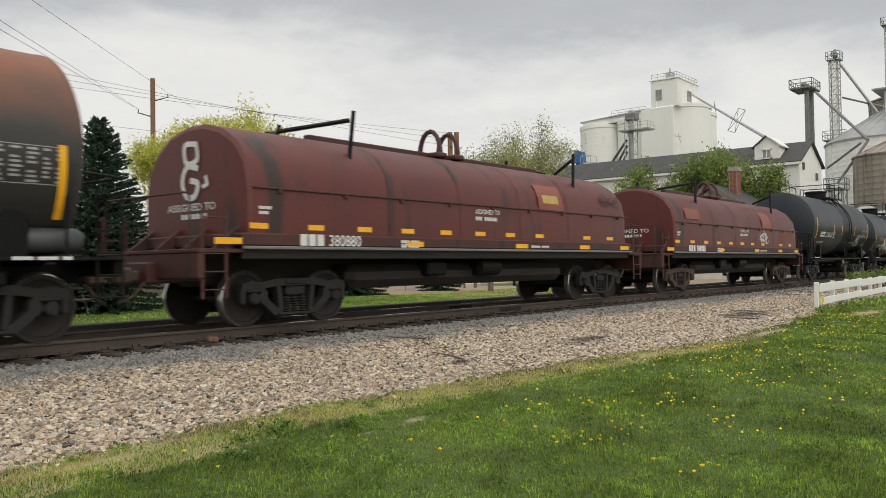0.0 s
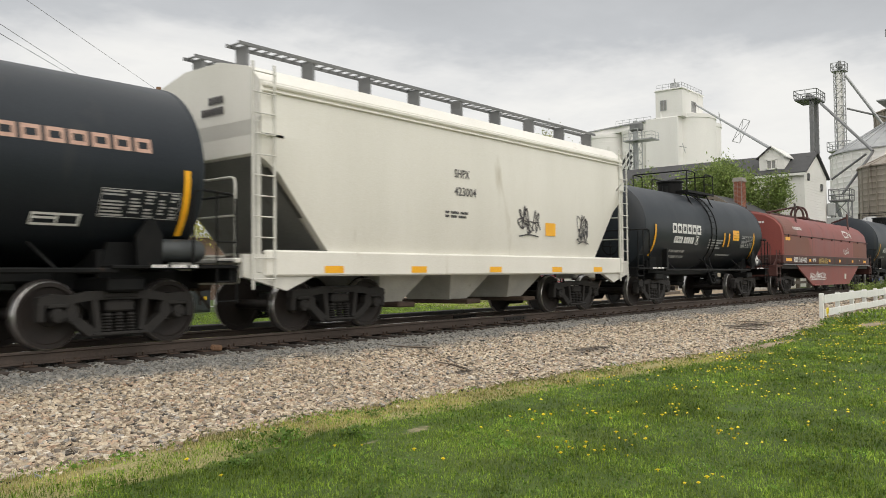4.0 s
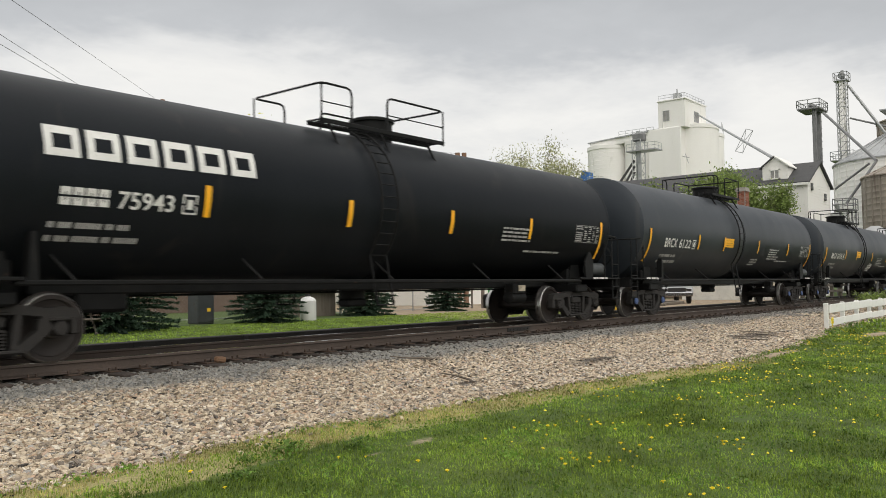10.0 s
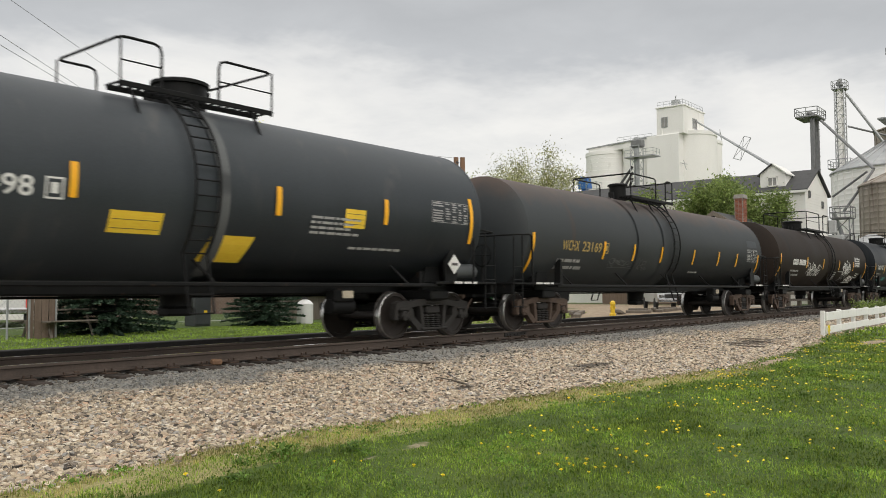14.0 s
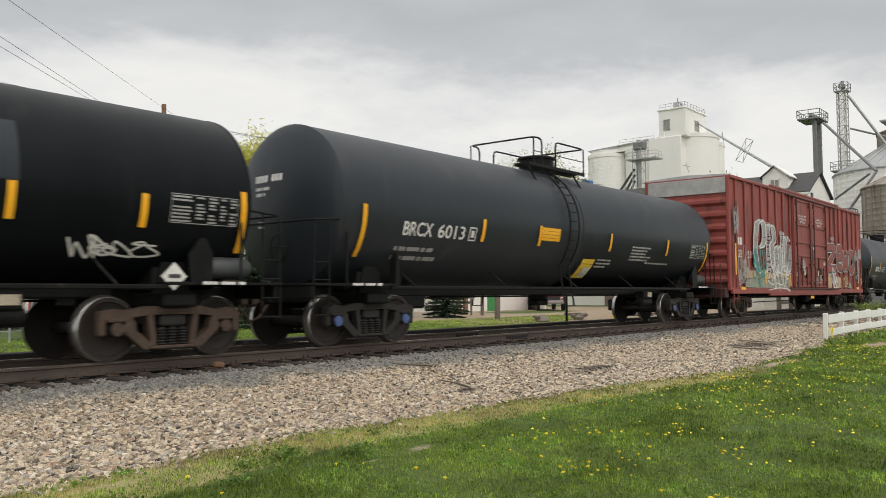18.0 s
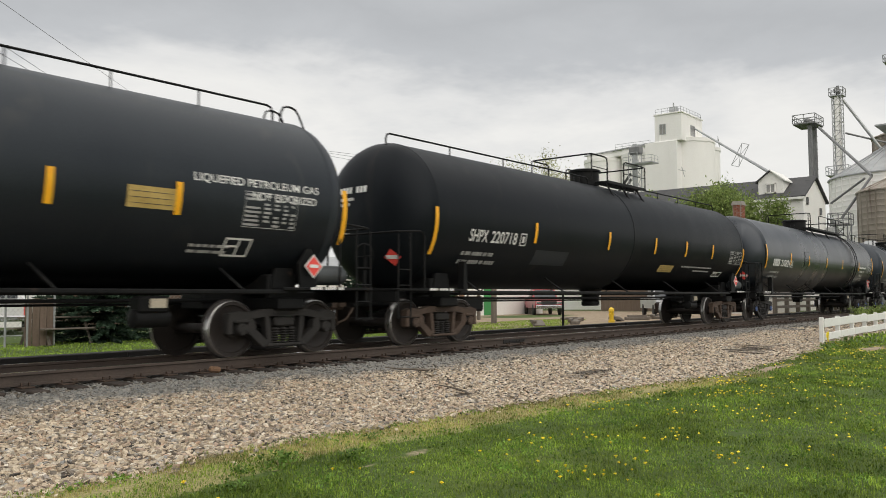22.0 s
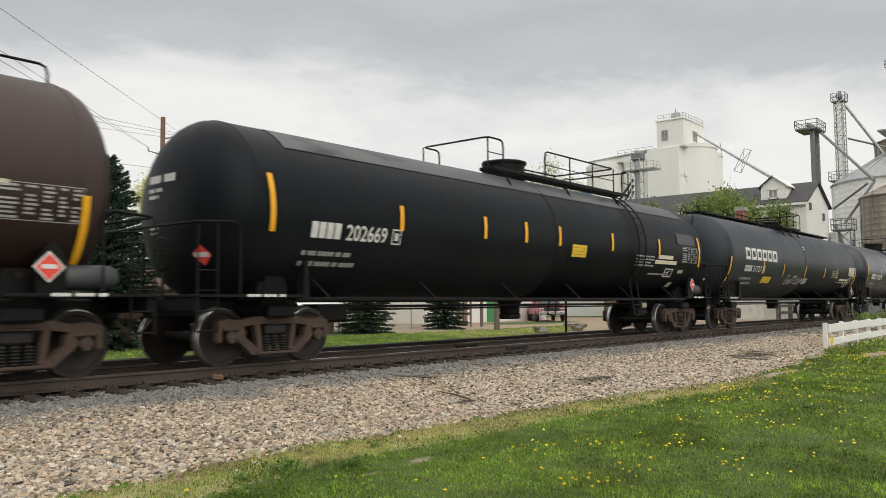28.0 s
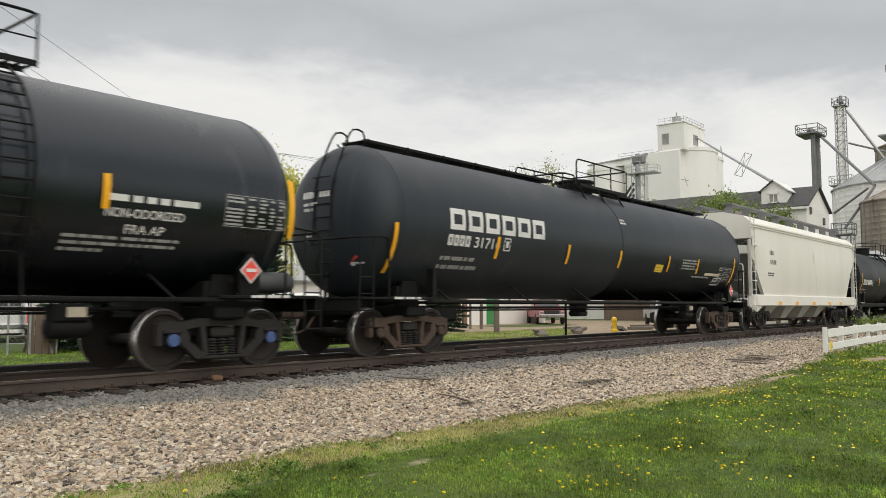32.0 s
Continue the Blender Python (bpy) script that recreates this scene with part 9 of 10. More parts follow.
# ---- white board fence ----
def build_fence():
    ob = thing("board_fence", "white painted two-rail board fence beside the lawn", "fence", pose(25.75, 6.62, 0))
    step = Vector((9.5, 0.28, 0)).normalized()
    turn = math.degrees(math.atan2(step.y, step.x))
    post = Shape(); post.box((0, 0, 0.42), (0.12, 0.12, 1.02), bev=0.012)
    post_d = post.data("post", ["fence_white"])
    for k in range(9):
        x, y = step.x * 2.1 * k, step.y * 2.1 * k
        part("post", post_d, None, ob, at=pose(x, y, -0.62, 0, 0, turn))
        if k < 8:
            for z, h, rise in ((0.12, 0.25, 0.04), (-0.28, 0.21, 0.04)):
                s = Shape(); s.box((1.05, -0.085, 0), (2.08, 0.035, h), bev=0.008)
                part("rail", s, "fence_white", ob, at=pose(x, y, z + 0.02 + 0.01 * (k % 3), 0, -0.4, turn))
    s = Shape()
    rng = random.Random(2)
    for k in range(9):
        a = Vector((rng.uniform(-0.02, 0.05), -0.13, rng.uniform(-0.22, -0.12)))
        s.pipe([a, a + Vector((rng.uniform(-0.12, 0.12), -0.03, rng.uniform(-0.08, 0.05))), a + Vector((rng.uniform(-0.1, 0.2), -0.02, rng.uniform(-0.25, 0.0)))], 0.008, 4)
    part("ribbon", s, "petal", ob, "yellow ribbon tied round the end post")


build_fence()


# ---- poles and wires ----
def utility_pole(label, at, height, r, arms=(), double=False):
    ob = thing("utility_pole", label, "utility pole", pose(*at))
    for dx in ((-r, r) if double else (0,)):
        s = Shape(); s.rod((dx, -dx * 0.8, 0), (dx, -dx * 0.8, height), r * 1.05, r * 0.95, n=12)
        part("pole", s, "pole_wood", ob)
    for (dx, dy, z, tip) in arms:
        s = Shape(); s.rod((0, 0, z), (dx, dy, z + tip), 0.05, 0.035, n=6)
        s.rod((dx, dy, z + tip - 0.05), (dx, dy, z + tip + 0.22), 0.05, 0.04, n=6)
        part("bracket", s, "grey_wood", ob, "insulator bracket")
    if double:
        for z in (height - 0.35, height - 0.9, height - 1.5):
            s = Shape(); s.rod((-0.5, -0.2, z), (-0.25, -0.1, z), 0.06, n=8)
            part("insulator", s, "wire", ob)
    return ob


def wire(a, b, sag, r=0.012):
    a, b = Vector(a), Vector(b)
    s = Shape()
    pts = [a.lerp(b, k / 16) - Vector((0, 0, sag * 4 * (k / 16) * (1 - k / 16))) for k in range(17)]
    s.pipe([p - a for p in pts], r, 5)
    thing("overhead_wire", "dark overhead wire strung between poles", "wire", Matrix.Translation(a), "overhead wires", shape=s, material="wire")


utility_pole("tall brown wooden utility pole with two brackets", (31.38, 51.15, G_), 14.6, 0.17, [(0.85, -0.52, 13.0, 0.35), (-0.82, 0.48, 11.9, 0.25)])
utility_pole("stout twin timber pole where wires end", (36.98, 29.01, G_), 8.95, 0.15, double=True)
wire((32.2, 50.63, 13.4), (8.87, 23.37, 9.42), 0.0, 0.008)
wire((32.2, 50.63, 13.4), (42.18, 62.0, 15.2), 0.0, 0.009)
wire((30.56, 51.63, 12.15), (8.87, 23.37, 8.25), 0.0, 0.008)
wire((30.58, 51.62, 12.1), (8.87, 23.37, 7.95), 0.0, 0.008)
for z0_, z1_ in ((8.55, 10.47), (8.2, 11.2), (7.8, 11.9), (7.0, 8.9)):
    wire((36.5, 28.8, z0_), (6.0, 41.5, z1_), 0.35, 0.008)
wire((36.5, 28.8, 6.6), (6.0, 44.0, 7.4), 0.3, 0.007)
wire((16.0, 40.0, 5.6), (31.38, 51.1, 8.2), 0.2, 0.007)


# ---- grain elevator ----
def railing(s, pts, z, h=1.0, r=0.035, gap=1.2):
    for a, b in zip(pts, pts[1:]):
        for dz in (h, h * 0.5):
            s.rod((*a, z + dz), (*b, z + dz), r, n=4)
        d = math.dist(a, b)
        n = max(1, int(d / gap))
        for k in range(n + 1):
            x, y = a[0] + (b[0] - a[0]) * k / n, a[1] + (b[1] - a[1]) * k / n
            s.rod((x, y, z), (x, y, z + h), r, n=4)


def window(parent, c, w, h, axis, frame_mat="siding"):
    """A window with glass set back; axis: the wall it lies in, x (facing -y) or y (facing -x)."""
    turn = pose(*c, 0, 0, 0 if axis == "x" else -90)
    f = Shape()
    b = 0.09
    for q in (((0, -0.03, h / 2 - b / 2), (w, 0.12, b)), ((0, -0.03, -h / 2 + b / 2), (w, 0.12, b)), ((-w / 2 + b / 2, -0.03, 0), (b, 0.12, h)), ((w / 2 - b / 2, -0.03, 0), (b, 0.12, h)), ((0, -0.02, 0), (0.06, 0.08, h))):
        f.box(*q)
    win = part("window", f, frame_mat, parent, at=turn)
    g = Shape(); g.box((0, 0.0, 0), (w - 0.1, 0.05, h - 0.1))
    part("pane", g, "pale_glass", win)
    return win


def build_elevator():
    ob = thing("grain_elevator", "white concrete grain elevator with a head house and round bins", "grain elevator", pose(138.35, 57.95, -0.3))
    # bins: from far left to right
    def bin_(x, y, r, h, name="bin", ridged=False):
        s = Shape()
        prof = [(r, 0)]
        if ridged:
            n = int(h / 0.75)
            for k in range(n):
                z = h * k / n
                prof += [(r, z + 0.02), (r + 0.03, z + 0.06), (r, z + 0.10)]
        prof += [(r, h - 0.7), (r + 0.12, h - 0.65), (r + 0.12, h), (0.1, h + 0.35)]
        s.lathe(prof, "z", (x, y, 0), n=44)
        return part(name, s, "elev_white", ob, "round white bin")
    bin_(4.4, 17.4, 4.0, 27.9, ridged=True)
    bin_(4.4, 10.1, 3.4, 28.2, ridged=True)
    bin_(6.2, 3.9, 4.9, 28.8)
    bin_(7.2, 2.2, 5.2, 30.0)
    bin_(15.6, 3.4, 4.3, 29.9)
    s = Shape()
    s.box((4.85, 4.0, 14.7), (9.4, 6.2, 29.4), bev=0.1)
    part("wall", s, "elev_white", ob, "flat white bin wall")
    s = Shape()
    s.box((5.2, 2.6, 31.8), (9.6, 5.1, 5.0), bev=0.05)
    hh = part("head_house", s, "elev_white", ob, "square white head house")
    s = Shape(); s.box((5.2, 2.6, 34.35), (9.95, 5.45, 0.25), bev=0.05)
    part("roof_slab", s, "elev_white", hh)
    window(ob, (0.38, 3.6, 31.6), 1.2, 1.9, "y", "galv")
    window(ob, (5.4, 0.02, 31.6), 1.9, 1.9, "x", "galv")
    s = Shape(); railing(s, [(0.5, 5.0), (0.5, 0.2), (9.8, 0.2), (9.8, 5.0)], 34.4, 1.0)
    part("railing", s, "galv", ob)
    s = Shape(); s.box((3.0, 2.5, 35.3), (1.6, 1.2, 1.3), bev=0.1); s.rod((4.3, 2.5, 34.4), (4.3, 2.5, 36.2), 0.25); s.rod((2.2, 2.2, 34.4), (2.2, 2.2, 36.6), 0.12)
    part("roof_machine", s, "galv", ob)
    s = Shape(); railing(s, [(0.2, 13), (0.2, 6.0)], 28.9, 1.0); railing(s, [(11, -2.5), (18, -0.2)], 30.2, 1.0)
    part("railing", s, "galv", ob)
    # gallery on the bin tops
    s = Shape()
    s.prism([(0, 28.2), (15.4, 27.9), (15.4, 28.7), (0, 29.6)], 2.2, Matrix.Rotation(radians(90), 3, "Z"), (3.0, 4.6, 0))
    part("gallery", s, "elev_white", ob, "low conveyor gallery")
    s = Shape(); s.prism([(-0.2, 29.6), (15.8, 28.7), (15.8, 28.9), (-0.2, 29.85)], 2.8, Matrix.Rotation(radians(90), 3, "Z"), (3.0, 4.6, 0))
    part("gallery_roof", s, "galv", ob)
    s = Shape(); s.rod((0.4, 4.2, 3), (0.4, 4.2, 30.5), 0.16)
    part("downpipe", s, "elev_white", ob)
    s = Shape(); s.box((1.2, 0.6, 18.0), (0.1, 1.4, 0.7)); s.box((1.35, 2.6, 26.2), (0.5, 0.9, 0.5))
    part("vent", s, "grey_steel", ob)
    s = Shape()
    for k in (0.0, 1.0):
        s.rod((0.7, 1.9 - 1.6 * k, 25.4 - k), (0.7, 1.4 - 1.6 * k, 23.6 - k), 0.06)
    s.rod((0.7, 1.9, 24.3), (0.7, -0.4, 23.6), 0.06)
    part("wall_bracket", s, "galv", ob)
    # long spout to the mill
    s = Shape(); s.rod((6.2, 0.0, 32.2), (-63.0, -35.2, 12.0), 0.15, n=8)
    sp = part("spout", s, "galv", ob, "long grey grain spout")
    s = Shape()
    c = Vector((-43.6, -25.3, 17.7))
    q = [c + Vector(v) for v in ((0, 1.0, -1.1), (0, -0.3, 1.35), (0, -1.1, 1.05), (0, 0.15, -1.4))]
    for a, b in zip(q, q[1:] + q[:1]):
        s.rod(a, b, 0.035, n=4)
    s.rod(q[0], q[2], 0.03, n=4); s.rod(q[1], q[3], 0.03, n=4)
    part("spout_brace", s, "galv", sp)
    # leg tower before the bins
    t = thing("leg_tower", "galvanised bucket leg tower with a platform and slanting spouts", "leg tower", pose(128, 61.5, -0.3))
    s = Shape()
    for x, y in ((0, 0), (0, 1.6), (1.6, 0), (1.6, 1.6)):
        s.rod((x, y, 0), (x, y, 26), 0.09, n=5)
    for k in range(13):
        z = 2 * k
        for a, b in (((0, 0), (0, 1.6)), ((0, 0), (1.6, 0)), ((1.6, 0), (1.6, 1.6)), ((0, 1.6), (1.6, 1.6))):
            s.rod((*a, z), (*b, z + 2), 0.045, n=4); s.rod((*a, z + 2), (*b, z + 2), 0.045, n=4)
    part("lattice", s, "galv", t)
    s = Shape(); s.rod((0.8, 0.8, 0), (0.8, 0.8, 27.5), 0.4, n=8)
    part("leg_casing", s, "galv", t)
    s = Shape(); s.box((0.8, -0.2, 24.0), (2.8, 5.4, 0.2))
    part("platform", s, "galv", t)
    s = Shape(); railing(s, [(-0.5, 2.4), (-0.5, -2.8), (2.1, -2.8)], 24.1, 1.1)
    part("railing", s, "galv", t, kind="stuff")
    s = Shape(); s.box((0.8, 0.6, 26.4), (1.2, 2.2, 1.4), bev=0.2)
    part("leg_head", s, "grey_steel", t)
    for k, (x, y) in enumerate(((-2, 9.5), (-2, 7.0), (-1, 5.0))):
        s = Shape(); s.rod((0.4, 1.4, 22.5 - k), (x, y, 10.5), 0.22, n=6)
        part("spout", s, "wire", t, "dark slanting spout")
    b = thing("truck_scale_leg", "bright blue grain leg with a small platform", "grain leg", pose(100.5, 56.5, -0.3))
    s = Shape(); s.box((0, 0, 7.8), (0.7, 0.8, 15.6), bev=0.05)
    part("leg_casing", s, "blue_paint", b)
    s = Shape(); s.prism([(-0.8, 15.4), (0.7, 15.4), (0.9, 16.2), (0.4, 17.2), (-0.6, 16.9)], 1.2, Matrix.Rotation(radians(90), 3, "Z"))
    part("leg_head", s, "blue_paint", b, "blue hooded leg head")
    s = Shape(); s.box((0, -1.4, 14.4), (1.6, 1.6, 0.1))
    part("platform", s, "galv", b)
    s = Shape(); railing(s, [(-0.8, -0.6), (-0.8, -2.2), (0.8, -2.2)], 14.4, 1.8)
    part("railing", s, "galv", b, kind="stuff")
    s = Shape(); s.box((-6, -4, 7.6), (1.0, 14, 0.5)); s.box((-3, -6, 9.4), (0.8, 12, 0.3), Matrix.Rotation(0.12, 3, "X")); railing(s, [(-6.5, 3), (-6.5, -11)], 7.8, 0.9)
    thing("conveyor_gantry", "grey conveyor gantry with rails between the bins", "conveyor", pose(100.5, 52.0, 3.0), shape=s, material="grey_steel")


def build_mill():
    x0, y0 = 71.4, 19.45
    ob = thing("feed_mill", "white gabled feed mill with a dark roof and a dormer", "mill building", pose(x0, y0, -0.3))
    W_, L_, E, A = 6.85, 24.0, 9.65, 11.5
    s = Shape()
    s.prism([(0, 0), (W_, 0), (W_, E), (W_ / 2, A), (0, E)], L_, None, (0, L_ / 2, 0))
    part("wall", s, "siding", ob, "white clapboard walls")
    # clapboard lines on the gable and the long side
    s = Shape()
    for k in range(40):
        z = 0.3 + 0.235 * k
        s.box((W_ / 2, -0.006, z), (W_, 0.02, 0.02)); s.box((-0.006, L_ / 2, z), (0.02, L_, 0.02))
    part("clapboard", s, "siding", ob, kind="stuff")
    for sgn in (0, 1):
        r = Shape()
        a, b = ((-0.32, E - 0.17), (W_ / 2, A + 0.02)) if sgn == 0 else ((W_ + 0.32, E - 0.17), (W_ / 2, A + 0.02))
        r.prism([a, b, (b[0], b[1] + 0.13), (a[0], a[1] + 0.13)], L_ + 0.5, None, (0, L_ / 2, 0))
        part("roof", r, "shingle", ob, "dark shingled roof slope")
    s = Shape(); s.box((-0.30, L_ / 2, E - 0.22), (0.06, L_ + 0.4, 0.2)); 
    part("fascia", s, "fence_white", ob)
    # dormer
    d = Shape()
    yc = 2.75
    d.prism([(yc - 1.05, E - 0.1), (yc + 1.05, E - 0.1), (yc + 1.05, E + 1.55), (yc, E + 2.35), (yc - 1.05, E + 1.55)], 3.4, Matrix.Rotation(radians(90), 3, "Z"), (2.2, 0, 0))
    dorm = part("dormer", d, "siding", ob, "small white gabled dormer")
    for sgn in (-1, 1):
        r = Shape()
        r.prism([(yc + sgn * 1.25, E + 1.38), (yc, E + 2.36), (yc, E + 2.47), (yc + sgn * 1.25, E + 1.49)], 3.7, Matrix.Rotation(radians(90), 3, "Z"), (2.15, 0, 0))
        part("dormer_roof", r, "shingle" if sgn > 0 else "fence_white", dorm)
    window(ob, (0.44, yc, E + 0.85), 0.85, 0.85, "y")
    window(ob, (1.0, -0.05, E - 0.4), 0.35, 0.6, "x", "grey_steel")
    window(ob, (5.0, -0.05, E - 1.0), 0.4, 0.6, "x", "grey_steel")
    s = Shape(); s.box((W_ - 0.1, -0.4, 6.8), (0.5, 0.7, 1.2), bev=0.1); s.rod((W_, -0.5, 8.2), (W_ + 2.2, -1.0, 5.0), 0.18); s.box((W_ + 1.0, -0.5, 5.0), (2.5, 1.6, 2.2), bev=0.1)
    part("lean_to", s, "galv", ob, "galvanised ducting beside the gable")
    # low wing of the mill further back
    w = thing("mill_wing", "long white mill wing with a dark roof", "mill building", pose(74.5, 43.45, -0.3))
    s = Shape(); s.prism([(0, 0), (6, 0), (6, 8.2), (3, 9.8), (0, 8.2)], 14, None, (0, 7, 0)); part("wall", s, "siding", w)
    for sgn in (0, 1):
        r = Shape(); a = (-0.4, 8.0) if sgn == 0 else (6.4, 8.0)
        r.prism([a, (3, 9.82), (3, 10.0), (a[0], a[1] + 0.2)], 14.4, None, (0, 7, 0)); part("roof", r, "shingle", w)
    window(w, (-0.02, 3.0, 6.6), 0.9, 1.2, "y")


def bin_silo(label, at, r, eave, roof, mat, roof_mat, ribs=16, name="grain_bin"):
    ob = thing(name, label, "grain bin", pose(*at))
    s = Shape()
    prof = [(r, 0)]
    n = int(eave / 0.55)
    for k in range(n):
        z = eave * k / n
        prof += [(r, z + 0.03), (r + 0.025, z + 0.10), (r, z + 0.17)]
    s.lathe(prof + [(r, eave)], "z", n=48, close=False)
    part("bin_wall", s, mat, ob, "corrugated round wall")
    s = Shape()
    s.lathe([(r + 0.18, eave - 0.12), (r + 0.18, eave), (r * 0.16, eave + roof), (r * 0.16, eave + roof + 0.5), (0.05, eave + roof + 0.6)], "z", n=48)
    part("bin_roof", s, roof_mat, ob, "conical ribbed roof")
    s = Shape()
    for k in range(ribs):
        w = 2 * math.pi * k / ribs
        s.rod((math.cos(w) * (r + 0.1), math.sin(w) * (r + 0.1), eave + 0.05), (math.cos(w) * r * 0.17, math.sin(w) * r * 0.17, eave + roof + 0.05), 0.05, n=4)
    part("roof_rib", s, roof_mat, ob, kind="stuff")
    s = Shape()
    for k in range(int(ribs * 1.3)):
        w = 2 * math.pi * k / (ribs * 1.3)
        s.box((math.cos(w) * (r + 0.03), math.sin(w) * (r + 0.03), eave / 2), (0.09, 0.09, eave))
    part("stiffener", s, mat, ob, kind="stuff")
    return ob


def lattice_tower(name, label, at, h, w, platform, mat="galv", casing=True, top=True):
    ob = thing(name, label, "leg tower", pose(*at))
    s = Shape()
    c = [(-w / 2, -w / 2), (w / 2, -w / 2), (w / 2, w / 2), (-w / 2, w / 2)]
    for x, y in c:
        s.rod((x, y, 0), (x, y, h), 0.07, n=5)
    n = int(h / w)
    for k in range(n):
        z0, z1 = h * k / n, h * (k + 1) / n
        for i in range(4):
            a, b = c[i], c[(i + 1) % 4]
            s.rod((*a, z0), (*b, z1), 0.035, n=4); s.rod((*a, z1), (*b, z1), 0.035, n=4)
    part("lattice", s, mat, ob)
    if casing:
        for dx in (-0.3, 0.35):
            s = Shape(); s.box((dx * w, 0, h / 2), (0.42, 0.46, h)); part("leg_casing", s, "elev_white", ob)
    p = platform
    s = Shape(); s.box((0, 0, h), (p, p, 0.12), bev=0.02)
    part("platform", s, mat, ob)
    s = Shape(); railing(s, [(-p / 2, p / 2), (-p / 2, -p / 2), (p / 2, -p / 2), (p / 2, p / 2), (-p / 2, p / 2)], h, 1.0, 0.04, 0.8)
    part("railing", s, mat, ob, kind="stuff")
    if top:
        s = Shape(); s.box((0, 0, h + 0.7), (1.1, 0.7, 0.9), bev=0.25); s.rod((0.3, 0, h), (0.3, 0, h + 1.4), 0.2, n=8)
        part("leg_head", s, "grey_steel", ob)
    return ob


def build_bins():
    bin_silo("large whitish grain bin with a conical roof", (100.5, 17.3, -0.3), 7.0, 14.2, 3.6, "elev_white", "galv", 28)
    bin_silo("rust-streaked steel grain bin with a conical roof", (88.6, 14.75, -0.3), 4.2, 11.3, 1.7, "bin_steel", "bin_steel", 20)
    bin_silo("tall rusty brown steel bin", (121.0, 18.2, -0.3), 5.6, 22.0, 1.6, "bin_steel", "bin_steel", 24)
    t = lattice_tower("leg_tower", "galvanised bucket leg with a caged top platform", (109.5, 25.4, -0.3), 26.2, 1.05, 1.6)
    s = Shape(); s.box((0, 0, 16.2), (2.6, 2.6, 0.12))
    part("platform", s, "galv", t)
    s = Shape(); railing(s, [(-1.3, 1.3), (-1.3, -1.3), (1.3, -1.3), (1.3, 1.3), (-1.3, 1.3)], 16.2, 1.1, 0.04, 0.9)
    part("railing", s, "galv", t, kind="stuff")
    lattice_tower("leg_tower", "tall slim lattice leg tower", (126.0, 22.0, -0.3), 33.6, 1.2, 2.0)
    # twin-post tower with a box platform
    ob = thing("platform_tower", "grey twin-post tower with a railed box platform", "leg tower", pose(101.9, 26.95, -0.3))
    for dx in (-0.95, 1.05):
        s = Shape(); s.box((dx, -0.45, 10.75), (0.46, 0.42, 21.5), bev=0.03)
        for k in range(26):
            s.box((dx, -0.67, 0.8 * k + 0.3), (0.46, 0.05, 0.08))
        part("leg_casing", s, "grey_steel", ob)
    s = Shape(); s.box((0.0, 0, 21.5), (3.6, 2.5, 0.22), bev=0.04)
    part("platform", s, "grey_steel", ob)
    s = Shape(); railing(s, [(-1.8, 1.25), (-1.8, -1.25), (1.8, -1.25), (1.8, 1.25), (-1.8, 1.25)], 21.6, 0.95, 0.055, 0.9)
    part("railing", s, "galv", ob)
    s = Shape(); s.lathe([(0.1, -1.2), (0.34, -1.0), (0.34, 1.0), (0.1, 1.2)], "x", (0.6, 0, 22.05), n=14)
    part("leg_head", s, "grey_steel", ob)
    # spouts and catwalk over the bins
    for a, b, r, lab in (((99.4, 25.1, 20.3), (90.2, 18.0, 13.0), 0.15, "grey slanting spout to the steel bin"), ((109.0, 24.6, 25.2), (110.4, 20.6, 18.4), 0.17, "galvanised braced spout from the leg"), ((108.6, 24.4, 21.0), (112.0, 18.5, 19.0), 0.12, "galvanised spout under the leg"), ((89.2, 17.8, 12.8), (87.7, 20.3, 8.7), 0.13, "grey downspout between the bins"), ((91.1, 18.8, 12.9), (92.3, 22.4, 10.7), 0.12, "white slanting spout beside the rust-streaked bin")):
        s = Shape(); s.rod((0, 0, 0), Vector(b) - Vector(a), r, n=8)
        thing("grain_spout", lab, "spout", Matrix.Translation(a), "spouts between the bins", shape=s, material="grey_steel" if r < 0.16 else "galv")
    cw = thing("catwalk", "galvanised catwalk on the bin roofs", "catwalk", pose(98.0, 17.5, -0.3))
    s = Shape(); s.box((8, 0.6, 19.6), (18, 1.6, 0.15)); railing(s, [(-1, 0), (17, 0)], 19.7, 1.1, 0.05, 1.1)
    part("deck", s, "galv", cw)
    for x in (0, 4, 8, 12):
        s = Shape(); s.rod((x, 0.3, 14.5), (x + 1.5, 0.3, 19.6), 0.09, n=4); s.rod((x, 0.3, 19.6), (x, 0.3, 15.5), 0.09, n=4)
        part("strut", s, "galv", cw)
    shed = thing("bin_shed", "small galvanised shed with a pyramid roof by the bins", "shed", pose(79.8, 16.2, -0.3))
    s = Shape(); s.box((0, 0, 2.6), (3.0, 3.0, 5.2), bev=0.03); part("wall", s, "galv", shed)
    s = Shape(); s.loft([[(-1.7, -1.7, 5.2), (1.7, -1.7, 5.2), (1.7, 1.7, 5.2), (-1.7, 1.7, 5.2)], [(-0.3, -0.3, 6.1), (0.3, -0.3, 6.1), (0.3, 0.3, 6.1), (-0.3, 0.3, 6.1)]]); part("roof", s, "galv", shed)
    lattice_tower("stair_tower", "grey steel stair tower beside the mill", (79.0, 18.4, -0.3), 7.6, 1.4, 1.7, "grey_steel", False, False)


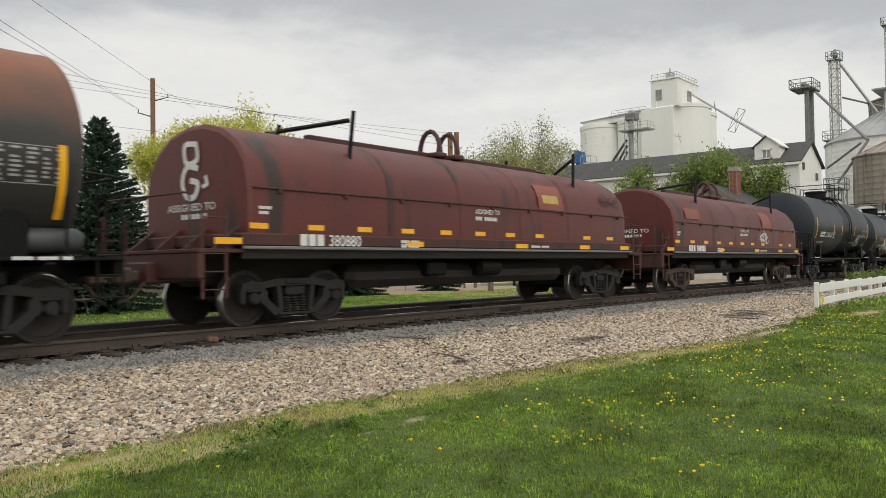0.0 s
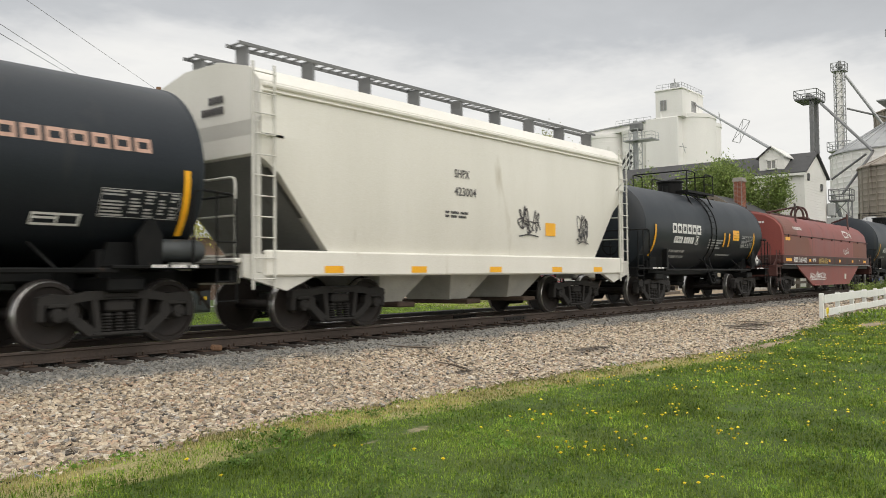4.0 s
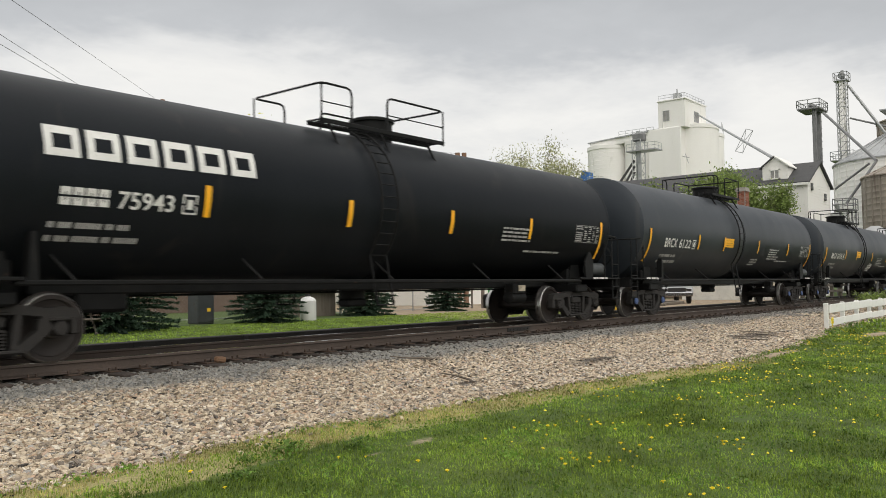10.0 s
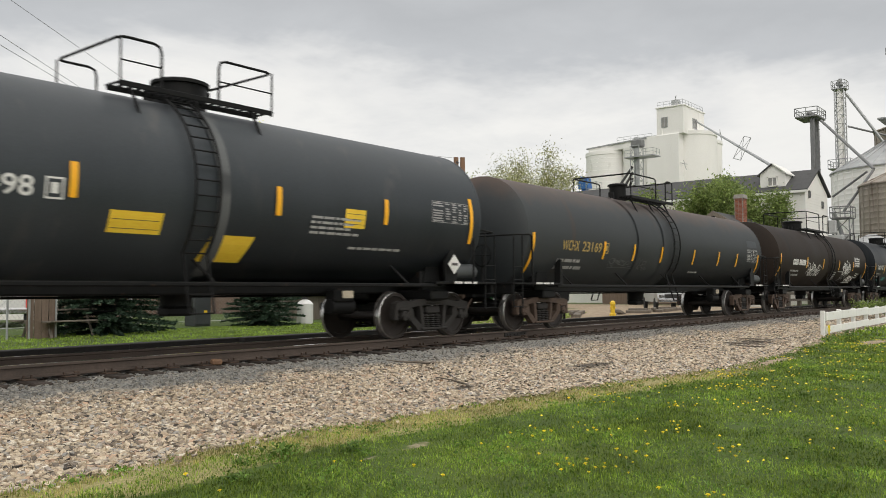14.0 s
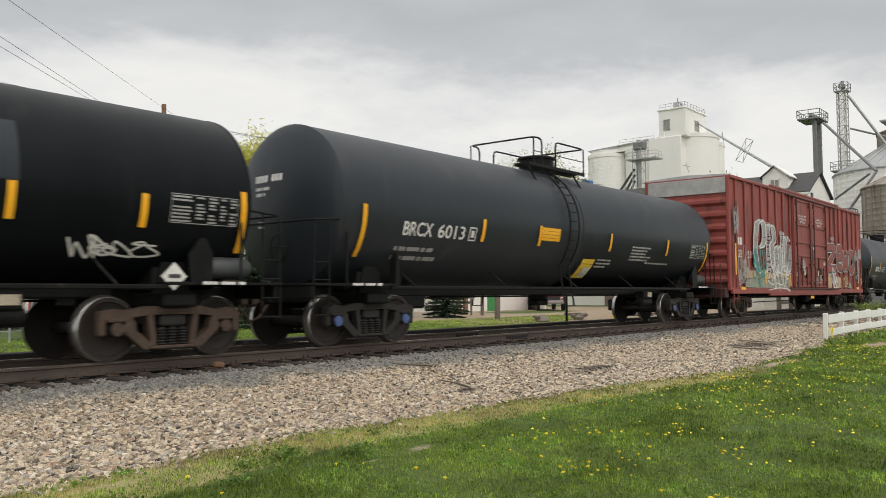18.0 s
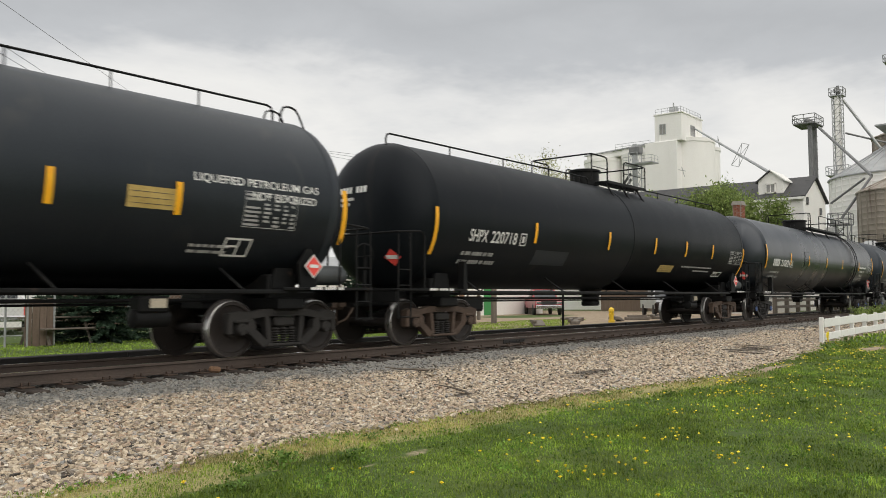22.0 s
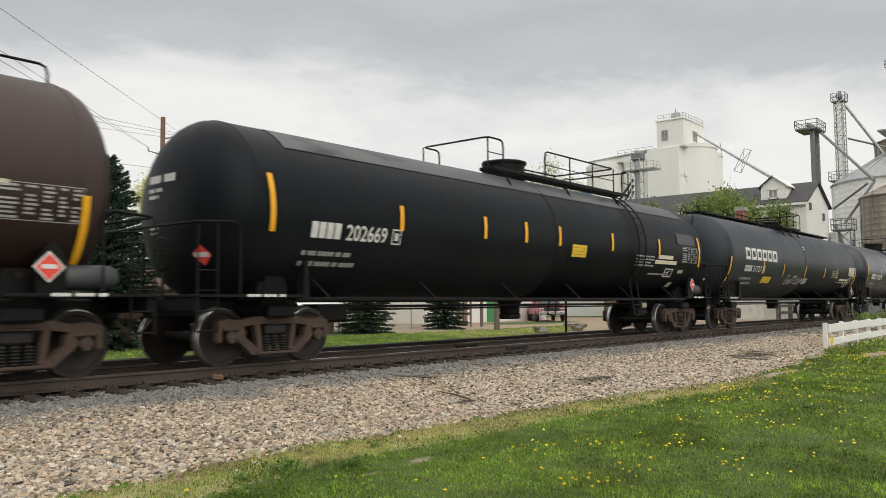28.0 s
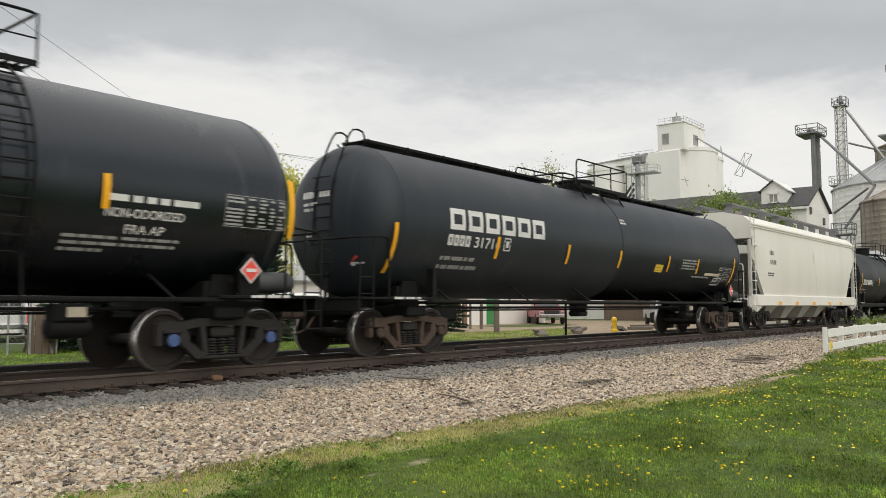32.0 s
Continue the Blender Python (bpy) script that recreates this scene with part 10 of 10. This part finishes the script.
def build_house():
    ob = thing("old_house", "old house with a dark roof, brick walls and weathered gable", "house", pose(58.0, 21.9, G_))
    s = Shape(); s.prism([(-3.0, 0), (3.0, 0), (3.0, 4.7), (0, 6.6), (-3.0, 4.7)], 9.0, Matrix.Rotation(radians(90), 3, "Z"), (4.6, 0, 0))
    part("wall", s, "white_steel", ob)
    for sgn in (-1, 1):
        r = Shape(); r.prism([(sgn * 3.5, 4.45), (0, 6.65), (0, 6.85), (sgn * 3.5, 4.65)], 10.2, Matrix.Rotation(radians(90), 3, "Z"), (4.5, 0, 0)); part("roof", r, "shingle", ob, "dark shingled roof slope")
    for sgn in (-1, 1):
        r = Shape(); r.prism([(sgn * 3.55, 4.3), (0, 6.55), (0, 6.9), (sgn * 3.55, 4.65)], 0.12, Matrix.Rotation(radians(90), 3, "Z"), (-0.62, 0, 0)); part("barge_board", r, "grey_wood", ob)
    window(ob, (0.08, 0.3, 4.9), 1.1, 0.9, "y", "grey_wood")
    c = Shape(); c.box((2.4, -0.9, 6.9), (0.78, 0.62, 2.4), bev=0.01); c.box((2.4, -0.9, 8.0), (0.92, 0.76, 0.14)); c.box((2.4, -0.9, 8.15), (0.84, 0.68, 0.14))
    ch = part("chimney", c, "mortar", ob, "red brick chimney stack")
    b = Shape(); b.box((0, 0, 0), (0.235, 0.03, 0.075), bev=0.006)
    bd = b.data("brick", ["brick"])
    for row in range(24):
        for k in range(3):
            z = 5.75 + 0.093 * row
            x = 2.4 - 0.26 + 0.26 * k + (0.06 if row % 2 else -0.06)
            part("brick", bd, None, ch, at=pose(x, -1.22, z))
            if k < 2:
                part("brick", bd, None, ch, at=pose(2.0, -1.03 + 0.26 * k, z, 0, 0, 90))


# ---- the yard across the track ----
def vehicle(name, label, at, turn, paint, kind_):
    """Pickup or car, nose along +x."""
    ob = thing(name, label, "car" if kind_ == "car" else "pickup truck", pose(*at, 0, 0, turn), "parked vehicles")
    L_, W_ = (5.6, 1.95) if kind_ == "pickup" else (4.6, 1.8)
    zb, belt, top = (0.5, 1.12, 1.85) if kind_ == "pickup" else (0.3, 0.92, 1.45)
    h = L_ / 2
    if kind_ == "pickup":
        low = [(-h, zb), (h - 0.1, zb), (h, zb + 0.25), (h - 0.05, belt - 0.1), (h - 1.3, belt), (-h, belt)]
        cab = [(h - 1.45, belt - 0.02), (h - 2.05, top - 0.05), (h - 2.6, top), (h - 3.5, top - 0.05), (h - 3.65, belt - 0.02)]
    else:
        low = [(-h, zb), (h - 0.1, zb), (h, zb + 0.25), (h - 0.1, belt - 0.2), (h - 1.1, belt), (-h + 0.7, belt), (-h, belt - 0.15)]
        cab = [(h - 1.2, belt - 0.02), (h - 1.9, top), (-h + 1.5, top), (-h + 0.6, belt - 0.02)]
    s = Shape(); s.prism(low, W_)
    part("body", s, paint, ob)
    s = Shape()
    n = len(cab)
    s.loft([[(x, -W_ / 2 + 0.08 + (0.16 if 0 < i < n - 1 else 0), z) for i, (x, z) in enumerate(cab)], [(x, W_ / 2 - 0.08 - (0.16 if 0 < i < n - 1 else 0), z) for i, (x, z) in enumerate(cab)]])
    part("cab", s, paint, ob)
    zc_ = (belt + top) / 2
    s = Shape()
    s.add([(cab[0][0] + 0.0, -W_ / 2 + 0.2, belt + 0.06), (cab[0][0], W_ / 2 - 0.2, belt + 0.06), (cab[1][0] + 0.06, W_ / 2 - 0.32, top - 0.1), (cab[1][0] + 0.06, -W_ / 2 + 0.32, top - 0.1)], [(0, 1, 2, 3)])
    part("windscreen", s, "glass", ob)
    for y in (-1, 1):
        s = Shape(); s.box(((cab[0][0] + cab[-1][0]) / 2 - 0.05, y * (W_ / 2 - 0.13), zc_ - 0.03), (abs(cab[0][0] - cab[-1][0]) * 0.55, 0.1, (top - belt) * 0.5), bev=0.02)
        part("side_window", s, "glass", ob)
        s = Shape(); s.box((h - 0.02, y * (W_ / 2 - 0.28), belt - 0.28), (0.06, 0.34, 0.18), bev=0.02); part("headlight", s, "chrome", ob)
        for x in (h - 0.95, -h + 1.0):
            w = Shape(); r = 0.38 if kind_ == "pickup" else 0.32
            w.use("rubber").lathe([(r * 0.6, -0.11), (r, -0.09), (r, 0.09), (r * 0.6, 0.11)], "y", (x, y * (W_ / 2 - 0.08), r), n=20)
            w.use("chrome").lathe([(r * 0.6, 0.112 * y), (r * 0.5, 0.09 * y), (0.03, 0.09 * y)], "y", (x, y * (W_ / 2 - 0.08), r), n=20, close=False)
            part("wheel", w, None, ob)
    for y in (-1, 1):
        s = Shape(); s.box((-h - 0.01, y * (W_ / 2 - 0.1), belt - 0.25), (0.05, 0.16, 0.36), bev=0.02); part("tail_light", s, "placard_r", ob, "red tail light")
    if kind_ == "pickup":
        s = Shape(); s.box((cab[-1][0] - 0.0, 0, zc_), (0.12, W_ * 0.62, (top - belt) * 0.55), bev=0.02); part("rear_window", s, "glass", ob)
    s = Shape(); s.box((h + 0.02, 0, zb + 0.08), (0.14, W_ - 0.1, 0.24), bev=0.04); part("bumper", s, "chrome", ob)
    s = Shape(); s.box((h - 0.03, 0, belt - 0.28), (0.06, W_ * 0.55, 0.26), bev=0.02); part("grille", s, "rubber", ob)
    s = Shape(); s.box((-h - 0.02, 0, zb + 0.08), (0.12, W_ - 0.1, 0.2), bev=0.04); part("bumper", s, "chrome", ob)
    return ob


def chain_fence(label, a, b, h, gap=2.4):
    ob = thing("chain_link_fence", label, "fence", pose(a[0], a[1], G_))
    d = Vector((b[0] - a[0], b[1] - a[1], 0))
    n = max(1, int(d.length / gap))
    for k in range(n + 1):
        p = d * k / n
        s = Shape(); s.rod((p.x, p.y, 0), (p.x, p.y, h + 0.05), 0.035 if k % 4 else 0.06, n=6)
        part("post", s, "grey_wood" if k % 3 == 0 else "galv", ob)
    s = Shape(); s.rod((0, 0, h), d + Vector((0, 0, h)), 0.025, n=5); s.rod((0, 0, 0.1), d + Vector((0, 0, 0.1)), 0.015, n=4)
    part("top_rail", s, "galv", ob)
    s = Shape()
    m = int(d.length / 0.16)
    for k in range(m):
        u = d.normalized() * (0.16 * k)
        v = d.normalized() * h
        s.rod(u, u + v * 0.999 + Vector((0, 0, h)), 0.004, n=3, caps=False) if u.length + h < d.length else None
        s.rod(u + Vector((0, 0, h)), u + v * 0.999, 0.004, n=3, caps=False) if u.length + h < d.length else None
    part("mesh", s, "galv", ob, "woven wire mesh", kind="stuff")


def picnic_table(at, turn):
    ob = thing("picnic_table", "weathered grey wooden picnic table on the grass", "picnic table", pose(*at, 0, 0, turn), "picnic tables")
    for k in range(4):
        s = Shape(); s.box((0, -0.33 + 0.22 * k, 0.74), (1.8, 0.2, 0.04), bev=0.006); part("top_board", s, "grey_wood", ob)
    for y in (-0.72, 0.72):
        s = Shape(); s.box((0, y, 0.44), (1.8, 0.26, 0.04), bev=0.006); part("bench", s, "grey_wood", ob)
    for x in (-0.62, 0.62):
        for y in (-1, 1):
            s = Shape(); s.rod((x, y * 0.28, 0.74), (x, y * 0.66, 0.0), 0.045, n=4); part("leg", s, "grey_wood", ob)
        s = Shape(); s.box((x, 0, 0.41), (0.05, 1.6, 0.09)); part("brace", s, "grey_wood", ob)


def low_building(label, x0, y0, w, d, eave, ridge, wall, roof, along="x", door=None):
    ob = thing("yard_building", label, "building", pose(x0, y0, G_))
    s = Shape()
    if along == "x":
        rot = Matrix.Rotation(radians(90), 3, "Z")
        s.prism([(0, 0), (d, 0), (d, eave), (d / 2, ridge), (0, eave)], w, rot, (w / 2, 0, 0))
        # the prism's first axis turns to y
        part("wall", s, wall, ob)
        for a in ((-0.35, eave - 0.15), (d + 0.35, eave - 0.15)):
            r = Shape(); r.prism([a, (d / 2, ridge + 0.02), (d / 2, ridge + 0.16), (a[0], a[1] + 0.14)], w + 0.6, rot, (w / 2, 0, 0)); part("roof", r, roof, ob)
    if door:
        x, dw, dh, m, lab = door
        s = Shape(); s.box((x, -0.03, dh / 2), (dw, 0.06, dh), bev=0.01); part("door", s, m, ob, lab)
    return ob


def build_yard():
    M["green_paint"] = surface("green_door_paint", (0.05, 0.24, 0.08), (0.07, 0.3, 0.1), 0.5, 0, 2, (1, 1, 1), None, 0.6, 0.05, 30)
    M["brown_wood"] = surface("brown_stained_boards", (0.15, 0.108, 0.080), (0.21, 0.155, 0.12), 0.8, 0, 2, (5, 5, 0.4), None, 0.6, 0.2, 30)
    M["brown_roof"] = surface("brown_roof_shingles", (0.11, 0.07, 0.05), (0.15, 0.10, 0.075), 0.85, 0, 1.5, (1, 1, 1), None, 0.6, 0.3, 14)
    low_building("low white yard building with a brown roof", 8.6, 38.0, 9.6, 8, 2.3, 3.6, "siding", "brown_roof")
    low_building("long dark brown timber shed behind the spruces", 18.6, 38.4, 12.4, 8, 2.3, 3.5, "brown_roof", "brown_roof")
    low_building("small dark shed with a white roof", 22.6, 26.6, 2.2, 3.0, 1.25, 1.7, "grey_wood", "fence_white")
    low_building("white block building with a green door", 40.2, 33.6, 13.0, 9, 3.0, 4.4, "siding", "shingle", door=(6.1, 1.3, 2.3, "green_paint", "green painted door"))
    low_building("long pale storage building", 32.0, 46.0, 26, 10, 3.2, 4.6, "siding", "galv")
    # storage tank, board enclosure, cabinet
    t = thing("white_tank", "white upright plastic tank beside the spruces", "tank", pose(20.6, 23.6, G_))
    s = Shape(); s.lathe([(0.30, 0), (0.31, 0.05), (0.31, 0.75), (0.22, 0.86), (0.10, 0.9), (0.10, 0.95)], "z", n=24); part("tank_body", s, "car_white", t)
    s = Shape(); s.lathe([(0.11, 0.93), (0.11, 1.0), (0.02, 1.01)], "z", n=16); part("cap", s, "rubber", t)
    e = thing("board_enclosure", "brown board enclosure with upright planks", "enclosure", pose(9.2, 21.98, G_))
    for k in range(4):
        s = Shape(); s.box((0.55 + 0.19 * k, 0, 0.62), (0.17, 0.04, 1.24 + 0.03 * (k % 2)), bev=0.006); part("plank", s, "brown_wood", e)
    for k in range(5):
        s = Shape(); s.box((1.26, 0.2 + 0.19 * k, 0.62), (0.04, 0.17, 1.24), bev=0.006); part("plank", s, "brown_wood", e)
    for x in (-0.05, 0.5, 1.2):
        s = Shape(); s.rod((x, -0.06, 0), (x, -0.06, 1.35), 0.03, n=6); part("post", s, "galv", e)
    c = thing("utility_cabinet", "dark grey metal utility cabinet with a yellow sticker", "cabinet", pose(17.0, 25.2, G_))
    s = Shape(); s.box((0, 0, 0.6), (0.7, 0.6, 1.2), bev=0.03); part("cabinet_body", s, "dull_steel", c)
    s = Shape(); s.box((0, -0.31, 0.6), (0.6, 0.03, 1.05), bev=0.01); part("door", s, "dull_steel", c)
    s = Shape(); s.box((0.1, -0.328, 0.5), (0.14, 0.008, 0.12)); part("sticker", s, "placard_y", c)
    chain_fence("chain-link fence with timber posts along the yard", (5.0, 26.4), (36.0, 27.6), 1.5)
    picnic_table((10.8, 22.6, G_), 8)
    vehicle("pickup", "white pickup truck parked at the yard", (13.2, 32.2, G_), 67, "car_white", "pickup")
    vehicle("pickup", "silver pickup truck parked on the gravel lot", (48.9, 21.9, G_), 215, "car_silver", "pickup")
    vehicle("car", "red car parked by the white building", (53.0, 36.2, G_), 215, "car_red", "car")
    vehicle("pickup", "dark red pickup truck with a chrome bumper", (50.0, 31.6, G_), 222, "car_red", "pickup")
    # posts, bollard, debris
    for label, at, h, r, m in (("grey timber gate post at the drive", (31.5, 22.6, G_), 1.9, 0.14, "grey_wood"), ("thin dark steel post at the drive", (29.6, 17.7, G_), 1.4, 0.05, "steel_black"), ("leaning grey timber post", (36.2, 27.0, G_), 1.6, 0.1, "grey_wood")):
        s = Shape(); s.rod((0, 0, -0.1), (0.02, 0, h), r, r * 0.92, n=10)
        thing("post", label, "post", pose(*at), shape=s, material=m)
    s = Shape(); s.lathe([(0.16, 0), (0.16, 0.1), (0.11, 0.12), (0.11, 0.5), (0.14, 0.55), (0.12, 0.66), (0.04, 0.72)], "z", n=14); s.rod((-0.2, 0, 0.38), (0.2, 0, 0.38), 0.06, n=8)
    thing("hydrant", "small yellow hydrant at the lot's edge", "hydrant", pose(35.6, 18.6, G_), shape=s, material="placard_y")
    rng = random.Random(8)
    for k in range(7):
        s = Shape()
        s.box((0, 0, 0.08), (rng.uniform(0.8, 2.4), rng.uniform(0.2, 0.5), 0.16), Matrix.Rotation(rng.uniform(-0.2, 0.2), 3, "Y"), bev=0.02)
        s.box((rng.uniform(-0.5, 0.5), 0.2, 0.2), (1.2, 0.16, 0.12), bev=0.02)
        thing("timber", "loose grey timbers lying on the dirt", "timber", pose(30 + 2.4 * k + rng.uniform(-0.6, 0.6), 18.4 + rng.uniform(0, 1.8), G_, 0, 0, rng.uniform(-40, 40)), "loose timber in the lot", shape=s, material="grey_wood")
    # row of posts with rails far along the track
    f = thing("post_and_rail", "grey timber post barrier beside the track", "barrier", pose(56.5, 17.4, G_))
    for k in range(9):
        s = Shape(); s.box((2.6 * k, 0, 0.55), (0.28, 0.25, 1.2), bev=0.02); part("post", s, "grey_wood", f)
    for z in (0.5, 0.95):
        s = Shape(); s.box((10.4, -0.15, z), (21.4, 0.08, 0.18), bev=0.01); part("rail", s, "grey_wood", f)
    low_building("long red-orange shed with a pale roof", 66.0, 27.5, 3.0, 8, 2.6, 3.4, "brown_wood", "galv")
    # old ties stacked along the far shoulder
    for k in range(26):
        s = Shape(); s.box((0, 0, 0.09), (2.72, 0.3, 0.21), bev=0.015)
        thing("old_tie", "dark discarded railway tie beside the track", "railway tie", pose(2.0 + 2.75 * k + rng.uniform(-0.02, 0.02), 15.6 + rng.uniform(-0.08, 0.08), -0.3, 0, 0, rng.uniform(-0.8, 0.8)), "discarded ties along the track", shape=s, material="tar")
    # sticks and dark rubbish on the stones
    for k, (x, y) in enumerate(((21.2, 6.7), (19.8, 6.4), (20.6, 7.1), (22.3, 7.3), (10.7, 8.97), (9.0, 6.9), (18.2, 6.6), (23.4, 7.0))):
        s = Shape()
        a = Vector((0, 0, 0.03))
        for j in range(3):
            b = a + Vector((rng.uniform(0.15, 0.4), rng.uniform(-0.15, 0.15), rng.uniform(-0.01, 0.03)))
            s.rod(a, b, 0.022 - 0.005 * j, 0.018 - 0.005 * j, n=5); a = b
        thing("stick", "dark broken stick lying on the ballast", "stick", pose(x, y, ground_z(x, y), 0, 0, rng.uniform(0, 180)), "sticks on the ballast", shape=s, material="bark")
    s = Shape(); s.box((0, 0, 0.04), (0.21, 0.10, 0.09), bev=0.025)
    thing("rust_block", "orange rusty block leaning on the rail's base", "debris", pose(7.62, 10.80, -0.19, 8, 6, 12), shape=s, material="block_rust")


build_elevator()
build_mill()
build_bins()
build_house()
build_yard()


# ---- movement ----
def motions():
    for car, place in CARS:
        walk(car, [(t, pose(place - travelled(t), TRACK, 0)) for t in range(0, 33)])
    places = dict((car.name, place) for car, place in CARS)
    for wheel, sx, car in SPINNING:
        place = places[car.name]
        rows = [(0, pose(sx, 0, WHEEL_R))]
        for k in range(1, 960):
            t = k / FPS
            x = place - travelled(t)
            if -9 < x + sx < 62:
                rows.append((t, pose(sx, 0, WHEEL_R, 0, -math.degrees(travelled(t) / WHEEL_R) % 360)))
        last = rows[-1][1]
        rows.append((32, last))
        walk(wheel, rows)


motions()
